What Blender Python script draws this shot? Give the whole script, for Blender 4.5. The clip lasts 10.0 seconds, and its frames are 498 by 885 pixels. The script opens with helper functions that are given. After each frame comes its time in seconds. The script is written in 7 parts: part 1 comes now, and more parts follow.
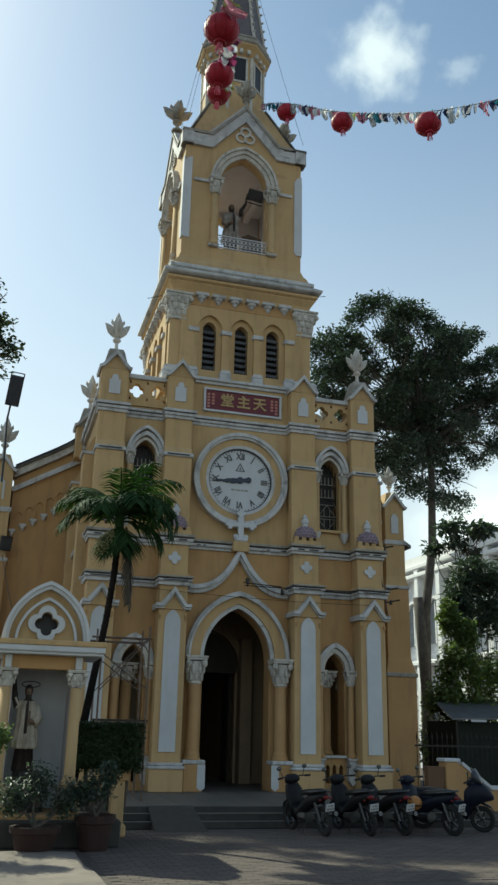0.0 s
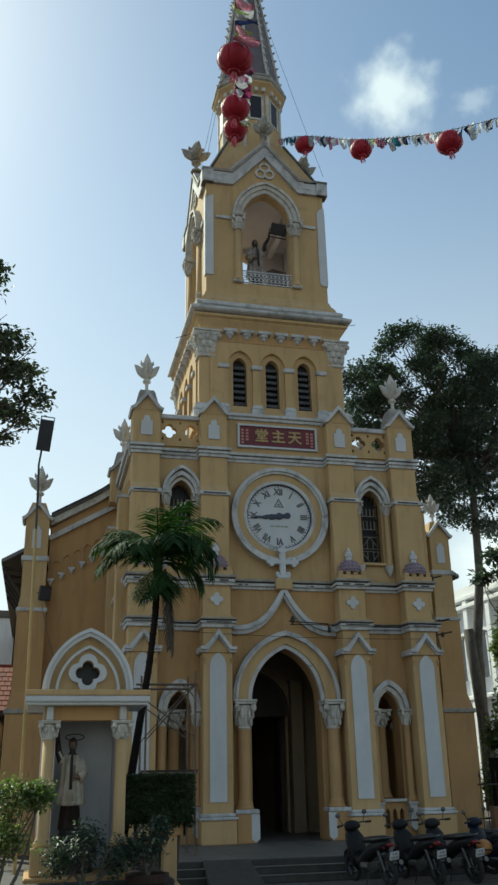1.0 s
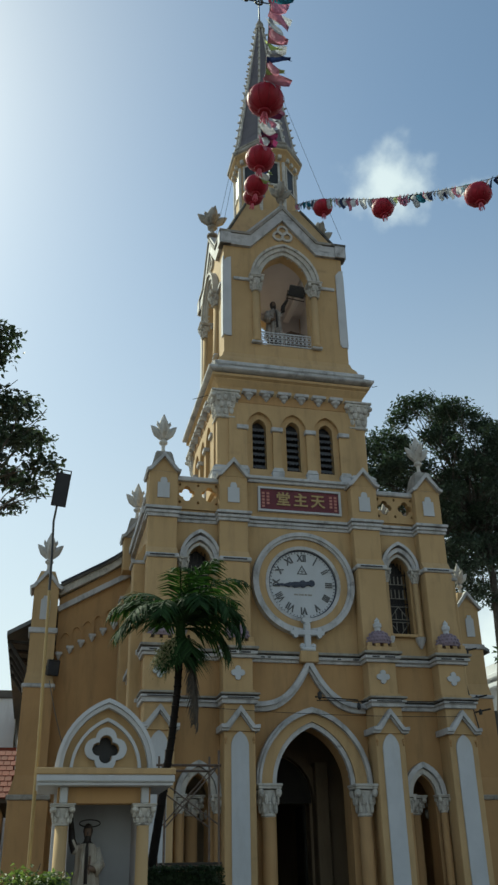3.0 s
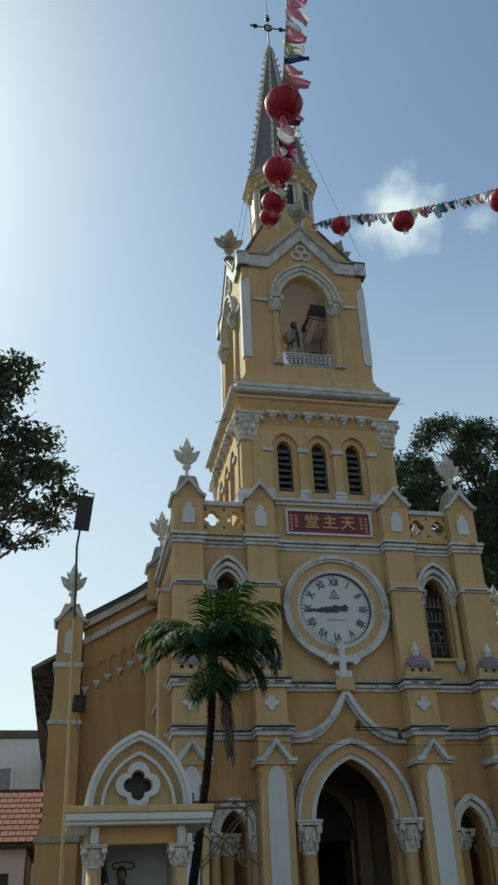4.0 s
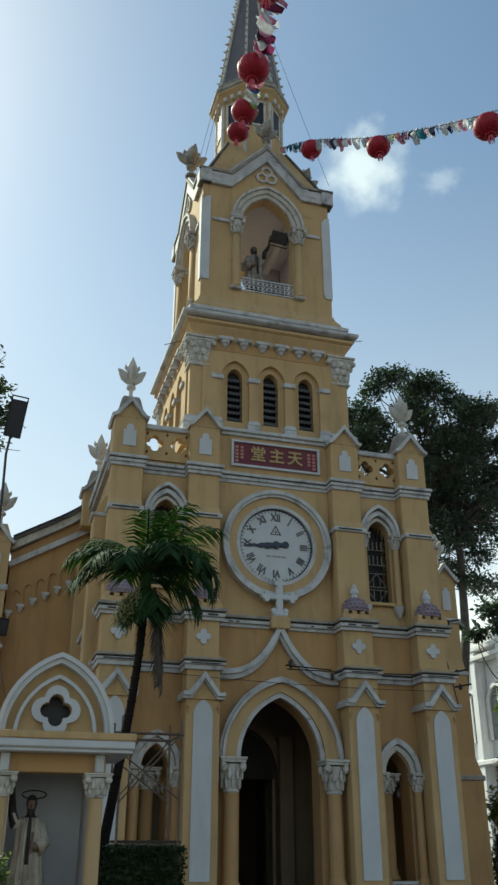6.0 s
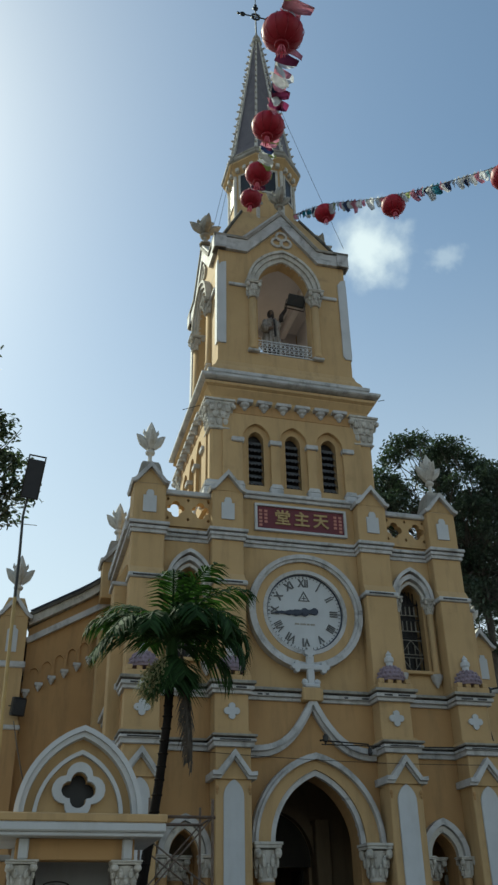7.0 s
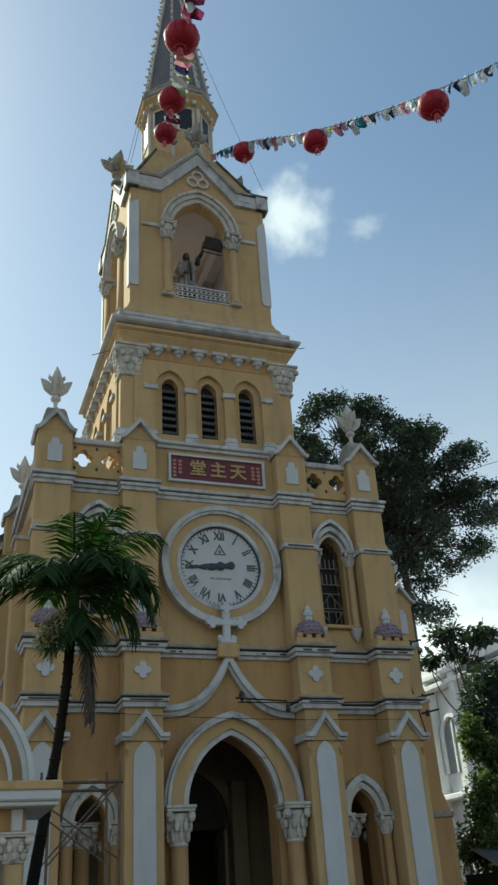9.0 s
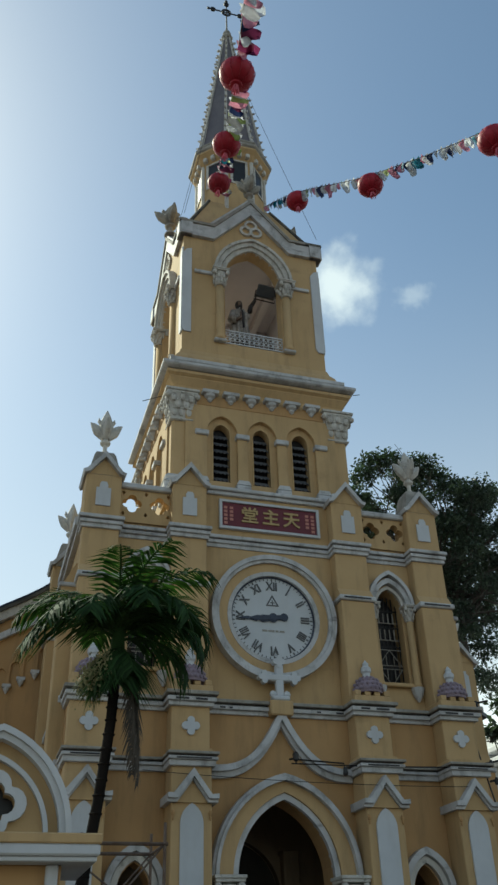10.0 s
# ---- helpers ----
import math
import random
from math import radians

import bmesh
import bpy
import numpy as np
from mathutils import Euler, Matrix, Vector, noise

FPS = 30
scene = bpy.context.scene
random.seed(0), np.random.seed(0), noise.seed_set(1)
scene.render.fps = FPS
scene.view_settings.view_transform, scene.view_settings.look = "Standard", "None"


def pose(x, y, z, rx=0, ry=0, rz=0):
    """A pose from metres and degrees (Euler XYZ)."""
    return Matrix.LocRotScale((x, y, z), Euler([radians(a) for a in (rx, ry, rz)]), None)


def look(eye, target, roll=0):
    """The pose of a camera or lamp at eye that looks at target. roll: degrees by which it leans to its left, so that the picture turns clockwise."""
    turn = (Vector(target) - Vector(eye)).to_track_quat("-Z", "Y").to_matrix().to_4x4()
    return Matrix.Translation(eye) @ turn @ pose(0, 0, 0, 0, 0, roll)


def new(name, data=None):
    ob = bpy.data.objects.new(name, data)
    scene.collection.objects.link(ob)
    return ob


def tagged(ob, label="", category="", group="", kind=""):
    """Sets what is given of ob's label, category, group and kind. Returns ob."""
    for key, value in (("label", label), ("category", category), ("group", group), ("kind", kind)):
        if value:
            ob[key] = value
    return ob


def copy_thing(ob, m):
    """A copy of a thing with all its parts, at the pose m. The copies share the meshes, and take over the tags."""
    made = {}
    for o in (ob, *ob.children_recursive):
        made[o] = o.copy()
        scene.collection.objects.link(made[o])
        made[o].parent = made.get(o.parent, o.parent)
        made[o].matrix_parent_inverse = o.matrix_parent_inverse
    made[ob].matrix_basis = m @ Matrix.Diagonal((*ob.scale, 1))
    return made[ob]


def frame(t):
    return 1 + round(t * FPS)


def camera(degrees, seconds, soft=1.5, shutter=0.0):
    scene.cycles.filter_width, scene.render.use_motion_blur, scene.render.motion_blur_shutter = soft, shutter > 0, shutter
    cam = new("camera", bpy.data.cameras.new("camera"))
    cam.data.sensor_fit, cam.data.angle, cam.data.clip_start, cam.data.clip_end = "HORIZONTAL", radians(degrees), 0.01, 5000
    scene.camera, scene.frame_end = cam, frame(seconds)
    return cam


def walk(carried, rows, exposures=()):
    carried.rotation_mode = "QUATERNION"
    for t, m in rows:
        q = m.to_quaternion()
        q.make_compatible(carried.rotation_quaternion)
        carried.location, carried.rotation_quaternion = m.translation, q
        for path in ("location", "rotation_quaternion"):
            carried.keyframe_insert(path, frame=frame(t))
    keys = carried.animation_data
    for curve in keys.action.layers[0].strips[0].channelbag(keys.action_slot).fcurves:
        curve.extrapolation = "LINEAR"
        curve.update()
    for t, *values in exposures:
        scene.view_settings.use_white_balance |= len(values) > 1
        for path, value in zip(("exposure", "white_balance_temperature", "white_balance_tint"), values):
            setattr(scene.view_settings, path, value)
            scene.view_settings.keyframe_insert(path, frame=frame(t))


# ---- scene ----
cam = camera(32.0, 10.0, soft=2.6)
EXPOSURES = [(0, 0.14, 6700, -9), (1.0, 0.08, 6700, -9), (2.5, -0.06, 6700, -9), (4.5, 0.02, 6700, -9), (5.2, 0.12, 6700, -9), (6.5, 0.08, 6700, -9), (7.5, -0.03, 6700, -9), (8.2, -0.08, 6700, -9), (8.5, -0.1, 6700, -9), (9, 0.12, 6700, -9), (10, 0.04, 6700, -9)]
PATH = [
    (0, (0.085, -0.068, 1.608), (0.604, 1.757, 2.24), 1.3),
    (0.2, (0.094, -0.015, 1.623), (0.629, 1.818, 2.217), 0.5),
    (0.5, (0.135, 0.118, 1.642), (0.67, 1.947, 2.251), 0),
    (0.8, (0.15, 0.233, 1.626), (0.627, 2.046, 2.321), -0.3),
    (1, (0.186, 0.38, 1.625), (0.619, 2.195, 2.345), -1.1),
    (1.3, (0.282, 0.525, 1.544), (0.714, 2.302, 2.355), -1.2),
    (1.5, (0.354, 0.763, 1.558), (0.773, 2.522, 2.413), -0.1),
    (1.8, (0.298, 0.933, 1.555), (0.749, 2.695, 2.389), 0.4),
    (2, (0.277, 1.063, 1.554), (0.726, 2.809, 2.42), -0.7),
    (2.5, (0.163, 1.369, 1.583), (0.559, 3.122, 2.46), -0.8),
    (2.7, (0.092, 1.409, 1.575), (0.497, 3.157, 2.458), -0.8),
    (3.8, (-0.107, 2.055, 1.614), (0.292, 3.773, 2.557), -2.2),
    (4, (-0.007, 2.191, 1.597), (0.357, 3.907, 2.559), -2.3),
    (4.2, (0.036, 2.279, 1.584), (0.441, 4.009, 2.502), -1.4),
    (4.5, (0.083, 2.337, 1.574), (0.514, 4.047, 2.516), -1.1),
    (4.8, (0.092, 2.607, 1.627), (0.619, 4.357, 2.439), -1.6),
    (5, (0.155, 2.707, 1.698), (0.756, 4.455, 2.463), -2.9),
    (5.2, (0.163, 2.845, 1.715), (0.761, 4.592, 2.484), -4.9),
    (6.3, (0.107, 3.457, 1.656), (0.587, 5.197, 2.518), 1.3),
    (6.5, (0.129, 3.662, 1.684), (0.561, 5.417, 2.54), -0.6),
    (6.8, (0.255, 3.867, 1.678), (0.675, 5.596, 2.591), -1),
    (7, (0.137, 3.919, 1.64), (0.585, 5.588, 2.647), -1),
    (7.2, (0.12, 4.012, 1.655), (0.582, 5.609, 2.767), -2),
    (7.5, (-0.009, 4.266, 1.618), (0.417, 5.775, 2.86), -3.3),
    (7.8, (0.045, 4.418, 1.633), (0.467, 5.939, 2.861), -2.6),
    (8, (0.085, 4.522, 1.636), (0.517, 6.043, 2.861), -3.3),
    (8.2, (0.188, 4.82, 1.654), (0.663, 6.328, 2.878), -3.5),
    (8.5, (0.366, 4.812, 1.693), (1.02, 6.395, 2.725), -4.6),
    (8.7, (0.331, 4.832, 1.739), (1.019, 6.443, 2.703), -4.7),
    (9, (0.523, 4.933, 1.752), (1.157, 6.583, 2.687), -3.8),
    (9.2, (0.499, 5.032, 1.763), (1.115, 6.681, 2.713), -3.9),
    (9.5, (0.579, 5.185, 1.739), (1.077, 6.796, 2.814), -3.8),
    (9.8, (0.696, 5.565, 1.717), (1.174, 7.174, 2.805), -2.7),
    (10, (0.676, 5.669, 1.688), (1.184, 7.279, 2.761), -1.8),
]
walk(cam, [(t, look(eye, target, roll)) for t, eye, target, roll in PATH], EXPOSURES)

CLOUDS = [
    ((0.318, 0.667, 0.671), 0.047, (1.0, 1.0, 1.1), 0.62, 3.1),
    ((0.400, 0.643, 0.653), 0.018, (0.8, 0.8, 1.5), 0.2, 7.7),
    ((0.53, 0.81, 0.22), 0.11, (1.0, 1.0, 1.2), 0.8, 1.3),
]

# ---- world, sun ----
world = bpy.data.worlds.new("world")
scene.world = world
world.use_nodes = True
SUN_EL, SUN_AZ = 44.0, 31.0      # height, and degrees from +y towards -x
SKY, SUN = 0.162, 5.0
wn = world.node_tree.nodes
wl = world.node_tree.links
wn.clear()
w_out = wn.new("ShaderNodeOutputWorld")
w_bg = wn.new("ShaderNodeBackground")
w_sky = wn.new("ShaderNodeTexSky")
w_sky.sky_type, w_sky.sun_disc = "NISHITA", False
w_sky.sun_elevation, w_sky.sun_rotation = radians(SUN_EL), radians(-SUN_AZ)
w_sky.air_density, w_sky.dust_density, w_sky.ozone_density = 0.86, 0.75, 1.0
w_bg.inputs["Strength"].default_value = SKY
w_tc = wn.new("ShaderNodeTexCoord")


def wnode(kind, **values):
    n = wn.new(kind)
    for k, v in values.items():
        n.inputs[k].default_value = v
    return n


def cloud(last, centre, size, stretch, amount, seed):
    """A soft cumulus in the far sky round the direction centre."""
    sub = wn.new("ShaderNodeVectorMath")
    sub.operation = "SUBTRACT"
    sub.inputs[1].default_value = Vector(centre).normalized()
    wl.new(w_tc.outputs["Generated"], sub.inputs[0])
    mul = wn.new("ShaderNodeVectorMath")
    mul.operation = "MULTIPLY"
    mul.inputs[1].default_value = stretch
    wl.new(sub.outputs[0], mul.inputs[0])
    ln = wn.new("ShaderNodeVectorMath")
    ln.operation = "LENGTH"
    wl.new(mul.outputs[0], ln.inputs[0])
    nz = wnode("ShaderNodeTexNoise", Scale=3.2 / size * 0.55, Detail=4.0, Roughness=0.5)
    nz.noise_dimensions = "4D"
    nz.inputs["W"].default_value = seed
    wl.new(w_tc.outputs["Generated"], nz.inputs["Vector"])
    ma = wn.new("ShaderNodeMath")
    ma.operation = "MULTIPLY_ADD"
    ma.inputs[1].default_value = size * 1.5
    wl.new(nz.outputs["Fac"], ma.inputs[0])
    wl.new(ln.outputs["Value"], ma.inputs[2])
    mr = wnode("ShaderNodeMapRange")
    mr.interpolation_type = "SMOOTHSTEP"
    mr.inputs["From Min"].default_value = size * 1.95
    mr.inputs["From Max"].default_value = size * 0.85
    mr.inputs["To Max"].default_value = amount
    wl.new(ma.outputs[0], mr.inputs["Value"])
    mix = wn.new("ShaderNodeMix")
    mix.data_type = "RGBA"
    mix.inputs["B"].default_value = (7.2, 7.4, 7.8, 1)
    wl.new(mr.outputs[0], mix.inputs["Factor"])
    wl.new(last, mix.inputs["A"])
    return mix.outputs["Result"]


def haze(last):
    """Thin pale haze that thickens towards the horizon all round."""
    sep = wn.new("ShaderNodeSeparateXYZ")
    wl.new(w_tc.outputs["Generated"], sep.inputs[0])
    mr = wnode("ShaderNodeMapRange")
    mr.interpolation_type = "SMOOTHSTEP"
    mr.inputs["From Min"].default_value, mr.inputs["From Max"].default_value = 0.05, 0.75
    mr.inputs["To Min"].default_value, mr.inputs["To Max"].default_value = 0.72, 0.0
    wl.new(sep.outputs["Z"], mr.inputs["Value"])
    mix = wn.new("ShaderNodeMix")
    mix.data_type = "RGBA"
    mix.inputs["B"].default_value = (5.5, 5.35, 5.6, 1)
    wl.new(mr.outputs[0], mix.inputs["Factor"])
    wl.new(last, mix.inputs["A"])
    return mix.outputs["Result"]


sky_col = haze(w_sky.outputs[0])
for c, s, st, a, sd in CLOUDS:
    sky_col = cloud(sky_col, c, s, st, a, sd)
wl.new(sky_col, w_bg.inputs["Color"])
wl.new(w_bg.outputs[0], w_out.inputs[0])

sun = new("sun", bpy.data.lights.new("sun", "SUN"))
sun.data.energy, sun.data.angle, sun.data.color = SUN, radians(0.6), (1.0, 0.94, 0.84)
to_sun = Vector((-math.sin(radians(SUN_AZ)) * math.cos(radians(SUN_EL)), math.cos(radians(SUN_AZ)) * math.cos(radians(SUN_EL)), math.sin(radians(SUN_EL))))
sun.matrix_world = look(tuple(to_sun * 80), (0, 0, 0))


# ---- materials ----
def surface(name, c1, c2, rough=0.7, scale=1.5, bump=0.15, fine=60.0, dirt=None, dirt_amount=0.5, dirt_scale=(3, 3, 0.5), metal=0.0, per_object=0.0, per_island=0.0, spec=0.4):
    """A worn surface: two tones in patches, fine relief, and streaks of dirt where dirt is given."""
    m = bpy.data.materials.new(name)
    m.use_nodes = True
    n, l = m.node_tree.nodes, m.node_tree.links
    b = n["Principled BSDF"]
    b.inputs["Roughness"].default_value, b.inputs["Metallic"].default_value = rough, metal
    b.inputs["Specular IOR Level"].default_value = spec
    tc = n.new("ShaderNodeTexCoord")
    big = n.new("ShaderNodeTexNoise")
    big.inputs["Scale"].default_value, big.inputs["Detail"].default_value, big.inputs["Roughness"].default_value = scale, 5, 0.6
    l.new(tc.outputs["Object"], big.inputs["Vector"])
    ramp = n.new("ShaderNodeMapRange")
    ramp.inputs["From Min"].default_value, ramp.inputs["From Max"].default_value = 0.3, 0.7
    l.new(big.outputs["Fac"], ramp.inputs["Value"])
    mix = n.new("ShaderNodeMix")
    mix.data_type = "RGBA"
    mix.inputs["A"].default_value, mix.inputs["B"].default_value = (*c1, 1), (*c2, 1)
    l.new(ramp.outputs[0], mix.inputs["Factor"])
    col = mix.outputs["Result"]
    if dirt:
        mp = n.new("ShaderNodeMapping")
        mp.inputs["Scale"].default_value = dirt_scale
        l.new(tc.outputs["Object"], mp.inputs["Vector"])
        dn = n.new("ShaderNodeTexNoise")
        dn.inputs["Scale"].default_value, dn.inputs["Detail"].default_value, dn.inputs["Roughness"].default_value = 1.7, 8, 0.68
        l.new(mp.outputs[0], dn.inputs["Vector"])
        dr = n.new("ShaderNodeMapRange")
        dr.inputs["From Min"].default_value, dr.inputs["From Max"].default_value, dr.inputs["To Max"].default_value = 0.5, 0.78, dirt_amount
        l.new(dn.outputs["Fac"], dr.inputs["Value"])
        mx = n.new("ShaderNodeMix")
        mx.data_type = "RGBA"
        mx.inputs["B"].default_value = (*dirt, 1)
        l.new(col, mx.inputs["A"])
        l.new(dr.outputs[0], mx.inputs["Factor"])
        col = mx.outputs["Result"]
    for amount, kind, socket in ((per_object, "ShaderNodeObjectInfo", "Random"), (per_island, "ShaderNodeNewGeometry", "Random Per Island")):
        if amount:
            src = n.new(kind)
            hs = n.new("ShaderNodeHueSaturation")
            vr = n.new("ShaderNodeMapRange")
            vr.inputs["To Min"].default_value, vr.inputs["To Max"].default_value = 1 - amount, 1 + amount
            l.new(src.outputs[socket], vr.inputs["Value"])
            l.new(vr.outputs[0], hs.inputs["Value"])
            l.new(col, hs.inputs["Color"])
            col = hs.outputs[0]
    l.new(col, b.inputs["Base Color"])
    fn = n.new("ShaderNodeTexNoise")
    fn.inputs["Scale"].default_value, fn.inputs["Detail"].default_value = fine, 4
    l.new(tc.outputs["Object"], fn.inputs["Vector"])
    add = n.new("ShaderNodeMath")
    add.operation = "MULTIPLY_ADD"
    add.inputs[1].default_value = 0.4
    l.new(fn.outputs["Fac"], add.inputs[0])
    l.new(big.outputs["Fac"], add.inputs[2])
    bp = n.new("ShaderNodeBump")
    bp.inputs["Strength"].default_value, bp.inputs["Distance"].default_value = bump, 0.02
    l.new(add.outputs[0], bp.inputs["Height"])
    l.new(bp.outputs[0], b.inputs["Normal"])
    return m


YELLOW = surface("yellow_plaster", (0.53, 0.364, 0.186), (0.445, 0.302, 0.148), 0.85, 0.7, 0.12, 45, (0.20, 0.145, 0.075), 0.5, (2.5, 2.5, 0.35))
OCHRE = surface("ochre_plaster", (0.465, 0.284, 0.128), (0.385, 0.231, 0.103), 0.85, 0.8, 0.12, 45, (0.16, 0.11, 0.06), 0.5, (2.5, 2.5, 0.35))
WHITE = surface("white_trim_paint", (0.57, 0.57, 0.575), (0.4, 0.395, 0.39), 0.75, 2.2, 0.2, 50, (0.085, 0.078, 0.065), 0.8, (2.2, 2.2, 1.1))
PANEL = surface("pale_panel_paint", (0.56, 0.575, 0.595), (0.47, 0.485, 0.505), 0.75, 1.2, 0.1, 50, (0.33, 0.31, 0.27), 0.35, (2, 2, 0.4))
GREY = surface("weathered_ledge_cement", (0.22, 0.20, 0.17), (0.38, 0.36, 0.32), 0.9, 3.0, 0.35, 40, (0.05, 0.05, 0.045), 0.7, (4, 4, 2))
STONE = surface("pale_carved_plaster", (0.60, 0.575, 0.53), (0.44, 0.42, 0.38), 0.85, 3.0, 0.3, 35, (0.13, 0.12, 0.10), 0.6, (4, 4, 1.6))
SLATE = surface("spire_slate", (0.1, 0.088, 0.098), (0.15, 0.132, 0.138), 0.6, 2.0, 0.35, 30, (0.24, 0.22, 0.2), 0.5, (3, 3, 0.5))
DARKWOOD = surface("dark_wood", (0.02, 0.016, 0.012), (0.035, 0.028, 0.02), 0.6, 3, 0.2, 40)
LOUVRE = surface("dark_louvre_paint", (0.085, 0.09, 0.1), (0.15, 0.155, 0.165), 0.5, 6, 0.2, 60)
IRON = surface("black_iron", (0.02, 0.02, 0.022), (0.04, 0.035, 0.03), 0.5, 8, 0.2, 80, metal=0.6)
RUST = surface("rusty_pipe", (0.10, 0.06, 0.04), (0.16, 0.13, 0.11), 0.6, 12, 0.3, 80, metal=0.4)
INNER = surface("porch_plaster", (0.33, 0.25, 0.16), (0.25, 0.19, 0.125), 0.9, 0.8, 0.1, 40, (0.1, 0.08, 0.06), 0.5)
CREAM = surface("cream_plaster", (0.58, 0.535, 0.53), (0.49, 0.45, 0.445), 0.9, 1, 0.1, 40)
DIAL = surface("clock_dial_enamel", (0.54, 0.56, 0.58), (0.47, 0.49, 0.51), 0.5, 2, 0.03, 30, (0.45, 0.43, 0.4), 0.25)
# near-black that stands for the shade inside windows, openings and slots
BLACK = surface("black_opening_shade", (0.012, 0.012, 0.014), (0.02, 0.02, 0.022), 0.45, 6, 0.05, 60)
NUMERAL = surface("dark_grey_numeral_paint", (0.085, 0.088, 0.092), (0.12, 0.12, 0.12), 0.6, 8, 0.05, 60)
NAVY = surface("dark_blue_metal", (0.02, 0.028, 0.05), (0.03, 0.04, 0.07), 0.4, 6, 0.05, 60)
MAROON = surface("maroon_board", (0.14, 0.018, 0.03), (0.10, 0.014, 0.022), 0.5, 3, 0.08, 50)
GOLD = surface("gold_leaf_paint", (0.46, 0.34, 0.15), (0.32, 0.22, 0.09), 0.5, 9, 0.1, 60)
PINKGOLD = surface("faded_pink_writing", (0.5, 0.22, 0.17), (0.42, 0.18, 0.14), 0.6, 9, 0.1, 60)
MAUVE = surface("mauve_tile_paint", (0.30, 0.235, 0.285), (0.22, 0.175, 0.215), 0.7, 6, 0.3, 40, (0.15, 0.12, 0.12), 0.5)
LANTERN = surface("red_lantern_cloth", (0.34, 0.007, 0.026), (0.26, 0.005, 0.019), 0.55, 9, 0.3, 40, per_object=0.15)
TASSEL = surface("pink_tassel_cloth", (0.62, 0.16, 0.22), (0.5, 0.1, 0.15), 0.8, 9, 0.3, 40)
PLASTIC = surface("black_plastic", (0.012, 0.012, 0.013), (0.02, 0.02, 0.02), 0.4, 8, 0.06, 80)
LEAF = surface("tree_leaf", (0.062, 0.088, 0.063), (0.04, 0.06, 0.046), 0.5, 0.8, 0.1, 30, per_island=0.5)
LEAF2 = surface("bright_shrub_leaf", (0.13, 0.175, 0.06), (0.085, 0.125, 0.045), 0.5, 1.5, 0.1, 30, per_island=0.45)
HEDGE = surface("clipped_hedge_leaf", (0.022, 0.045, 0.012), (0.014, 0.03, 0.008), 0.6, 3, 0.1, 30, per_island=0.5)
PALMLEAF = surface("palm_leaf", (0.032, 0.07, 0.024), (0.018, 0.044, 0.016), 0.75, 1.5, 0.1, 30, per_island=0.5, spec=0.14)
PALMDEAD = surface("dry_palm_leaf", (0.075, 0.06, 0.045), (0.045, 0.038, 0.03), 0.8, 3, 0.2, 30, per_island=0.3)
PALMSEED = surface("palm_flower", (0.24, 0.23, 0.12), (0.15, 0.16, 0.07), 0.8, 9, 0.2, 30)
BARK = surface("tree_bark", (0.09, 0.078, 0.066), (0.05, 0.042, 0.036), 0.9, 4, 0.7, 20, (0.22, 0.21, 0.18), 0.5, (4, 4, 0.8))
PALMBARK = surface("dark_palm_bark", (0.009, 0.008, 0.0075), (0.016, 0.014, 0.013), 0.95, 5, 0.5, 25, spec=0.08)
DARKCEMENT = surface("dark_ramp_cement", (0.065, 0.058, 0.05), (0.042, 0.038, 0.033), 0.9, 3, 0.3, 40, (0.04, 0.036, 0.03), 0.5, (1, 1, 1))
CONCRETE = surface("concrete", (0.185, 0.17, 0.15), (0.1, 0.094, 0.085), 0.9, 1.2, 0.25, 40, (0.1, 0.095, 0.085), 0.5, (1, 1, 1))
STEPS = surface("dark_step_stone", (0.06, 0.056, 0.052), (0.04, 0.038, 0.036), 0.75, 2, 0.15, 40, (0.12, 0.11, 0.1), 0.4, (2, 2, 1))
FLOORTILE = surface("porch_floor_tile", (0.14, 0.125, 0.11), (0.10, 0.092, 0.082), 0.55, 2, 0.08, 40)
TERRACOTTA = surface("dark_terracotta", (0.036, 0.014, 0.012), (0.022, 0.01, 0.009), 0.75, 5, 0.2, 40, (0.06, 0.04, 0.03), 0.5)
SOIL = surface("soil", (0.05, 0.035, 0.025), (0.03, 0.022, 0.016), 0.95, 9, 0.5, 30)
SKIN = surface("dark_brown_statue_paint", (0.03, 0.022, 0.018), (0.018, 0.014, 0.012), 0.6, 6, 0.1, 40)
ROBE = surface("painted_statue_plaster", (0.5, 0.46, 0.39), (0.32, 0.27, 0.21), 0.7, 5, 0.15, 30, (0.06, 0.045, 0.03), 0.8, (9, 9, 0.6))
FACE = surface("brown_statue_face_paint", (0.17, 0.11, 0.075), (0.12, 0.078, 0.055), 0.6, 6, 0.1, 40)
GREYROBE = surface("grey_statue_plaster", (0.42, 0.38, 0.34), (0.16, 0.135, 0.115), 0.8, 7, 0.2, 30, (0.03, 0.026, 0.022), 0.9, (12, 12, 0.8))
DARKROBE = surface("dark_statue_plaster", (0.016, 0.015, 0.015), (0.03, 0.026, 0.024), 0.7, 5, 0.15, 30)
NEIGHBOUR = surface("neighbour_white_paint", (0.8, 0.81, 0.82), (0.72, 0.73, 0.74), 0.8, 0.6, 0.1, 30, (0.4, 0.4, 0.38), 0.4)
ROOFTILE = surface("red_roof_tile", (0.2, 0.05, 0.034), (0.14, 0.036, 0.026), 0.8, 2, 0.2, 30, per_object=0.2)
TIN = surface("grey_roof_sheet", (0.16, 0.17, 0.18), (0.11, 0.115, 0.12), 0.5, 2, 0.1, 30, (0.2, 0.14, 0.1), 0.4, metal=0.4)
PIPEYEL = surface("yellowed_pole_paint", (0.42, 0.30, 0.12), (0.34, 0.24, 0.1), 0.6, 4, 0.1, 40)
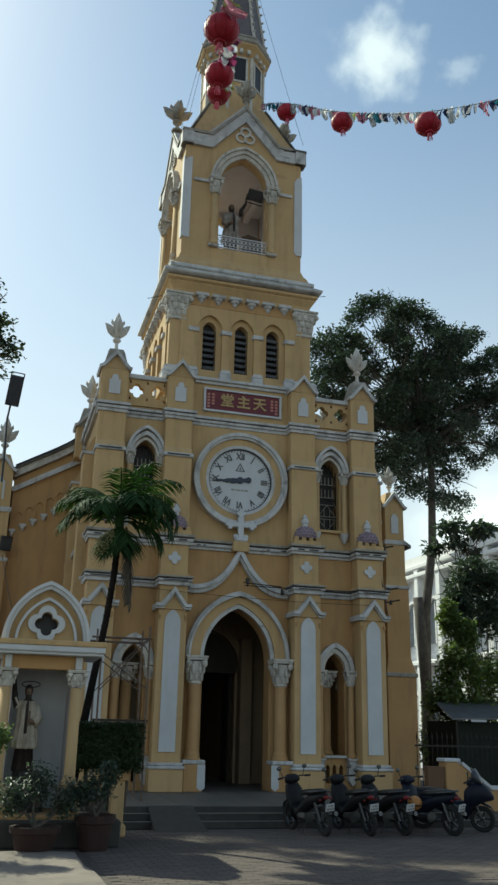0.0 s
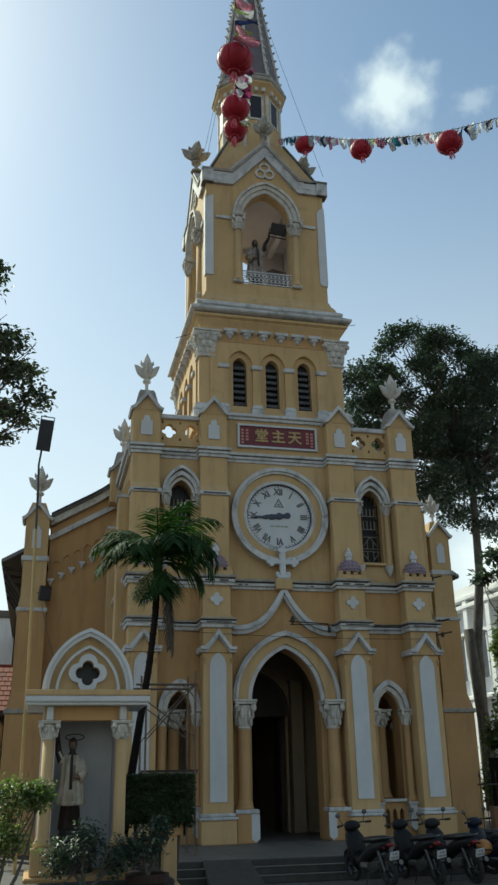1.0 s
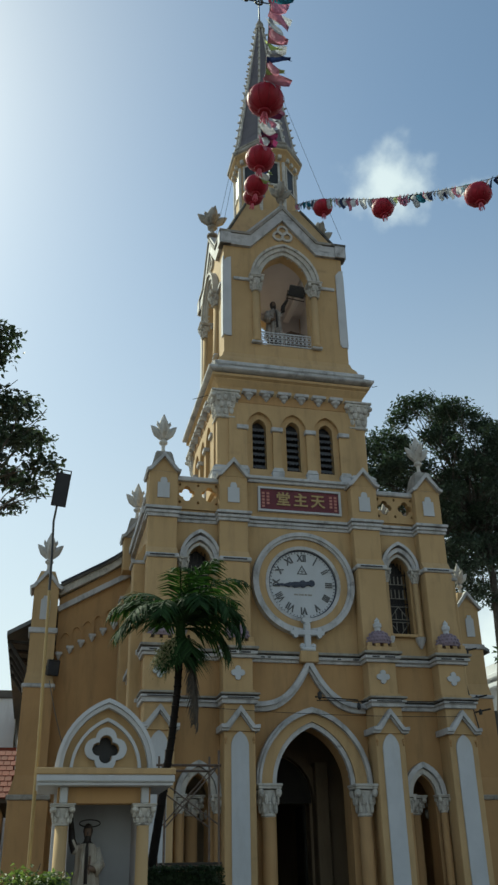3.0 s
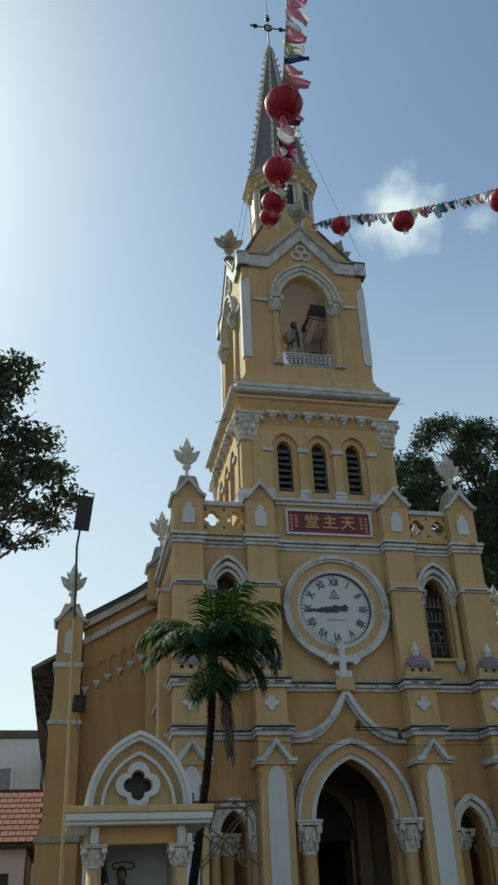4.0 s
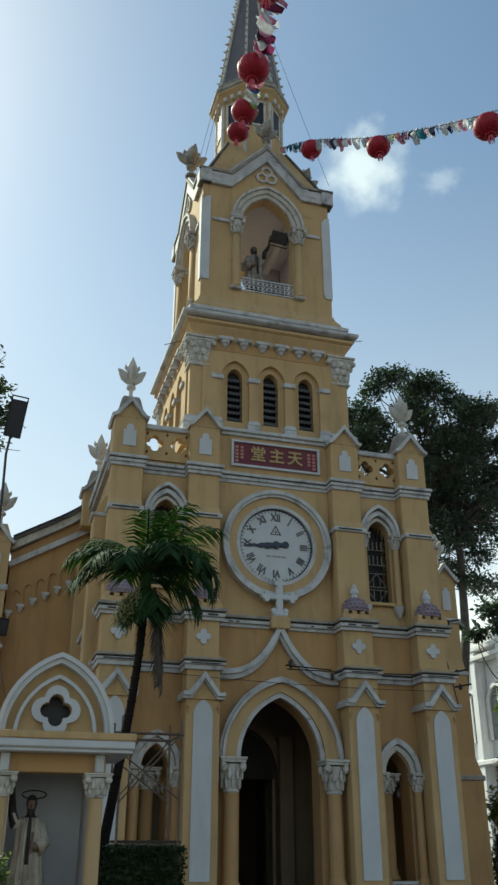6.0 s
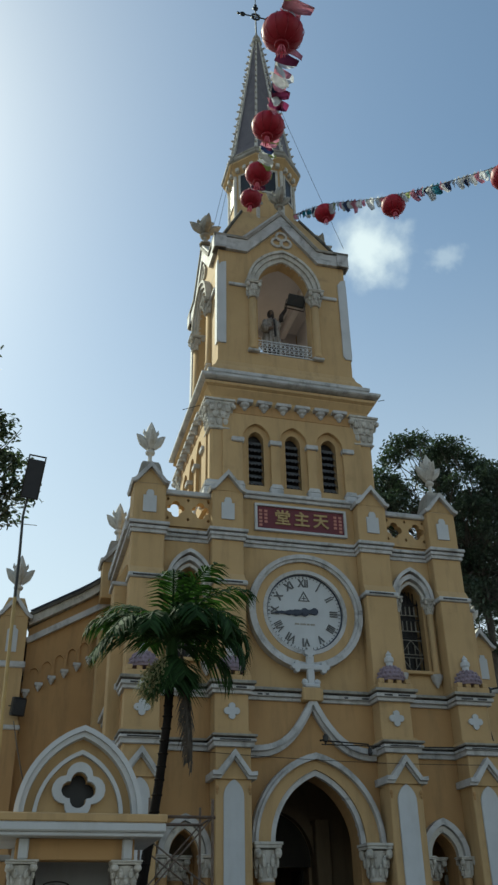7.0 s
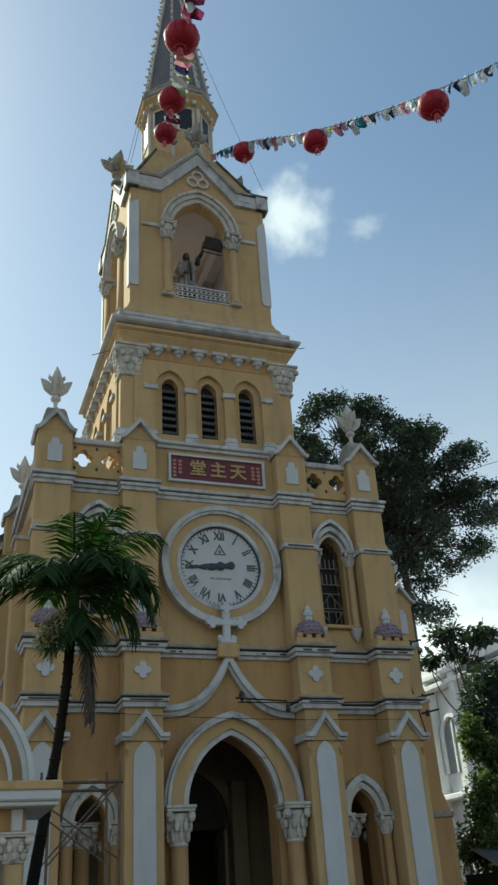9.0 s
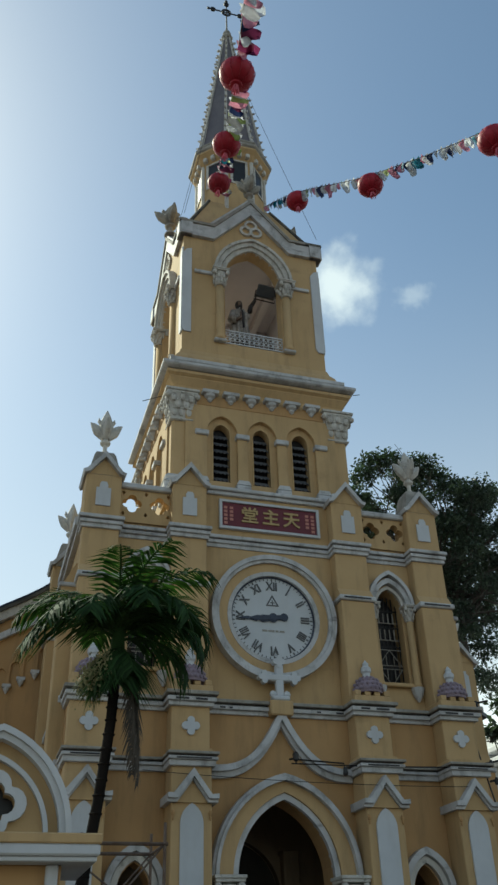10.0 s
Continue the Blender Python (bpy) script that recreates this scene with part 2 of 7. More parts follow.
BIKEBLK = surface("black_bike_paint", (0.008, 0.008, 0.009), (0.013, 0.013, 0.015), 0.5, 3, 0.02, 60, spec=0.22)
BIKEBLUE = surface("dark_blue_bike_paint", (0.006, 0.008, 0.018), (0.009, 0.012, 0.024), 0.5, 3, 0.02, 60, spec=0.22)
RUBBER = surface("tyre_rubber", (0.016, 0.016, 0.016), (0.026, 0.025, 0.024), 0.85, 9, 0.2, 60)
CHROME = surface("scratched_metal", (0.13, 0.13, 0.13), (0.09, 0.09, 0.09), 0.45, 9, 0.05, 60, metal=1.0)
PLATE = surface("white_plate_enamel", (0.5, 0.51, 0.52), (0.42, 0.43, 0.44), 0.5, 6, 0.02, 60)
REDLENS = surface("red_lamp_lens", (0.16, 0.006, 0.008), (0.12, 0.005, 0.006), 0.3, 6, 0.02, 60)
HELMET = surface("orange_helmet_shell", (0.45, 0.2, 0.05), (0.4, 0.17, 0.045), 0.35, 6, 0.02, 60)
HORN = surface("grey_solar_panel", (0.03, 0.035, 0.045), (0.045, 0.05, 0.06), 0.3, 6, 0.02, 60)


def paving():
    """Brick-like pavers: colour by piece, sunk joints."""
    m = surface("brick_paving", (0.112, 0.088, 0.077), (0.078, 0.066, 0.06), 0.9, 0.5, 0.3, 25, (0.07, 0.068, 0.066), 0.5, (0.5, 0.5, 0.5))
    n, l = m.node_tree.nodes, m.node_tree.links
    b = n["Principled BSDF"]
    tc = n.new("ShaderNodeTexCoord")
    br = n.new("ShaderNodeTexBrick")
    br.inputs["Scale"].default_value, br.inputs["Mortar Size"].default_value = 1.0, 0.008
    br.inputs["Brick Width"].default_value, br.inputs["Row Height"].default_value = 0.24, 0.12
    br.inputs["Color1"].default_value, br.inputs["Color2"].default_value = (1, 1, 1, 1), (0.72, 0.7, 0.7, 1)
    br.inputs["Mortar"].default_value = (0.45, 0.45, 0.45, 1)
    l.new(tc.outputs["Object"], br.inputs["Vector"])
    mx = n.new("ShaderNodeMix")
    mx.data_type, mx.blend_type = "RGBA", "MULTIPLY"
    mx.inputs["Factor"].default_value = 1.0
    old = b.inputs["Base Color"].links[0].from_socket
    l.new(old, mx.inputs["A"])
    l.new(br.outputs["Color"], mx.inputs["B"])
    l.new(mx.outputs["Result"], b.inputs["Base Color"])
    return m


PAVING = paving()


def mouldy(m, scale, low, high, amount):
    """Adds black mould in ragged level patches to a paint."""
    n, l = m.node_tree.nodes, m.node_tree.links
    b = n["Principled BSDF"]
    old = b.inputs["Base Color"].links[0].from_socket
    tc = n.new("ShaderNodeTexCoord")
    mp = n.new("ShaderNodeMapping")
    mp.inputs["Scale"].default_value = scale
    l.new(tc.outputs["Object"], mp.inputs["Vector"])
    nz = n.new("ShaderNodeTexNoise")
    nz.inputs["Scale"].default_value, nz.inputs["Detail"].default_value, nz.inputs["Roughness"].default_value = 1.0, 7, 0.62
    l.new(mp.outputs[0], nz.inputs["Vector"])
    mr = n.new("ShaderNodeMapRange")
    mr.inputs["From Min"].default_value, mr.inputs["From Max"].default_value, mr.inputs["To Max"].default_value = low, high, amount
    l.new(nz.outputs["Fac"], mr.inputs["Value"])
    mx = n.new("ShaderNodeMix")
    mx.data_type = "RGBA"
    mx.inputs["B"].default_value = (0.035, 0.032, 0.028, 1)
    l.new(mr.outputs[0], mx.inputs["Factor"])
    l.new(old, mx.inputs["A"])
    l.new(mx.outputs["Result"], b.inputs["Base Color"])


mouldy(WHITE, (1.2, 1.2, 5), 0.6, 0.72, 0.5)
mouldy(STONE, (5, 5, 7), 0.58, 0.7, 0.6)
mouldy(YELLOW, (1.1, 1.1, 2.2), 0.62, 0.8, 0.3)


def translucent(m, tint, amount):
    """Lets light through a thin leaf: part of the light comes out on the far side."""
    n, l = m.node_tree.nodes, m.node_tree.links
    b = n["Principled BSDF"]
    out = n["Material Output"]
    tr = n.new("ShaderNodeBsdfTranslucent")
    mx = n.new("ShaderNodeMix")
    mx.data_type, mx.blend_type = "RGBA", "MULTIPLY"
    mx.inputs["Factor"].default_value = 1.0
    mx.inputs["B"].default_value = (*tint, 1)
    l.new(b.inputs["Base Color"].links[0].from_socket, mx.inputs["A"])
    l.new(mx.outputs["Result"], tr.inputs["Color"])
    sh = n.new("ShaderNodeMixShader")
    sh.inputs[0].default_value = amount
    l.new(b.outputs[0], sh.inputs[1])
    l.new(tr.outputs[0], sh.inputs[2])
    l.new(sh.outputs[0], out.inputs["Surface"])


translucent(LEAF, (1.4, 1.6, 0.9), 0.22)
translucent(LEAF2, (1.5, 1.6, 0.9), 0.38)
translucent(PALMLEAF, (1.9, 2.2, 0.9), 0.16)
# dark crust colour for mould; in cornice grooves it also paints the shadow line
MOULD_SHADE = surface("black_mould_and_shade", (0.035, 0.032, 0.028), (0.16, 0.15, 0.13), 0.95, 2.6, 0.4, 30)


# ---- mesh helpers ----
def finish(bm, smooth=False):
    bmesh.ops.recalc_face_normals(bm, faces=bm.faces)
    me = bpy.data.meshes.new("mesh")
    bm.to_mesh(me)
    bm.free()
    if smooth:
        for p in me.polygons:
            p.use_smooth = True
    return me


def part(name, bm, material, parent, label="", smooth=False):
    """Links bm as one mesh object under a thing or a part."""
    ob = new(name, finish(bm, smooth))
    ob.data.materials.append(material)
    ob.parent = parent
    if label:
        tagged(ob, label)
    return ob


def thing(name, m, label, category, group="", kind=""):
    """An Empty at the base of a thing, at the pose m."""
    ob = new(name)
    ob.empty_display_size = 0.2
    ob.matrix_basis = m
    return tagged(ob, label, category, group, kind)


def solid(name, bm, material, label, category, group="", kind="", smooth=False, m=None):
    """A thing that is a single mesh."""
    ob = new(name, finish(bm, smooth))
    ob.data.materials.append(material)
    if m is not None:
        ob.matrix_basis = m
    return tagged(ob, label, category, group, kind)


def box(bm, x0, x1, y0, y1, z0, z1, bevel=0.0):
    v = [bm.verts.new((x, y, z)) for x in (x0, x1) for y in (y0, y1) for z in (z0, z1)]
    fs = [bm.faces.new([v[i] for i in q]) for q in ((0, 1, 3, 2), (4, 6, 7, 5), (0, 4, 5, 1), (2, 3, 7, 6), (0, 2, 6, 4), (1, 5, 7, 3))]
    if bevel:
        es = list({e for f in fs for e in f.edges})
        bmesh.ops.bevel(bm, geom=es, offset=bevel, segments=1, affect="EDGES")
    return bm


def B():
    return bmesh.new()


def plate(bm, outer, holes, y0, y1):
    """A slab in the xz plane from y0 to y1, with the outline outer and holes through it."""
    edges = []
    for loop in (outer, *holes):
        vs = [bm.verts.new((p[0], y0, p[1])) for p in loop]
        edges += [bm.edges.new((vs[i], vs[(i + 1) % len(vs)])) for i in range(len(vs))]
    r = bmesh.ops.triangle_fill(bm, use_beauty=True, use_dissolve=False, edges=edges, normal=(0, -1, 0))
    fs = [g for g in r["geom"] if isinstance(g, bmesh.types.BMFace)]
    ex = bmesh.ops.extrude_face_region(bm, geom=fs, use_keep_orig=True)
    bmesh.ops.translate(bm, verts=[g for g in ex["geom"] if isinstance(g, bmesh.types.BMVert)], vec=(0, y1 - y0, 0))
    return bm


def arch(w, s, h, x=0.0, n=9):
    """A pointed arch, from the left springing over the apex to the right."""
    R = (w * w + h * h) / (2 * w)
    th = math.asin(min(1, h / R)) if h >= w else math.asin(h / R)
    right = [(x + w - R + R * math.cos(th * (1 - i / n)), s + R * math.sin(th * (1 - i / n))) for i in range(n + 1)]
    left = [(2 * x - p[0], p[1]) for p in reversed(right)]
    return left + right[1:]


def opening(w, s, h, z0, x=0.0, n=9):
    return [(x - w, z0)] + arch(w, s, h, x, n) + [(x + w, z0)]


def archband(bm, w, s, h, t, y0, y1, x=0.0, z0=None, n=12):
    """A moulding of width t round a pointed arch, with legs down to z0."""
    outer, inner = arch(w + t, s, h + t * 1.12, x, n), arch(w, s, h, x, n)
    if z0 is not None:
        outer = [(x - w - t, z0)] + outer + [(x + w + t, z0)]
        inner = [(x - w, z0)] + inner + [(x + w, z0)]
    return plate(bm, outer + inner[::-1], (), y0, y1)


def strip(bm, pts, t, y0, y1):
    """A moulding of height t that follows pts in the xz plane."""
    out = []
    for i, p in enumerate(pts):
        a, b = pts[max(0, i - 1)], pts[min(len(pts) - 1, i + 1)]
        d = Vector((b[0] - a[0], b[1] - a[1])).normalized()
        k = 1.0
        if 0 < i < len(pts) - 1:
            d1 = Vector((p[0] - a[0], p[1] - a[1])).normalized()
            k = 1 / max(0.5, d1.dot(d))
        out.append((p[0] - d.y * t * k, p[1] + d.x * t * k))
    return plate(bm, list(pts) + out[::-1], (), y0, y1)


def lathe(bm, prof, cx=0.0, cy=0.0, seg=16, a0=0.0):
    """Turns the profile of (radius, height) about an upright axis."""
    rings = []
    for r, z in prof:
        rings.append([bm.verts.new((cx + r * math.cos(a0 + 2 * math.pi * i / seg), cy + r * math.sin(a0 + 2 * math.pi * i / seg), z)) for i in range(seg)])
    for a, b in zip(rings, rings[1:]):
        for i in range(seg):
            bm.faces.new((a[i], a[(i + 1) % seg], b[(i + 1) % seg], b[i]))
    bm.faces.new(rings[0][::-1])
    bm.faces.new(rings[-1])
    return bm


def frustum(bm, rows, cx=0.0, cy=0.0):
    """A square body: rows of (half side, height)."""
    return lathe(bm, [(h * math.sqrt(2), z) for h, z in rows], cx, cy, 4, math.pi / 4)


def tube(bm, pts, r, seg=6):
    """A pipe along pts; r is a radius or a list of them."""
    pts = [Vector(p) for p in pts]
    rad = r if isinstance(r, (list, tuple)) else [r] * len(pts)
    rings = []
    for i, p in enumerate(pts):
        d = (pts[min(i + 1, len(pts) - 1)] - pts[max(i - 1, 0)]).normalized()
        u = d.cross(Vector((0, 0, 1)) if abs(d.z) < 0.95 else Vector((1, 0, 0))).normalized()
        v = d.cross(u)
        rings.append([bm.verts.new(p + rad[i] * (math.cos(2 * math.pi * k / seg) * u + math.sin(2 * math.pi * k / seg) * v)) for k in range(seg)])
    for a, b in zip(rings, rings[1:]):
        for k in range(seg):
            bm.faces.new((a[k], a[(k + 1) % seg], b[(k + 1) % seg], b[k]))
    bm.faces.new(rings[0][::-1])
    bm.faces.new(rings[-1])
    return bm


def blob(bm, c, r, seg=8, m=None):
    """A rounded lump with half sizes r at c."""
    ret = bmesh.ops.create_uvsphere(bm, u_segments=seg, v_segments=max(4, seg * 2 // 3), radius=1.0)
    bmesh.ops.transform(bm, matrix=Matrix.Translation(c) @ (m or Matrix()) @ Matrix.Diagonal((*r, 1)), verts=ret["verts"])
    return bm


def ring(bm, c, r, t, y0, y1, n=48):
    """A flat ring that faces the front, about c in the xz plane."""
    o = [(c[0] + (r + t) * math.cos(2 * math.pi * i / n), c[1] + (r + t) * math.sin(2 * math.pi * i / n)) for i in range(n)]
    i_ = [(c[0] + r * math.cos(2 * math.pi * i / n), c[1] + r * math.sin(2 * math.pi * i / n)) for i in range(n)]
    vo, vi, wo, wi = ([bm.verts.new((p[0], y, p[1])) for p in loop] for loop, y in ((o, y0), (i_, y0), (o, y1), (i_, y1)))
    for k in range(n):
        j = (k + 1) % n
        bm.faces.new((vo[k], vo[j], vi[j], vi[k]))
        bm.faces.new((vo[k], wo[k], wo[j], vo[j]))
        bm.faces.new((vi[k], vi[j], wi[j], wi[k]))
        bm.faces.new((wo[k], wi[k], wi[j], wo[j]))
    return bm


def foil(c, r, lobes=4, turn=0.0, n=7, spread=0.62, lobe=0.55):
    """The outline of a foiled opening: lobes round a centre."""
    pts = []
    for k in range(lobes):
        a = turn + 2 * math.pi * k / lobes
        cx, cz = c[0] + r * spread * math.cos(a), c[1] + r * spread * math.sin(a)
        half = math.pi / lobes + math.asin(min(1.0, spread / lobe * math.sin(math.pi / lobes)))
        for i in range(n - 1):
            b = a - half + 2 * half * i / (n - 1)
            pts.append((cx + r * lobe * math.cos(b), cz + r * lobe * math.sin(b)))
    return pts


def circle(c, r, n=24):
    return [(c[0] + r * math.cos(2 * math.pi * i / n), c[1] + r * math.sin(2 * math.pi * i / n)) for i in range(n)]


# ---- ground ----
def ground():
    bm = B()
    n = 40
    xs = [-400 + 800 * (i / n) for i in range(n + 1)]
    g = [[bm.verts.new((x, y, 0)) for x in xs] for y in xs]
    for j in range(n):
        for i in range(n):
            bm.faces.new((g[j][i], g[j][i + 1], g[j + 1][i + 1], g[j + 1][i]))
    solid("ground", bm, PAVING, "worn brick-paved church yard", "ground", kind="structure")


ground()

# ---- the church: x from its middle line, y from its front ----
CHURCH_X, CHURCH_Y = 5.70, 20.0
FLOOR = 0.33
church = thing("church", pose(CHURCH_X, CHURCH_Y, 0), "yellow plastered gothic church with white trim, clock front and bell tower", "church")
PILX = (-3.36, -1.68, 1.62, 3.31)


def cornice(name, rows, stretches, back, material, label=""):
    """Stacked mouldings, a part for each stretch of (x0, x1, front); rows of (z0, z1, projection)."""
    wall_front = max(f for _, _, f in stretches)
    for x0, x1, front in stretches:
        bm = B()
        for z0, z1, p in rows:
            q = p * 0.55 if front < wall_front else 0
            box(bm, x0 - q, x1 + q, front - p, back, z0, z1, 0.008)
        part(name, bm, material, church, label)


def spans(edge, half, front_p, front_w):
    """Wall and pilaster stretches across the front, in order, pilasters after walls."""
    walls, pils = [], []
    cuts = [-edge]
    for x in PILX:
        pils.append((x - half, x + half, front_p))
        cuts += [x - half, x + half]
    cuts.append(edge)
    for a, b in zip(cuts[0::2], cuts[1::2]):
        if b - a > 0.02:
            walls.append((a, b, front_w))
    return pils[:1] + walls[:1] + pils[1:] + walls[1:]


# lower wall with portal and side openings
LW = 0.35
bm = B()
portal = opening(0.82, 3.25, 1.17, FLOOR)
wins = [opening(0.27, 3.0, 0.46, 1.12, x) for x in (-2.47, 2.47)]
slots = [[(x + d - 0.05, 0.5), (x + d - 0.05, 0.85), (x + d, 0.93), (x + d + 0.05, 0.85), (x + d + 0.05, 0.5)] for x in (-2.47, 2.47) for d in (-0.17, 0, 0.17)]
plate(bm, [(-3.7, FLOOR)] + portal + [(3.7, FLOOR), (3.7, 4.98), (-3.7, 4.98)], wins + slots, LW, LW + 0.45)
part("lower_wall", bm, OCHRE, church)
bm = box(B(), -3.7, 3.7, LW, LW + 0.45, 4.98, 6.0)
part("frieze_wall", bm, OCHRE, church)
# upper wall with two tall windows
UW = 0.5
bm = B()
uwins = [opening(0.27, 8.1, 0.38, 6.57, x) for x in (-2.45, 2.45)]
plate(bm, [(-3.66, 6.0), (3.66, 6.0), (3.66, 9.38), (1.98, 9.38), (1.98, 10.3), (-1.98, 10.3), (-1.98, 9.38), (-3.66, 9.38)], uwins, UW, UW + 0.4)
part("upper_wall", bm, YELLOW, church)
# side walls and back of the front block
for s in (-1, 1):
    x0, x1 = sorted((s * 3.7, s * 3.3))
    bm = B()
    box(bm, x0, x1, LW + 0.45, 4.1, FLOOR, 5.99)
    part("side_wall", bm, OCHRE, church)
    x0, x1 = sorted((s * 3.66, s * 3.26))
    bm = B()
    box(bm, x0, x1, UW + 0.4, 4.0, 5.99, 9.4)
    part("side_wall", bm, YELLOW, church)
bm = box(B(), -3.26, 3.26, 3.6, 4.0, 6.0, 9.35)
part("rear_wall", bm, YELLOW, church)
bm = box(B(), -3.26, 3.26, UW + 0.4, 3.6, 9.1, 9.3)
part("terrace_roof", bm, GREY, church)

# porch: floor, vault, inner wall with the dark doorway
bm = box(B(), -3.28, 3.28, LW - 0.05, 4.0, 0.02, FLOOR - 0.004)
part("porch_floor", bm, FLOORTILE, church)
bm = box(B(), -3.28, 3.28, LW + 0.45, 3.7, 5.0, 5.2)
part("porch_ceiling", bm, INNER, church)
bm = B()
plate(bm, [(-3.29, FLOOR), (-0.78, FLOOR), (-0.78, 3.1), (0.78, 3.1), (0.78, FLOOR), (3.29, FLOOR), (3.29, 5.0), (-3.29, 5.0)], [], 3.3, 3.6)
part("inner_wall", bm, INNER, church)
bm = B()
for s in (-1, 1):
    box(bm, s * 1.0 - 0.16, s * 1.0 + 0.16, 2.9, 3.296, FLOOR, 4.0, 0.02)
archband(bm, 0.84, 3.2, 1.0, 0.2, 3.1, 3.296)
part("inner_door_surround", bm, INNER, church, "plain plaster surround of the inner doorway")
bm = B()
plate(bm, [(-0.8, 3.1), (0.8, 3.1), (0.8, 3.2)] + arch(0.8, 3.2, 0.95)[::-1] + [(-0.8, 3.2)], [], 3.2, 3.28)
part("fanlight_board", bm, DARKWOOD, church)
for s in (-1, 1):
    bm = B()
    # leaves folded inwards
    x = s * 0.74
    box(bm, x - 0.03, x + 0.03, 3.62, 4.35, FLOOR, 3.08, 0.006)
    for z in (0.6, 1.5, 2.4):
        box(bm, x - 0.05, x + 0.05, 3.7, 4.28, z, z + 0.6, 0.015)
    part("door_leaf", bm, DARKWOOD, church, "dark wooden door leaf standing open")
bm = B()
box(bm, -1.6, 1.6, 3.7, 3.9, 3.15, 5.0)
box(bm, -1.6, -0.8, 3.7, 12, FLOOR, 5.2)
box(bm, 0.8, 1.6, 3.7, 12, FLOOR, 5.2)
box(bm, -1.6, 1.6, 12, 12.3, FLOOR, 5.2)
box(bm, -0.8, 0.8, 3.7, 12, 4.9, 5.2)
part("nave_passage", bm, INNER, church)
bm = box(B(), -0.8, 0.8, 3.6, 12, 0.05, FLOOR - 0.01)
part("nave_floor", bm, FLOORTILE, church)
# free columns behind the side openings
for x in (-2.1, 2.28, -2.8, 2.98):
    bm = lathe(B(), [(0.17, FLOOR), (0.17, 0.9), (0.13, 0.95), (0.12, 2.5), (0.16, 2.55), (0.13, 2.62), (0.2, 2.85), (0.22, 2.95), (0.22, 3.05)], x, 0.98, 14)
    part("porch_column", bm, OCHRE, church, "ochre porch column with a carved head", True)
    bm = B()
    for k in range(6):
        a = k * math.pi / 3
        blob(bm, (x + 0.17 * math.cos(a), 0.98 + 0.17 * math.sin(a), 2.72), (0.07, 0.07, 0.11), 6)
        blob(bm, (x + 0.2 * math.cos(a + 0.5), 0.98 + 0.2 * math.sin(a + 0.5), 2.9), (0.06, 0.06, 0.06), 6)
    part("leaf_capital", bm, STONE, church, smooth=True)


def capital(cx, cy, z0, z1, r, name="leaf_capital", square=0.0, seg=14):
    """A carved leaf capital: bell, two rows of leaves, corner curls and a slab."""
    bm = B()
    h = z1 - z0
    if square:
        q = square
        frustum(bm, [(q, z0), (q + 0.03, z0 + 0.02), (q + 0.03, z0 + 0.06 * h), (q - 0.01, z0 + 0.1 * h), (q + 0.02, z0 + 0.45 * h), (q + 0.11, z0 + 0.84 * h)], cx, cy)
        for side in range(4):
            m = Matrix.Translation((cx, cy, z0)) @ Matrix.Rotation(side * math.pi / 2, 4, "Z")
            for d, zz, out, k in ((-0.16, 0.28, 0.0, 1.0), (0.0, 0.28, 0.0, 1.0), (0.16, 0.28, 0.0, 1.0), (-0.09, 0.52, 0.04, 1.1), (0.09, 0.52, 0.04, 1.1), (0.0, 0.74, 0.09, 0.9), (-0.2, 0.7, 0.09, 1.0), (0.2, 0.7, 0.09, 1.0)):
                p = m @ Vector((d, -(q + out), zz * h))
                blob(bm, p, (0.075 * k, 0.05 * k, 0.11 * k), 8, Matrix.Rotation(side * math.pi / 2, 4, "Z"))
                p = m @ Vector((d, -(q + out + 0.035), (zz + 0.1) * h))
                blob(bm, p, (0.05 * k, 0.035 * k, 0.03 * k), 6, Matrix.Rotation(side * math.pi / 2, 4, "Z"))
            p = m @ Vector((q + 0.1, -(q + 0.1), 0.76 * h))
            blob(bm, p, (0.075, 0.075, 0.07), 8)
        for e, za, zb in ((0.12, 0.84, 0.92), (0.15, 0.92, 1.0)):
            box(bm, cx - q - e, cx + q + e, cy - q - e, cy + q + e, z0 + za * h, z0 + zb * h, 0.01)
        return part(name, bm, STONE, church)
    lathe(bm, [(r, z0), (r * 1.18, z0 + 0.04 * h), (r * 1.05, z0 + 0.1 * h), (r * 1.12, z0 + 0.4 * h), (r * 1.5, z0 + 0.8 * h)], cx, cy, seg)
    for row, (zz, rr, n) in enumerate(((0.26, 1.25, 8), (0.5, 1.5, 8))):
        for k in range(n):
            a = 2 * math.pi * (k + 0.5 * row) / n
            blob(bm, (cx + r * rr * math.cos(a), cy + r * rr * math.sin(a), z0 + zz * h), (r * 0.3, r * 0.3, h * 0.16), 6)
            blob(bm, (cx + r * (rr + 0.16) * math.cos(a), cy + r * (rr + 0.16) * math.sin(a), z0 + (zz + 0.13) * h), (r * 0.2, r * 0.2, h * 0.06), 6)
    for sx in (-1, 1):
        for sy in (-1, 1):
            blob(bm, (cx + sx * r * 1.38, cy + sy * r * 1.38, z0 + 0.73 * h), (r * 0.5, r * 0.5, h * 0.15), 8)
    q = r * 1.78
    box(bm, cx - q, cx + q, cy - q, cy + q, z0 + 0.84 * h, z0 + 0.92 * h, 0.008)
    box(bm, cx - q * 1.08, cx + q * 1.08, cy - q * 1.08, cy + q * 1.08, z0 + 0.92 * h, z1, 0.008)
    return part(name, bm, STONE, church)


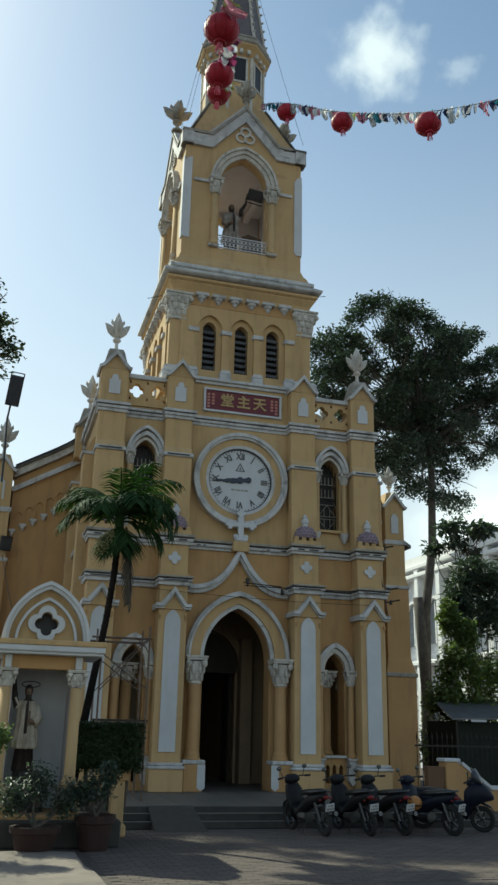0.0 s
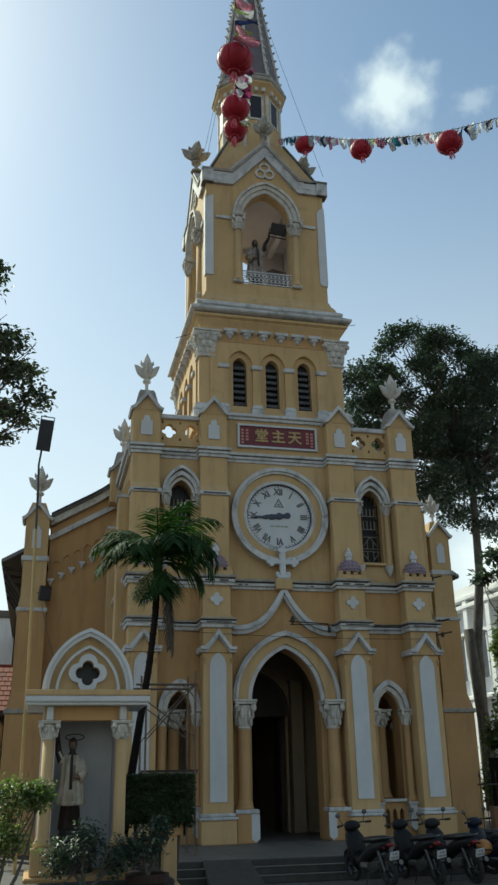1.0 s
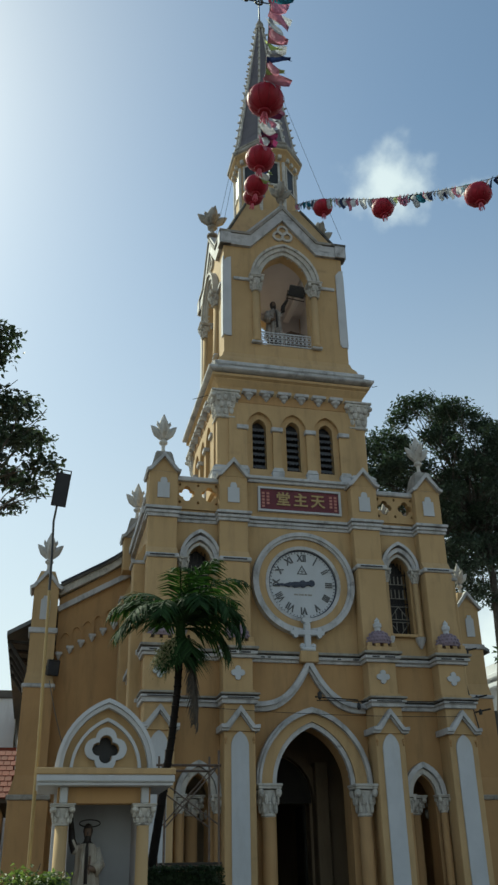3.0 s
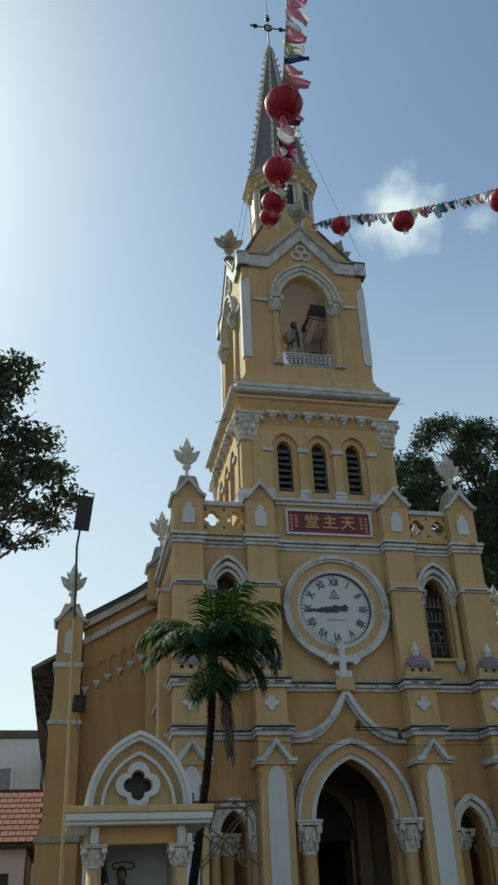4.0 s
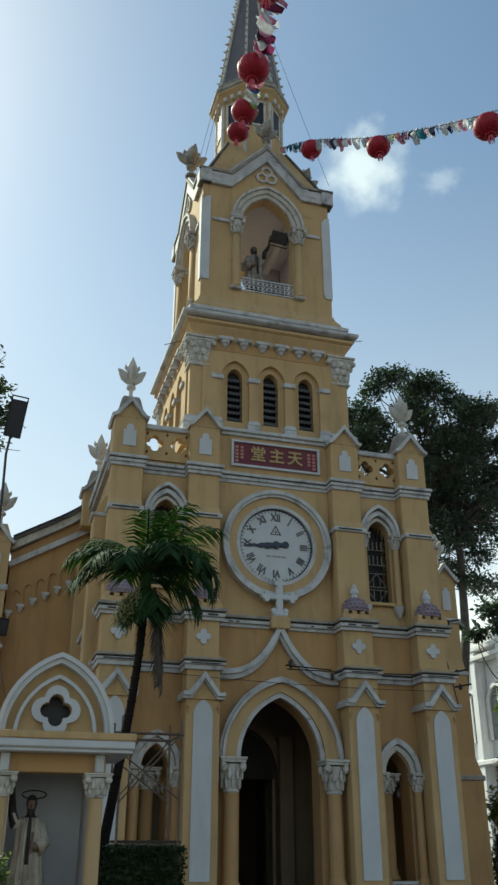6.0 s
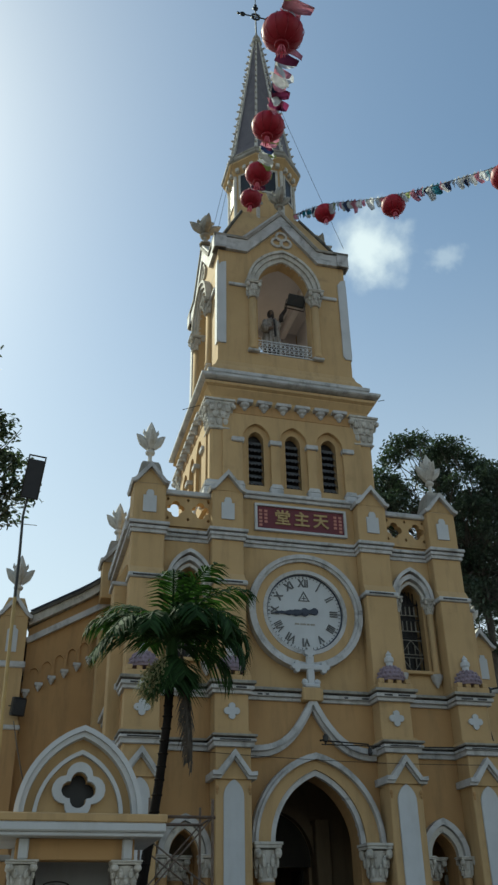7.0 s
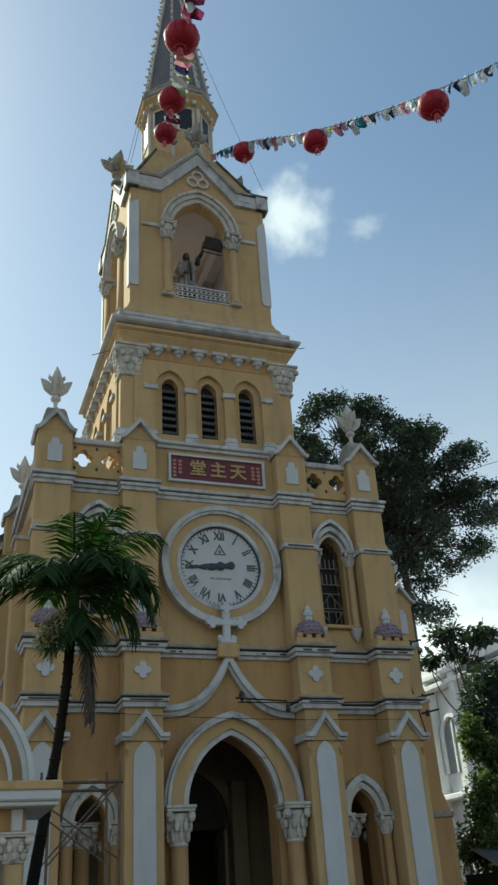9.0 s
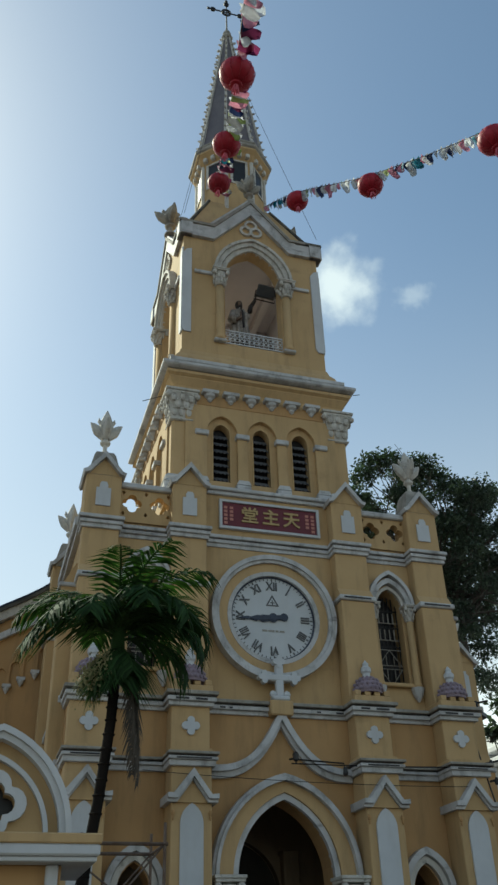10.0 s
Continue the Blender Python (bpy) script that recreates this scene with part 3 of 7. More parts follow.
# portal: columns, capitals, arch mouldings
for s in (-1, 1):
    x = s * 1.04
    bm = lathe(B(), [(0.2, 0.98), (0.2, 1.03), (0.17, 1.06), (0.185, 1.1), (0.15, 1.15), (0.14, 1.2), (0.135, 2.62)], x, LW - 0.2, 18)
    part("portal_column", bm, OCHRE, church, "round ochre portal column", True)
    capital(x, LW - 0.2, 2.62, 3.25, 0.135)
    bm = B()
    box(bm, x - 0.22, x + 0.22, LW - 0.42, LW + 0.004, FLOOR, 0.92, 0.012)
    part("column_pedestal", bm, OCHRE, church)
    bm = box(B(), x - 0.26, x + 0.26, LW - 0.46, LW + 0.002, 0.9, 0.99, 0.02)
    part("pedestal_cap", bm, WHITE, church)
    bm = B()
    xi = s * 0.86
    plate(bm, [(xi - 0.09, FLOOR + 0.08), (xi + 0.0, FLOOR + 0.02), (xi + 0.09, FLOOR + 0.08), (xi + 0.09, 0.9), (xi - 0.09, 0.9)], [], LW - 0.43, LW - 0.418)
    part("pedestal_panel", bm, PANEL, church)
bm = archband(B(), 0.82, 3.25, 1.17, 0.09, LW - 0.1, LW + 0.03)
part("portal_inner_moulding", bm, WHITE, church)
bm = archband(B(), 0.915, 3.25, 1.275, 0.255, LW - 0.14, LW)
part("portal_archivolt", bm, YELLOW, church)
bm = archband(B(), 1.17, 3.25, 1.45, 0.055, LW - 0.25, LW)
part("portal_outer_moulding", bm, WHITE, church)
bm = archband(B(), 1.225, 3.25, 1.515, 0.05, LW - 0.2, LW)
part("portal_hood", bm, WHITE, church)

# lower side openings: slender columns, small capitals, hood
for x in (-2.47, 2.47):
    for s in (-1, 1):
        xx = x + s * 0.4
        bm = lathe(B(), [(0.13, 1.06), (0.13, 1.12), (0.1, 1.16), (0.085, 1.2), (0.08, 2.72)], xx, LW - 0.09, 14)
        part("window_column", bm, OCHRE, church, smooth=True)
        capital(xx, LW - 0.09, 2.7, 3.06, 0.08)
        bm = B()
        plate(bm, [(xx - 0.09, 0.55), (xx, 0.45), (xx + 0.09, 0.55), (xx + 0.09, 1.0), (xx - 0.09, 1.0)], [], LW - 0.17, LW)
        box(bm, xx - 0.12, xx + 0.12, LW - 0.2, LW, 1.0, 1.07, 0.01)
        part("column_corbel", bm, WHITE, church)
    bm = archband(B(), 0.27, 3.06, 0.42, 0.1, LW - 0.1, LW + 0.02, x)
    part("window_arch_moulding", bm, STONE, church)
    bm = archband(B(), 0.38, 3.06, 0.55, 0.1, LW - 0.17, LW, x)
    part("window_hood", bm, WHITE, church)
    bm = box(B(), x - 0.34, x + 0.34, LW - 0.1, LW + 0.3, 1.06, 1.12, 0.01)
    part("window_sill", bm, WHITE, church)
    xc = x - 0.05
    bm = lathe(B(), [(0.19, 1.12), (0.19, 1.18), (0.15, 1.22), (0.165, 1.26), (0.135, 1.31), (0.13, 2.7)], xc, LW + 0.46, 16)
    part("porch_column", bm, OCHRE, church, "round ochre column behind the side opening", True)
    capital(xc, LW + 0.46, 2.68, 3.08, 0.13)

# lower pilasters
PF = -0.15


def lower_pilaster(x):
    bm = box(B(), x - 0.33, x + 0.33, PF, LW + 0.002, FLOOR, 4.83, 0.015)
    p = part("pilaster", bm, YELLOW, church)
    bm = box(B(), x - 0.38, x + 0.38, PF - 0.08, LW - 0.01, FLOOR, 0.8, 0.015)
    part("pedestal", bm, YELLOW, p)
    bm = B()
    box(bm, x - 0.41, x + 0.41, PF - 0.12, LW - 0.012, 0.8, 0.86, 0.015)
    box(bm, x - 0.37, x + 0.37, PF - 0.07, LW - 0.012, 0.86, 0.93, 0.02)
    part("pedestal_moulding", bm, WHITE, p)
    bm = plate(B(), [(x - 0.185, 1.15)] + arch(0.185, 3.95, 0.3, x, 6) + [(x + 0.185, 1.15)], [], PF - 0.035, PF + 0.01)
    part("panel", bm, PANEL, p)
    g = [(x - 0.41, 4.3), (x - 0.25, 4.3), (x, 4.63), (x + 0.25, 4.3), (x + 0.41, 4.3)]
    bm = strip(B(), g, 0.075, PF - 0.17, LW - 0.02)
    strip(bm, [(a, b - 0.05) for a, b in g], 0.05, PF - 0.1, LW - 0.02)
    part("gablet", bm, WHITE, p)
    bm = plate(B(), [(x - 0.31, 4.25), (x + 0.31, 4.25), (x, 4.57)], [], PF - 0.05, PF + 0.01)
    part("gablet_field", bm, YELLOW, p)
    for s in (-1, 1):
        bm = B()
        blob(bm, (x + s * 0.3, PF - 0.02, 4.1), (0.035, 0.035, 0.05), 6)
        blob(bm, (x + s * 0.3, PF - 0.02, 4.04), (0.02, 0.02, 0.05), 6)
        part("boss", bm, OCHRE, p)


for x in PILX:
    lower_pilaster(x)

# first cornice, broken over the portal by the ogee moulding
sp = spans(3.72, 0.35, PF - 0.02, LW)
sp = [s for s in sp if not (s[2] == LW and s[0] < 0 < s[1])]
sp += [(-1.3, -1.22, LW), (1.22, 1.3, LW)]
cornice("lower_cornice", [(4.8, 4.89, 0.06), (4.89, 4.94, 0.11)], sp, LW + 0.1, WHITE, "white cornice with black weather stains")
# groove coloured near-black: mould stains plus the shadow line under the ledge
cornice("cornice_groove", [(4.94, 4.972, 0.05)], sp, LW + 0.1, MOULD_SHADE)
cornice("cornice_top", [(4.972, 5.015, 0.14)], sp, LW + 0.1, GREY)
half = [(x, 4.82 + 0.9 * max(0, 1 - x / 1.26) ** 2.7) for x in [1.26 * i / 14 for i in range(15)]]
og = [(-a, b) for a, b in half[::-1]] + half[1:]
bm = strip(B(), og, 0.1, LW - 0.18, LW + 0.02)
strip(bm, [(a, b - 0.1) for a, b in og], 0.1, LW - 0.1, LW + 0.02)
part("ogee_moulding", bm, WHITE, church, "white ogee moulding that rises over the portal")

# frieze with pilaster blocks and white quatrefoils
for x in PILX:
    bm = box(B(), x - 0.33, x + 0.33, PF + 0.12, LW + 0.002, 5.0, 5.83, 0.015)
    p = part("frieze_block", bm, YELLOW, church)
    bm = plate(B(), [(x - 0.4, 5.0), (x + 0.4, 5.0), (x + 0.33, 5.1), (x - 0.33, 5.1)], [], PF + 0.02, LW)
    part("block_base", bm, YELLOW, p)
    bm = plate(B(), foil((x, 5.47), 0.158, 4, 0, 7, 0.55, 0.42), [], PF + 0.075, PF + 0.13)
    part("quatrefoil", bm, PANEL, p, "white quatrefoil")
sp = spans(3.72, 0.36, PF + 0.1, LW)
cornice("middle_cornice", [(5.79, 5.86, 0.05), (5.86, 5.93, 0.11)], sp, UW + 0.1, WHITE, "white cornice with black weather stains")
cornice("cornice_groove", [(5.93, 5.962, 0.05)], sp, UW + 0.1, MOULD_SHADE)
cornice("cornice_top", [(5.962, 6.02, 0.16)], sp, UW + 0.1, GREY)

# black strips paint the shade of worn slots in cornice fronts over the pilasters
slots = random.Random(21)
for x in PILX:
    for d in (-0.17, 0.16):
        w_ = slots.uniform(0.07, 0.14)
        part("worn_slot_shade", box(B(), x + d - w_, x + d + w_, PF - 0.014, PF - 0.004, 5.875, 5.91), BLACK, church)
    part("worn_slot_shade", box(B(), x - 0.28, x + 0.3, PF - 0.134, PF - 0.126, 4.9, 4.925), BLACK, church)
for x, w_ in ((-1.05, 0.05), (-0.9, 0.03), (0.72, 0.04), (1.12, 0.07), (1.24, 0.02)):
    part("worn_slot_shade", box(B(), x - w_, x + w_, LW - 0.114, LW - 0.104, 5.875, 5.905), BLACK, church)

# turrets with mauve scaled domes before the upper pilasters
for x in PILX:
    bm = B()
    box(bm, x - 0.36, x + 0.36, PF + 0.0, UW, 6.02, 6.13, 0.01)
    for d in (-0.28, -0.09, 0.09, 0.28):
        box(bm, x + d - 0.055, x + d + 0.055, PF + 0.004, PF + 0.14, 6.13, 6.22, 0.008)
    p = part("turret", bm, YELLOW, church)
    bm = lathe(B(), [(0.25, 6.2), (0.265, 6.26), (0.245, 6.35), (0.195, 6.43), (0.12, 6.48), (0.05, 6.51)], x, PF + 0.2, 20)
    part("turret_dome", bm, MAUVE, p, "mauve scale-tiled little dome")
    bm = B()
    for rr, zz, nn in ((0.265, 6.27, 18), (0.245, 6.35, 16), (0.195, 6.43, 14), (0.12, 6.48, 10)):
        for k in range(nn):
            a = 2 * math.pi * (k + 0.5 * (nn % 4)) / nn
            blob(bm, (x + rr * math.cos(a), PF + 0.2 + rr * math.sin(a), zz), (0.036, 0.036, 0.034), 6)
    part("dome_tiling", bm, MAUVE, p)
    bm = lathe(B(), [(0.07, 6.48), (0.07, 6.58), (0.095, 6.61), (0.095, 6.68), (0.055, 6.72), (0.06, 6.76), (0.0, 6.84)], x, PF + 0.2, 12)
    part("turret_finial", bm, PANEL, p)

# upper pilasters with an offset
UP = 0.22


def upper_pilaster(x):
    bm = box(B(), x - 0.34, x + 0.34, UP - 0.12, UW + 0.004, 6.02, 8.02, 0.015)
    p = part("upper_pilaster", bm, YELLOW, church)
    bm = box(B(), x - 0.34, x + 0.34, UP, UW + 0.002, 8.1, 9.15, 0.015)
    part("upper_shaft", bm, YELLOW, p)
    bm = plate(B(), [(UP - 0.12, 8.12), (UP, 8.3), (UW, 8.3), (UW, 8.12)], [], x - 0.346, x + 0.346)
    bmesh.ops.transform(bm, matrix=Matrix(((0, 1, 0, 0), (1, 0, 0, 0), (0, 0, 1, 0), (0, 0, 0, 1))), verts=bm.verts)
    part("weathering", bm, YELLOW, p)
    bm = box(B(), x - 0.38, x + 0.38, UP - 0.17, UW + 0.006, 8.02, 8.12, 0.02)
    ledge = part("offset_ledge", bm, WHITE, p)
    # black strip paints the slot's shade on the ledge front
    part("worn_slot_shade", box(B(), x - 0.29, x + 0.27, UP - 0.174, UP - 0.164, 8.05, 8.085), BLACK, ledge)


for x in PILX:
    upper_pilaster(x)

# upper windows: iron screens between slender columns
for x in (-2.45, 2.45):
    bm = archband(B(), 0.27, 8.1, 0.38, 0.06, UW - 0.06, UW + 0.05, x)
    w = part("window_arch_moulding", bm, STONE, church)
    bm = archband(B(), 0.33, 8.12, 0.47, 0.09, UW - 0.14, UW, x)
    archband(bm, 0.415, 8.12, 0.63, 0.07, UW - 0.2, UW, x)
    part("window_hood", bm, WHITE, church)
    for s in (-1, 1):
        xx = x + s * 0.385
        bm = lathe(B(), [(0.1, 6.5), (0.1, 6.55), (0.075, 6.6), (0.07, 7.82)], xx, UW - 0.08, 12)
        part("window_column", bm, YELLOW, church, smooth=True)
        capital(xx, UW - 0.08, 7.8, 8.14, 0.07)
        bm = lathe(B(), [(0.02, 6.24), (0.08, 6.34), (0.12, 6.44), (0.13, 6.5)], xx, UW - 0.06, 10)
        part("column_corbel", bm, WHITE, church)
    bm = box(B(), x - 0.34, x + 0.34, UW - 0.12, UW + 0.2, 6.5, 6.57, 0.012)
    part("window_sill", bm, YELLOW, church)
    bm = B()
    yb = UW + 0.2
    for k in range(7):
        xk = x - 0.252 + 0.084 * k
        box(bm, xk - 0.009, xk + 0.009, yb, yb + 0.02, 6.57, 8.4)
    for z in (6.6, 6.95, 7.3, 7.36, 7.75, 8.1):
        box(bm, x - 0.27, x + 0.27, yb - 0.006, yb + 0.016, z, z + 0.022)
    part("window_grille", bm, IRON, church, "black iron window grille")
    bm = B()
    for s in (-1, 1):
        tube(bm, [(x, yb - 0.02, 6.6), (x + s * 0.24, yb - 0.02, 6.92)], 0.008)
        tube(bm, [(x, yb - 0.02, 7.3), (x + s * 0.24, yb - 0.02, 6.99)], 0.008)
        tube(bm, [(x + s * 0.08, yb - 0.02, 6.99), (x + s * 0.08, yb - 0.02, 7.18)], 0.009)
        tube(bm, [(x + s * 0.08, yb - 0.02, 6.73), (x + s * 0.08, yb - 0.02, 6.92)], 0.009)
    for z in (6.92, 6.99, 7.3):
        tube(bm, [(x - 0.25, yb - 0.02, z), (x + 0.25, yb - 0.02, z)], 0.008)
    part("grille_ornament", bm, GREY, church, "pale zigzag strips in the grille")
    bm = B()
    for d in (-0.15, -0.05, 0.05, 0.15):
        tube(bm, [(x + d, yb - 0.02, 7.5), (x + d, yb - 0.02, 7.72)], 0.012)
        tube(bm, [(x + d, yb - 0.02, 7.85), (x + d, yb - 0.02, 8.05)], 0.012)
    for z in (7.5, 7.85):
        tube(bm, [(x - 0.24, yb - 0.02, z), (x + 0.24, yb - 0.02, z)], 0.01)
    part("grille_fret", bm, GREY, church, "pale fret strips in the grille")
    # black sheet behind the grille, standing in for the unlit room
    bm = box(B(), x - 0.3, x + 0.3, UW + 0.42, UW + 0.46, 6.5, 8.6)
    part("window_dark_sheet", bm, BLACK, church)

# third cornice
sp = spans(3.68, 0.36, UP - 0.02, UW)
cornice("upper_cornice", [(9.04, 9.12, 0.03), (9.12, 9.19, 0.07)], sp, UW + 0.1, WHITE, "white cornice with grey stains")
cornice("cornice_groove", [(9.19, 9.212, 0.03)], sp, UW + 0.1, MOULD_SHADE)
cornice("cornice_top", [(9.212, 9.28, 0.11)], sp, UW + 0.1, WHITE)


def finial(h, parent, at, name="finial"):
    """A leaf finial: turned stem, four side leaves and a pointed bud."""
    k = h / 1.3
    bm = lathe(B(), [(0.2 * k, 0), (0.2 * k, 0.05 * k), (0.1 * k, 0.09 * k), (0.07 * k, 0.2 * k), (0.08 * k, 0.3 * k), (0.17 * k, 0.35 * k), (0.18 * k, 0.4 * k), (0.1 * k, 0.45 * k), (0.085 * k, 0.5 * k), (0.16 * k, 0.6 * k), (0.25 * k, 0.74 * k), (0.24 * k, 0.9 * k), (0.14 * k, 1.1 * k), (0.025 * k, 1.28 * k), (0.0, 1.3 * k)], 0, 0, 10)
    for i in range(4):
        a = math.pi / 2 * i
        c, s = math.cos(a), math.sin(a)
        tube(bm, [(0.08 * k * c, 0.08 * k * s, 0.52 * k), (0.2 * k * c, 0.2 * k * s, 0.64 * k), (0.33 * k * c, 0.33 * k * s, 0.72 * k), (0.44 * k * c, 0.44 * k * s, 0.82 * k), (0.54 * k * c, 0.54 * k * s, 0.9 * k)], [0.09 * k, 0.14 * k, 0.14 * k, 0.09 * k, 0.015 * k], 6)
        tube(bm, [(0.15 * k * c, 0.15 * k * s, 0.85 * k), (0.26 * k * c, 0.26 * k * s, 0.98 * k), (0.27 * k * c, 0.27 * k * s, 1.06 * k)], [0.06 * k, 0.06 * k, 0.01 * k], 5)
    bmesh.ops.scale(bm, vec=(0.68, 0.7, 1.0), verts=bm.verts)
    ob = part(name, bm, STONE, parent)
    ob.location = at
    return ob


# parapet piers, gablets and balustrades
def parapet_pier(x, tall, y0=UP, depth=0.62, dz=0.0):
    bm = box(B(), x - 0.34, x + 0.34, y0, y0 + depth, 9.28, 10.2, 0.015)
    p = part("parapet_pier", bm, YELLOW, church)
    p.location.z = dz
    bm = plate(B(), [(x - 0.14, 9.52)] + [(x - 0.14, 9.9), (x - 0.08, 9.9), (x - 0.08, 9.97), (x - 0.05, 10.03), (x + 0.05, 10.03), (x + 0.08, 9.97), (x + 0.08, 9.9), (x + 0.14, 9.9)] + [(x + 0.14, 9.52)], [], y0 - 0.03, y0 + 0.01)
    part("panel", bm, PANEL, p)
    bm = plate(B(), [(x - 0.34, 10.2), (x + 0.34, 10.2), (x, 10.6)], [], y0 + 0.004, y0 + depth - 0.004)
    part("pier_gable", bm, YELLOW, p)
    g = [(x - 0.385, 10.16), (x - 0.29, 10.2), (x, 10.56), (x + 0.29, 10.2), (x + 0.385, 10.16)]
    bm = strip(B(), g, 0.075, y0 - 0.1, y0 + depth + 0.06)
    part("gablet", bm, WHITE, p)
    if tall:
        bm = frustum(B(), [(0.3, 10.18), (0.3, 10.3), (0.21, 10.7), (0.17, 10.79)], x, y0 + depth / 2)
        part("pier_cap", bm, GREY, p)
        finial(1.14, p, (x, y0 + depth / 2, 10.76))


for x in PILX:
    parapet_pier(x, abs(x) > 2)
for s in (-1, 1):
    # rear corner pier of the front block
    parapet_pier(s * 3.62, True, 3.5, 0.55, -0.5)
    x0, x1 = sorted((s * 1.99, s * 3.01))
    xm = (x0 + x1) / 2
    holes = [foil((xm - 0.27, 9.76), 0.2, 4, 0, 7, 0.5, 0.46), foil((xm + 0.27, 9.76), 0.2, 4, 0, 7, 0.5, 0.46)]
    for d in (-0.44, 0.0, 0.44):
        holes.append([(xm + d - 0.035, 9.99), (xm + d, 9.93), (xm + d + 0.035, 9.99), (xm + d, 10.03)])
        holes.append([(xm + d - 0.035, 9.53), (xm + d, 9.49), (xm + d + 0.035, 9.53), (xm + d, 9.59)])
    bm = plate(B(), [(x0, 9.36), (x1, 9.36), (x1, 10.06), (x0, 10.06)], holes, UW - 0.06, UW + 0.12)
    p = part("balustrade", bm, YELLOW, church, "yellow balustrade pierced with quatrefoils")
    bm = box(B(), x0, x1, UW - 0.14, UW + 0.2, 10.06, 10.18, 0.02)
    part("top_rail", bm, WHITE, p)
    # side parapet
    x0, x1 = sorted((s * 3.58, s * 3.36))
    bm = box(B(), x0, x1, UP + 0.63, 3.34, 9.4, 10.06, 0.01)
    p = part("side_parapet", bm, YELLOW, church)
    bm = box(B(), x0 - 0.06, x1 + 0.06, UP + 0.63, 3.34, 10.06, 10.18, 0.02)
    part("top_rail", bm, WHITE, p)
    # side cornices and side pilasters of the block
    for rows, m in (([(4.8, 4.9, 0.06), (4.9, 4.98, 0.12)], WHITE), ([(5.82, 5.9, 0.06), (5.9, 6.02, 0.13)], WHITE), ([(9.12, 9.22, 0.06), (9.22, 9.4, 0.12)], WHITE)):
        bm = B()
        for z0, z1, q in rows:
            xa, xb = sorted((s * 3.6, s * (3.7 + q)))
            box(bm, xa, xb, 0.52, 4.0, z0, z1, 0.01)
        part("side_cornice", bm, m, church)
    for yb in (0.55, 3.45):
        xa, xb = sorted((s * 3.6, s * 3.95))
        bm = box(B(), xa, xb, yb, yb + 0.5, FLOOR, 8.0, 0.015)
        plate(bm, [(s * 3.6, 8.0), (s * 3.95, 8.0), (s * 3.72, 8.45), (s * 3.6, 8.45)], [], yb, yb + 0.5)
        part("side_buttress", bm, YELLOW, church)
        xa, xb = sorted((s * 3.6, s * 4.0))
        bm = box(B(), xa, xb, yb - 0.04, yb + 0.54, 7.98, 8.06, 0.015)
        part("offset_ledge", bm, WHITE, church)

# ledge under the tower windows
bm = B()
box(bm, -1.32, 1.32, UW - 0.12, UW + 0.5, 10.28, 10.36, 0.015)
box(bm, -1.32, 1.32, UW - 0.06, UW + 0.5, 10.2, 10.28, 0.01)
part("plaque_ledge", bm, WHITE, church)

# cross before the clock
bm = B()
box(bm, -0.21, 0.21, LW - 0.22, UW, 5.78, 6.04, 0.02)
p = part("cross_base", bm, YELLOW, church)
bm = B()
yc = UW - 0.3
box(bm, -0.16, 0.16, yc - 0.06, yc + 0.12, 6.04, 6.12, 0.02)
box(bm, -0.075, 0.075, yc, yc + 0.1, 6.1, 6.7, 0.02)
box(bm, -0.24, 0.24, yc - 0.004, yc + 0.096, 6.4, 6.52, 0.02)
for c in ((-0.28, 6.46), (0.28, 6.46), (0, 6.75)):
    plate(bm, foil(c, 0.12, 4, 0, 6, 0.55, 0.45), [], yc - 0.012, yc + 0.11)
for c in ((-0.13, 6.16), (0.13, 6.16)):
    blob(bm, (c[0], yc + 0.03, c[1]), (0.07, 0.05, 0.07), 6)
part("stone_cross", bm, PANEL, church, "white stone cross with trefoil ends")

# ---- tower ----
TX, TY = 0.07, 2.9
TC = Matrix.Translation((TX, TY, 0))


def four_sides(obs, sides=(1, 2, 3)):
    """Repeats front parts of the tower on its other sides."""
    for ob in obs:
        for k in sides:
            copy_thing(ob, TC @ Matrix.Rotation(-k * math.pi / 2, 4, "Z") @ TC.inverted())


SH = 1.95
fy = TY - SH
louvs = [(-0.9, 0), (0.0, 0), (0.9, 0)]
lw = [opening(0.185, 11.99, 0.23, 10.8, TX + x) for x, _ in louvs]
hw = [opening(0.34, 11.96, 0.44, 10.62, TX + x) for x, _ in louvs]
face = []
bm = plate(B(), [(TX - SH, 9.3), (TX + SH, 9.3), (TX + SH, 13.0), (TX - SH, 13.0)], lw, fy, fy + 0.3)
part("tower_wall", bm, YELLOW, church)
bm = plate(B(), [(TX - SH + 0.31, 9.3), (TX + SH - 0.31, 9.3), (TX + SH - 0.31, 13.0), (TX - SH + 0.31, 13.0)], lw, fy, fy + 0.3)
side_shaft = part("tower_wall", bm, YELLOW, church)
bm = plate(B(), [(TX - 1.72, 10.3), (TX + 1.72, 10.3), (TX + 1.72, 12.98), (TX - 1.72, 12.98)], hw, fy - 0.1, fy + 0.01)
face.append(part("tower_arcade", bm, YELLOW, church))
for x in (-1.36, -0.45, 0.45, 1.36):
    bm = box(B(), TX + x - 0.15, TX + x + 0.15, fy - 0.16, fy, 11.84, 11.96, 0.015)
    face.append(part("impost", bm, WHITE, church))
    bm = box(B(), TX + x - 0.16, TX + x + 0.16, fy - 0.15, fy, 10.4, 10.7, 0.02)
    plate(bm, [(TX + x - 0.16, 10.7), (TX + x + 0.16, 10.7), (TX + x + 0.11, 10.8), (TX + x - 0.11, 10.8)], [], fy - 0.15, fy)
    face.append(part("arcade_base", bm, WHITE, church))
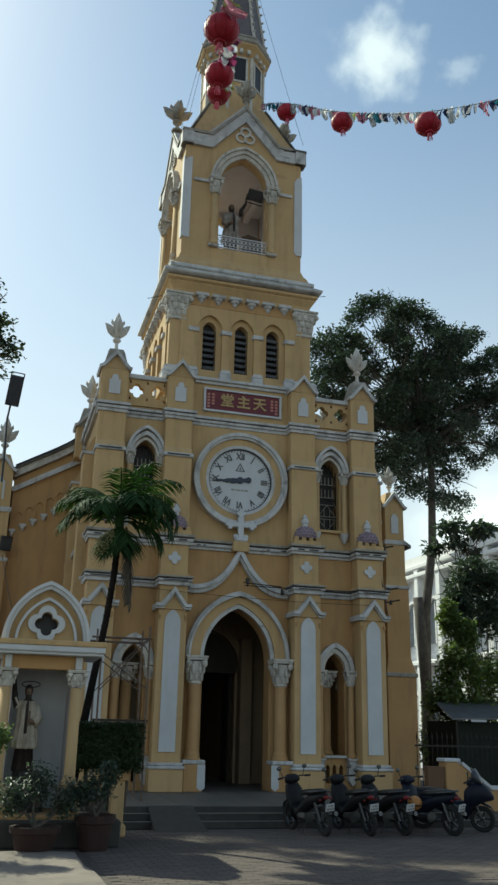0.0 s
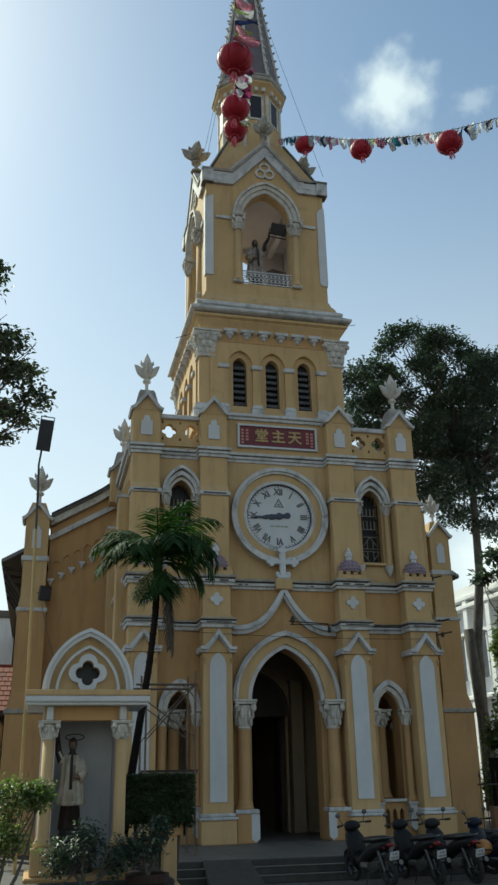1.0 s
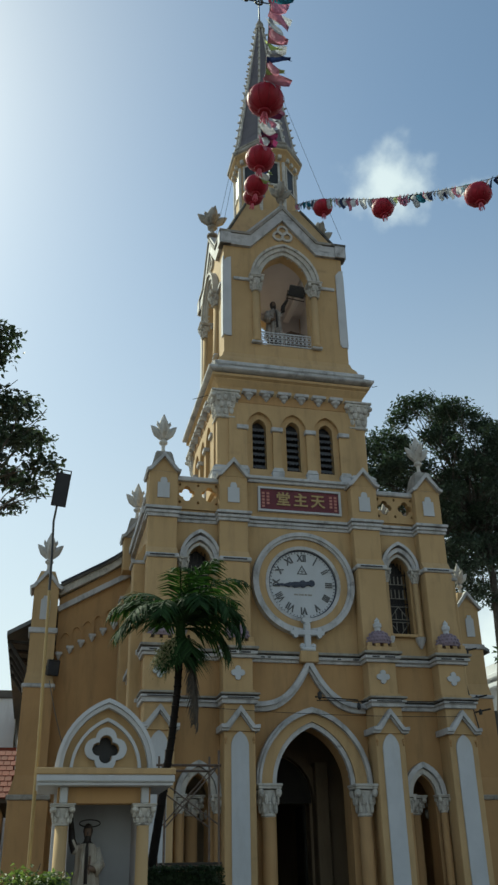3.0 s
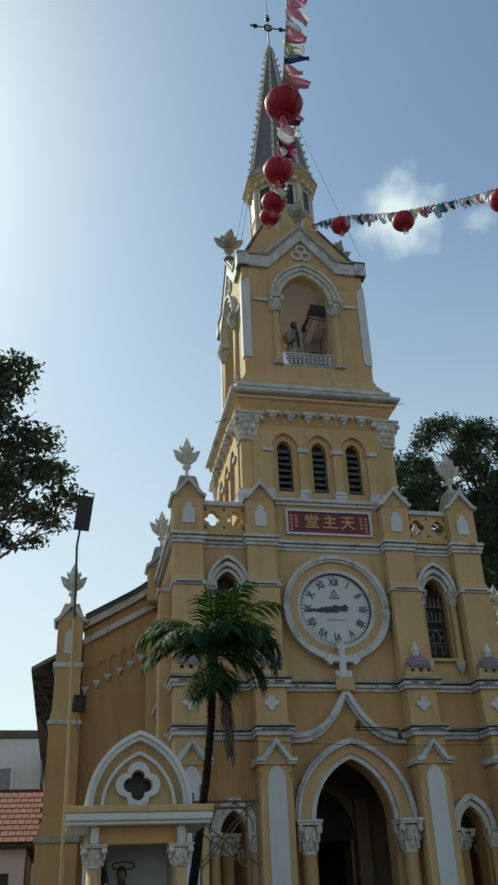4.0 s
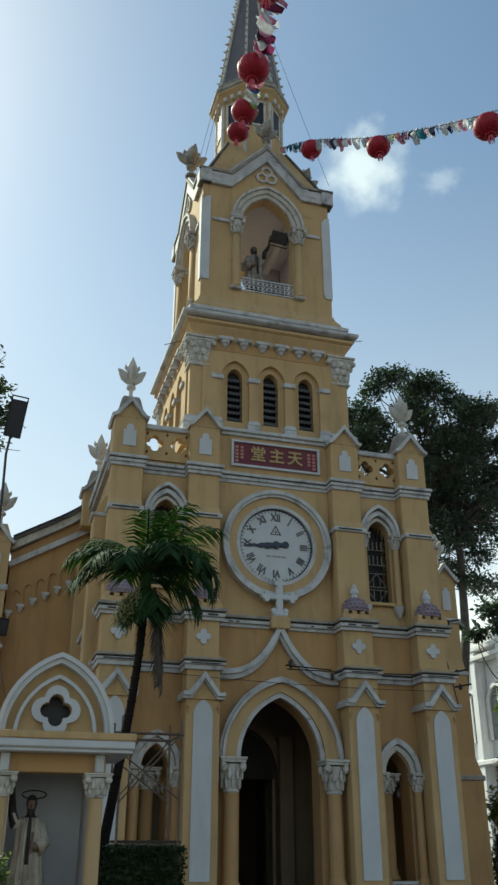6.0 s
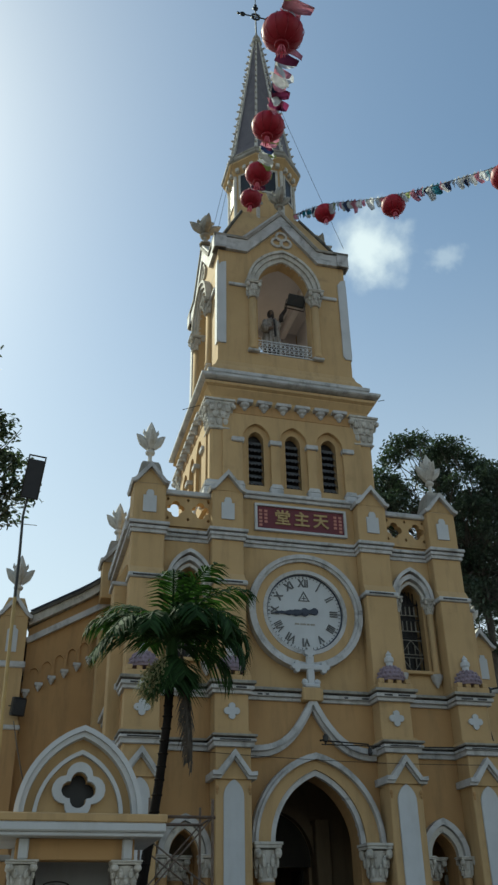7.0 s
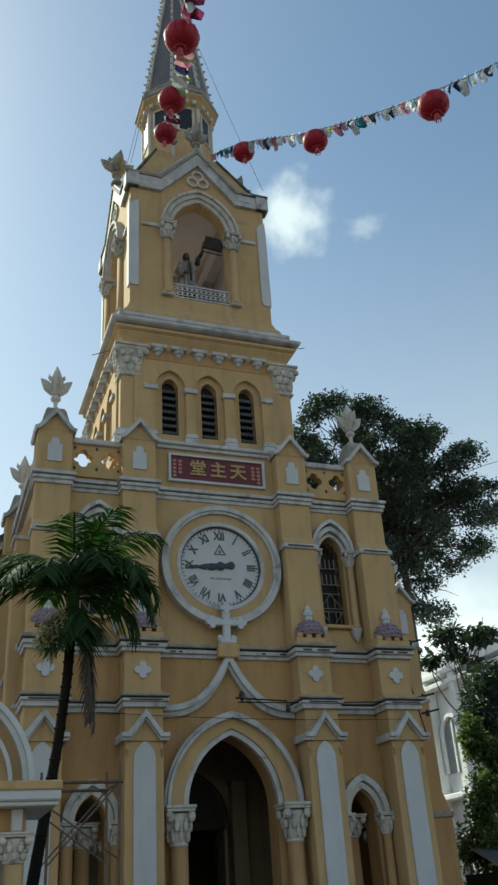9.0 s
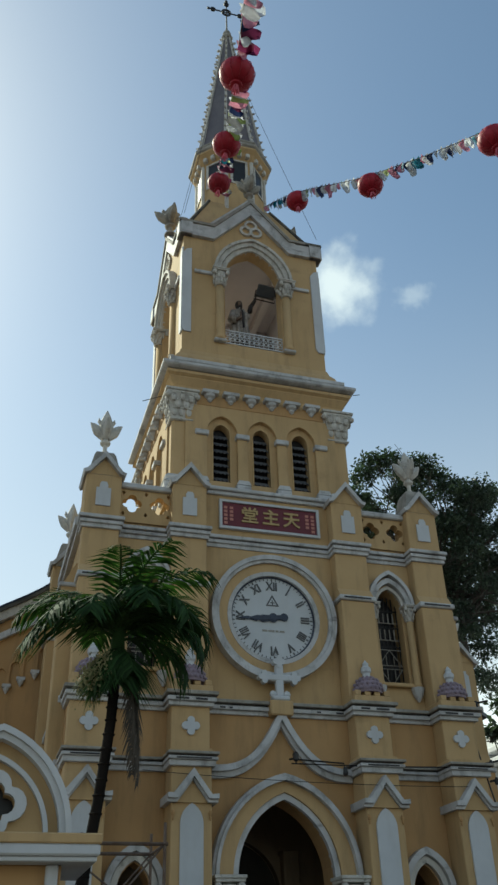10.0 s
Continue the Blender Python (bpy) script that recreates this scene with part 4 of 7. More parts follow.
for i in range(6):
    x = TX - 1.19 + 2.38 * i / 5
    bm = box(B(), x - 0.185, x + 0.185, fy - 0.26, fy, 12.88, 12.97, 0.012)
    lathe(bm, [(0.02, 12.7), (0.06, 12.74), (0.065, 12.78), (0.12, 12.82), (0.13, 12.88)], x, fy - 0.13, 8)
    face.append(part("cornice_bracket", bm, WHITE, church))
bm = box(B(), TX - 1.5, TX + 1.5, fy - 0.115, fy, 12.62, 12.87, 0.01)
face.append(part("bracket_band", bm, OCHRE, church))
for x, _ in louvs:
    bm = archband(B(), 0.185, 11.99, 0.23, 0.025, fy - 0.02, fy + 0.05, TX + x, 10.8)
    w = part("louvre_window", bm, YELLOW, church)
    for k in range(7):
        z = 10.84 + k * 0.175
        bm = B()
        n = 4
        hw_ = 0.18 if z < 11.85 else max(0.08, 0.18 - (z - 11.85) * 0.42)
        pts = [(-hw_ + 2 * hw_ * i / (2 * n), 0.045 * (i % 2)) for i in range(2 * n + 1)]
        top = [bm.verts.new((TX + x + a, fy + 0.17, z + 0.15)) for a, b in pts]
        low = [bm.verts.new((TX + x + a, fy + 0.05 + b * 0.4, z + b)) for a, b in pts]
        lo2 = [bm.verts.new((TX + x + a, fy + 0.065 + b * 0.4, z + b - 0.012)) for a, b in pts]
        for i in range(2 * n):
            bm.faces.new((top[i], top[i + 1], low[i + 1], low[i]))
            bm.faces.new((low[i], low[i + 1], lo2[i + 1], lo2[i]))
        part("slat", bm, LOUVRE, w)
    # black sheet gives the tower's inner darkness between the slats
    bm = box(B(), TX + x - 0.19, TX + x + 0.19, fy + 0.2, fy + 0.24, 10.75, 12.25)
    part("window_dark_back", bm, BLACK, w)
    face.append(w)
four_sides(face + [side_shaft], (1, 3))
bpy.data.objects.remove(side_shaft)
bm = box(B(), TX - SH, TX + SH, TY + SH - 0.3, TY + SH, 9.3, 12.99)
part("tower_wall", bm, YELLOW, church)
for sx in (-1, 1):
    for sy in (-1, 1):
        cx, cy = TX + sx * (SH - 0.14), TY + sy * (SH - 0.14)
        bm = box(B(), cx - 0.2, cx + 0.2, cy - 0.2, cy + 0.2, 10.1, 12.25, 0.05)
        part("corner_pier", bm, YELLOW, church)
        bm = B()
        box(bm, cx - 0.36, cx + 0.36, cy - 0.36, cy + 0.36, 10.36, 10.56, 0.03)
        frustum(bm, [(0.36, 10.56), (0.32, 10.62), (0.34, 10.68), (0.26, 10.78)], cx, cy)
        part("pier_base", bm, WHITE, church)
        capital(cx, cy, 12.14, 12.92, 0.18, square=0.225)
bm = frustum(B(), [(1.9, 12.9), (1.97, 12.96), (2.0, 13.1), (2.1, 13.27), (2.1, 13.3)], TX, TY)
part("tower_cove", bm, YELLOW, church)
bm = frustum(B(), [(2.1, 13.29), (2.17, 13.34), (2.17, 13.41), (2.12, 13.42)], TX, TY)
part("tower_cornice", bm, YELLOW, church, "wide yellow tower cornice with stains")
bm = frustum(B(), [(2.1, 13.415), (2.1, 13.455)], TX, TY)
part("cornice_groove", bm, MOULD_SHADE, church)
bm = frustum(B(), [(2.16, 13.45), (2.25, 13.48), (2.28, 13.51), (2.28, 13.57), (2.25, 13.59)], TX, TY)
part("cornice_crown", bm, WHITE, church, "white crown moulding with grey stains")
bm = frustum(B(), [(2.25, 13.585), (2.04, 13.74)], TX, TY)
part("cornice_weathering", bm, GREY, church)
bm = frustum(B(), [(2.04, 13.7), (2.09, 13.75), (2.09, 13.83), (2.0, 13.9)], TX, TY)
part("belfry_plinth_moulding", bm, WHITE, church)

# belfry: four open arches, gables
BH = 1.78
by = TY - BH


def belfry_side(open_, hb):
    obs = []
    hole = [opening(0.72, 16.84, 0.98, 14.68, TX)] if open_ else []
    bm = plate(B(), [(TX - hb, 14.2), (TX + hb, 14.2), (TX + hb, 18.2), (TX + 1.1, 18.2), (TX, 19.45), (TX - 1.1, 18.2), (TX - hb, 18.2)], hole, by, by + 0.32)
    obs.append(part("belfry_wall", bm, YELLOW, church))
    bm = plate(B(), [(TX - 1.4, 14.66), (TX + 1.4, 14.66), (TX + 1.4, 18.0), (TX - 1.4, 18.0)], [opening(0.74, 16.84, 0.98, 14.68, TX)] if open_ else [], by + 0.325, by + 0.36)
    obs.append(part("belfry_lining", bm, CREAM, church))
    g = [(TX - BH - 0.14, 17.96), (TX - 1.0, 17.96), (TX, 19.1), (TX + 1.0, 17.96), (TX + BH + 0.14, 17.96)]
    bm = strip(B(), g, 0.4, by - 0.1, by + 0.2)
    obs.append(part("gable_band", bm, WHITE, church))
    g = [(a, b + 0.405) for a, b in g]
    bm = strip(B(), g, 0.08, by - 0.14, by + 0.3)
    obs.append(part("gable_coping", bm, GREY, church))
    for k, t in ((0.72, 0.11), (0.84, 0.11), (0.96, 0.07)):
        bm = archband(B(), k, 16.84, 0.98 + (k - 0.72) * 1.0, t, by - 0.06 - (k - 0.72) * 0.5, by + 0.05, TX)
        obs.append(part("belfry_arch_moulding", bm, STONE, church))
    for s in (-1, 1):
        xx = TX + s * 0.86
        bm = lathe(B(), [(0.135, 14.72), (0.135, 14.78), (0.12, 14.82), (0.105, 14.9), (0.1, 16.45)], xx, by - 0.02, 14)
        obs.append(part("belfry_column", bm, YELLOW, church, smooth=True))
        obs.append(capital(xx, by - 0.04, 16.4, 16.88, 0.115))
        bm = box(B(), xx - 0.15, xx + 0.15, by - 0.13, by, 14.66, 14.74, 0.02)
        obs.append(part("column_block", bm, WHITE, church))
        x0, x1 = sorted((TX + s * 0.97, TX + s * 1.5))
        bm = box(B(), x0, x1, by - 0.06, by + 0.01, 16.76, 16.86, 0.015)
        obs.append(part("string_course", bm, WHITE, church))
        x0, x1 = sorted((TX + s * 1.57, TX + s * (BH + 0.02)))
        xm = (x0 + x1) / 2
        bm = plate(B(), [(x0, 14.95), (x0 + 0.06, 14.85), (x1, 14.85), (x1, 17.55), (x0 + 0.1, 17.5), (x0, 17.35)], [], by - 0.035, by + 0.01)
        obs.append(part("corner_panel", bm, PANEL, church))
    for k in range(3):
        a = math.pi / 2 + 2 * math.pi * k / 3
        bm = ring(B(), (TX + 0.15 * math.cos(a), 18.6 + 0.15 * math.sin(a)), 0.11, 0.065, by - 0.06, by + 0.01, 20)
        obs.append(part("trefoil_ring", bm, STONE, church))
    return obs


front = belfry_side(True, BH)
four_sides(front, (2,))
for open_, k in ((True, 1), (False, 3)):
    side = belfry_side(open_, BH - 0.33)
    four_sides(side, (k,))
    for ob in side:
        bpy.data.objects.remove(ob)
bm = frustum(B(), [(1.98, 13.86), (1.93, 14.02), (1.84, 14.16), (1.8, 14.3)], TX, TY)
part("belfry_plinth", bm, YELLOW, church)
bm = box(B(), TX - 1.45, TX + 1.45, TY - 1.45, TY + 1.45, 14.3, 14.66)
part("belfry_floor", bm, CREAM, church)
bm = box(B(), TX - 1.46, TX + 1.46, TY - 1.46, TY + 1.46, 18.0, 18.2)
for s in (-1, 1):
    box(bm, TX + s * 0.95 - 0.1, TX + s * 0.95 + 0.1, TY - 1.46, TY + 1.46, 17.75, 18.0, 0.02)
part("belfry_ceiling", bm, CREAM, church)
# iron railing with scrolls
rails = []
bm = B()
for z in (14.72, 15.1):
    box(bm, TX - 0.72, TX + 0.72, by + 0.02, by + 0.05, z, z + 0.03)
for i in range(12):
    x = TX - 0.66 + 1.32 * i / 11
    ring(bm, (x, 14.86), 0.04, 0.016, by + 0.02, by + 0.045, 12)
    ring(bm, (x, 15.0), 0.04, 0.016, by + 0.02, by + 0.045, 12)
    box(bm, x + 0.053, x + 0.067, by + 0.025, by + 0.04, 14.72, 15.12)
rails.append(part("belfry_railing", bm, PANEL, church, "white scrolled iron railing"))
four_sides(rails, (1, 2))
# crossing roofs, gable finials
for k in range(2):
    bm = plate(B(), [(TX - 1.15, 18.1), (TX + 1.15, 18.1), (TX, 19.46)], [], by + 0.02, TY + BH - 0.02)
    ob = part("gable_roof", bm, YELLOW, church)
    if k:
        ob.matrix_basis = TC @ Matrix.Rotation(math.pi / 2, 4, "Z") @ TC.inverted() @ Matrix.Translation((0, 0, 0.003))
bm = frustum(B(), [(1.74, 18.15), (1.7, 18.42), (0.88, 20.45)], TX, TY)
roof = part("belfry_roof", bm, YELLOW, church)
for sx in (-1, 1):
    for sy in (-1, 1):
        bm = tube(B(), [(TX + sx * 1.72, TY + sy * 1.72, 18.4), (TX + sx * 0.89, TY + sy * 0.89, 20.44)], 0.05, 6)
        part("roof_hip", bm, MOULD_SHADE, roof)
for k in range(4):
    a = math.pi / 2 * k
    fin = finial(1.3, church, (TX + BH * math.sin(a), TY - BH * math.cos(a), 19.7 if k else 19.6))
    fin.scale = (1.3, 1.3, 0.95) if k else (1.0, 1.0, 0.9)
    fin.data.materials[0] = GREY

# octagonal drum and spire
OCT = math.pi / 8
DR = 0.93 / math.cos(OCT)
bm = lathe(B(), [(DR, 19.0), (DR, 22.35), (DR * 1.02, 22.4), (DR * 1.12, 22.6), (DR * 1.22, 22.72), (DR * 1.22, 22.8)], TX, TY, 8, OCT)
drum = part("drum", bm, YELLOW, church)
bm = lathe(B(), [(DR * 1.22, 22.78), (DR * 1.27, 22.83), (DR * 1.27, 22.92), (DR * 1.24, 22.96), (DR * 1.16, 23.04)], TX, TY, 8, OCT)
part("spire_cornice", bm, GREY, church)
bm = lathe(B(), [(DR * 1.14, 23.0), (DR * 1.2, 23.05), (DR * 1.2, 23.11), (DR * 1.1, 23.16)], TX, TY, 8, OCT)
part("spire_collar", bm, GREY, church)
for k in range(8):
    a = OCT + k * math.pi / 4
    part("drum_rib", tube(B(), [(TX + DR * math.cos(a), TY + DR * math.sin(a), 19.2), (TX + DR * math.cos(a), TY + DR * math.sin(a), 22.35)], 0.06, 6), STONE, drum)
    m = TC @ Matrix.Rotation(k * math.pi / 4, 4, "Z") @ TC.inverted()
    bm = B()
    yd = TY - 0.93
    # black plate on the closed drum, standing for the opening's dark inside
    plate(bm, [(TX - 0.19, 21.4), (TX + 0.19, 21.4), (TX + 0.19, 22.28), (TX - 0.19, 22.28)], [], yd - 0.012, yd + 0.05)
    w = part("drum_window", bm, BLACK, drum)
    bm = plate(B(), [(TX - 0.26, 21.33), (TX + 0.26, 21.33), (TX + 0.26, 22.34), (TX - 0.26, 22.34)], [[(TX - 0.19, 21.4), (TX + 0.19, 21.4), (TX + 0.19, 22.28), (TX - 0.19, 22.28)]], yd - 0.03, yd + 0.02)
    part("window_frame", bm, STONE, w)
    w.matrix_basis = m
    for d in (-0.25, 0.0, 0.25):
        bm = box(B(), TX + d - 0.06, TX + d + 0.06, yd - 0.15, yd + 0.02, 22.42, 22.58, 0.02)
        part("drum_corbel", bm, STONE, drum).matrix_basis = m
bm = blob(B(), (0, 0, 0), (0.045, 0.045, 0.035), 6)
tube(bm, [(-0.09, 0, -0.02), (0.05, 0, 0.02)], 0.022, 5)
CROCKET = finish(bm)
CROCKET.materials.append(STONE)
SPB, SPT, SR = 23.12, 29.9, 1.1
spire = part("spire", lathe(B(), [(SR, SPB), (SR * 0.9, SPB + 0.45), (0.1, SPT)], TX, TY, 8, OCT), SLATE, church, "dark slate-grey octagonal spire")
for k in range(8):
    a = OCT + k * math.pi / 4
    bm = B()
    pts = [(TX + r * math.cos(a), TY + r * math.sin(a), z) for r, z in ((SR + 0.01, SPB), (SR * 0.9 + 0.015, SPB + 0.45), (0.11, SPT))]
    tube(bm, pts, [0.055, 0.05, 0.03], 6)
    rib = part("spire_rib", bm, STONE, spire)
    for i in range(18):
        z = SPB + 0.3 + i * 0.355
        r = SR * 0.9 + 0.015 + (0.11 - SR * 0.9) * (z - SPB - 0.45) / (SPT - SPB - 0.45) + 0.07
        cr = new("crocket", CROCKET)
        cr.parent = spire
        cr.matrix_basis = Matrix.Translation((TX + r * math.cos(a), TY + r * math.sin(a), z)) @ Matrix.Rotation(a, 4, "Z")
bm = lathe(B(), [(0.17, 29.7), (0.2, 29.78), (0.16, 29.86), (0.13, 29.9), (0.15, 30.02), (0.1, 30.16), (0.05, 30.2), (0.03, 30.4)], TX, TY, 12)
part("spire_cap", bm, GREY, church)
bm = B()
zc = 31.35
tube(bm, [(TX, TY, 30.3), (TX, TY, 33.4)], [0.03, 0.012], 6)
tube(bm, [(TX - 0.6, TY, zc), (TX + 0.6, TY, zc)], 0.028, 6)
for c in ((-0.5, zc), (0.5, zc), (0, zc + 0.5)):
    ring(bm, (TX + c[0], c[1]), 0.05, 0.05, TY - 0.03, TY + 0.03, 12)
ring(bm, (TX, zc), 0.13, 0.05, TY - 0.03, TY + 0.03, 16)
for c in ((-0.66, zc), (0.66, zc), (0, zc + 0.68)):
    blob(bm, (TX + c[0], TY, c[1]), (0.07, 0.04, 0.07), 6)
part("iron_cross", bm, IRON, church, "dark iron cross with ring ends")

# ---- aisles, set back on both sides ----
AY = 4.05
for s in (-1, 1):
    bm = plate(B(), [(s * 3.7, 0), (s * 5.5, 0), (s * 5.5, 8.1), (s * 3.7, 9.2)], [], AY, AY + 0.4)
    wall = part("aisle_front", bm, OCHRE, church)
    for k in range(6):
        t = (k + 0.5) / 6
        x = s * (5.42 - 1.62 * t)
        z = 6.62 + 0.98 * t
        bm = archband(B(), 0.1, z + 0.35, 0.14, 0.035, AY - 0.05, AY + 0.01, x, z)
        part("blind_arch", bm, OCHRE, wall)
        bm = B()
        box(bm, x + s * 0.14 - 0.09, x + s * 0.14 + 0.09, AY - 0.1, AY, z - 0.07, z, 0.01)
        lathe(bm, [(0.01, z - 0.2), (0.06, z - 0.12), (0.07, z - 0.07)], x + s * 0.14, AY - 0.05, 8)
        part("corbel", bm, WHITE, wall)
    # raking mouldings and coping
    a, b = (s * 5.5, 7.73), (s * 3.7, 8.77)
    lo, hi = (a, b) if s < 0 else (b, a)
    bm = strip(B(), [lo, hi], 0.13, AY - 0.12, AY)
    part("raking_moulding", bm, WHITE, wall)
    sweep = [(s * (5.5 - 1.8 * t), 7.73 + 1.04 * t + 0.12 * max(0, t - 0.6) ** 2 / 0.16) for t in (0, 0.3, 0.6, 0.75, 0.88, 1.0)]
    sweep = sweep if s < 0 else sweep[::-1]
    bm = strip(B(), [(p_, q_ + 0.42) for p_, q_ in sweep], 0.2, AY - 0.14, AY + 0.42)
    part("raking_coping", bm, STONE, wall)
    bm = strip(B(), [(p_, q_ + 0.625) for p_, q_ in sweep], 0.07, AY - 0.2, AY + 0.5)
    part("coping_top", bm, MOULD_SHADE, wall)
    pipe = tube(B(), [(p_, AY - 0.16, q_ + 0.74) for p_, q_ in sweep], 0.03, 6)
    part("coping_pipe", pipe, NAVY, wall, "dark pipe along the coping")
    # corner buttress pier
    x = s * 5.85
    bm = B()
    box(bm, x - 0.46, x + 0.46, AY - 0.5, AY + 0.5, 0, 3.2, 0.015)
    p = part("aisle_buttress", bm, OCHRE, church)
    bm = box(B(), x - 0.5, x + 0.5, AY - 0.54, AY + 0.5, 3.2, 3.32, 0.02)
    part("offset_ledge", bm, GREY, p)
    bm = B()
    frustum(bm, [(0.46, 3.32), (0.36, 3.75), (0.36, 5.75)], x, AY - 0.02)
    part("buttress_shaft", bm, OCHRE, p)
    bm = box(B(), x - 0.4, x + 0.4, AY - 0.42, AY + 0.4, 5.75, 5.85, 0.02)
    part("offset_ledge", bm, WHITE, p)
    bm = B()
    frustum(bm, [(0.36, 5.85), (0.31, 6.15), (0.31, 7.1)], x, AY)
    part("buttress_shaft", bm, YELLOW, p)
    bm = box(B(), x - 0.36, x + 0.36, AY - 0.36, AY + 0.36, 7.1, 7.24, 0.02)
    part("pier_moulding", bm, WHITE, p)
    bm = box(B(), x - 0.31, x + 0.31, AY - 0.31, AY + 0.31, 7.24, 8.3, 0.012)
    part("pier", bm, YELLOW, p)
    bm = plate(B(), [(x - 0.12, 7.45), (x + 0.12, 7.45), (x + 0.12, 7.95), (x + 0.06, 8.0), (x + 0.06, 8.06), (x - 0.06, 8.06), (x - 0.06, 8.0), (x - 0.12, 7.95)], [], AY - 0.335, AY - 0.3)
    part("panel", bm, PANEL, p)
    bm = strip(B(), [(x - 0.38, 8.22), (x - 0.28, 8.28), (x, 8.64), (x + 0.28, 8.28), (x + 0.38, 8.22)], 0.08, AY - 0.39, AY + 0.36)
    part("gablet", bm, WHITE, p)
    bm = frustum(B(), [(0.32, 8.28), (0.3, 8.4), (0.18, 8.76)], x, AY)
    part("pier_cap", bm, YELLOW, p)
    finial(1.18 if s < 0 else 0.98, p, (x, AY, 8.72))
    # aisle body, roof and its eave on timber brackets
    xa, xb = sorted((s * 3.7, s * 6.1))
    bm = box(B(), xa, xb, AY + 0.5, 24, 0, 7.0)
    part("aisle_wall", bm, OCHRE, church)
    bm = plate(B(), [(s * 6.75, 7.2), (s * 6.75, 7.3), (s * 3.6, 9.15), (s * 3.6, 9.0)], [], AY + 0.42, 24)
    part("aisle_roof", bm, TIN, church)
    for yk in (0.9, 1.9, 2.9, 3.9, 5.2):
        bm = tube(B(), [(s * 6.1, AY + yk, 6.3), (s * 6.7, AY + yk, 7.15)], 0.05, 5)
        tube(bm, [(s * 6.05, AY + yk, 7.1), (s * 6.72, AY + yk, 7.16)], 0.05, 5)
        part("eave_bracket", bm, DARKWOOD, church)
bm = box(B(), -3.6, 3.6, AY, 24, 5.3, 9.1)
part("nave_body", bm, YELLOW, church)


# ---- clock on the front ----
def letters(text, size, depth=0.01, bold=0.0):
    """A mesh of text in the built-in font, upright, facing the front, centred."""
    cu = bpy.data.curves.new("text", "FONT")
    cu.body, cu.size, cu.extrude, cu.offset = text, size, depth, bold
    cu.align_x, cu.align_y = "CENTER", "CENTER"
    cu.resolution_u = 3
    o = new("text", cu)
    me = bpy.data.meshes.new_from_object(o.evaluated_get(bpy.context.evaluated_depsgraph_get()))
    bpy.data.objects.remove(o)
    me.transform(Matrix.Rotation(math.pi / 2, 4, "X"))
    return me


def lettered(name, text, size, material, parent, at, spin=0.0, stretch=1.0, label="", bold=0.0):
    me = letters(text, size, 0.01, bold)
    me.transform(Matrix.Diagonal((stretch, 1, 1, 1)))
    me.transform(Matrix.Rotation(spin, 4, "Y"))
    me.materials.clear()
    me.materials.append(material)
    o = new(name, me)
    o.location, o.parent = at, parent
    if label:
        tagged(o, label)
    return o


clock = thing("wall_clock", pose(5.70, 20.5, 7.66), "large round white clock with dark roman numerals near nine", "clock")
bm = ring(B(), (0, 0), 0.9, 0.2, -0.13, 0.0, 64)
part("collar", bm, YELLOW, clock, "yellow plaster collar")
bm = ring(B(), (0, 0), 1.08, 0.06, -0.19, 0.0, 64)
ring(bm, (0, 0), 1.14, 0.09, -0.23, 0.0, 64)
part("outer_ring", bm, WHITE, clock, "white moulded ring")
bm = ring(B(), (0, 0), 0.83, 0.08, -0.14, 0.0)
part("rim", bm, WHITE, clock)
bm = ring(B(), (0, 0), 0.0, 0.835, -0.06, 0.0)
part("dial", bm, DIAL, clock)
# dark ring drawn for the shadow where the dial sits back in its rim
bm = ring(B(), (0, 0), 0.8, 0.032, -0.075, -0.05, 64)
part("dial_edge_shade", bm, NAVY, clock, "dark ring for the recess shadow round the dial")
ROMAN = ["XII", "I", "II", "III", "IIII", "V", "VI", "VII", "VIII", "IX", "X", "XI"]
for k in range(12):
    a = k * math.pi / 6
    lettered("numeral", ROMAN[k], 0.235, NUMERAL, clock, (0.63 * math.sin(a), -0.07, 0.63 * math.cos(a)), a, 0.8 if len(ROMAN[k]) < 4 else 0.66, "", 0.005)
for k in range(60):
    a = k * math.pi / 30
    r0 = 0.755 if k % 5 else 0.74
    bm = box(B(), -0.007 if k % 5 else -0.013, 0.007 if k % 5 else 0.013, -0.07, -0.055, r0, 0.79)
    t = part("minute_mark", bm, NUMERAL, clock)
    t.rotation_euler = (0, a, 0)


def clock_hand(name, length, wide, tail, angle, y):
    bm = plate(B(), [(-wide * 0.5, -tail), (-wide * 0.5, 0), (-wide * 0.75, length * 0.45), (-wide * 0.25, length * 0.62), (-wide * 0.5, length * 0.7), (0, length), (wide * 0.5, length * 0.7), (wide * 0.25, length * 0.62), (wide * 0.75, length * 0.45), (wide * 0.5, 0), (wide * 0.5, -tail)], [], y - 0.012, y)
    plate(bm, circle((0, -tail), wide * 0.8, 16), [], y - 0.013, y - 0.001)
    plate(bm, circle((0, 0), wide * 0.9, 16), [], y - 0.02, y - 0.002)
    h = part(name, bm, NAVY, clock, "dark blue clock hand")
    h.rotation_euler = (0, angle, 0)


clock_hand("minute_hand", 0.72, 0.065, 0.2, radians(-94), -0.09)
clock_hand("hour_hand", 0.48, 0.1, 0.22, radians(-97), -0.075)
tri = [(-0.13, 0.24), (0.13, 0.24), (0, 0.47)]
bm = plate(B(), tri, [[(-0.09, 0.262), (0.09, 0.262), (0, 0.42)]], -0.068, -0.058)
box(bm, -0.045, 0.045, -0.068, -0.058, 0.3, 0.315)
box(bm, -0.008, 0.008, -0.068, -0.058, 0.265, 0.36)
part("emblem", bm, NUMERAL, clock, "dark triangular emblem")
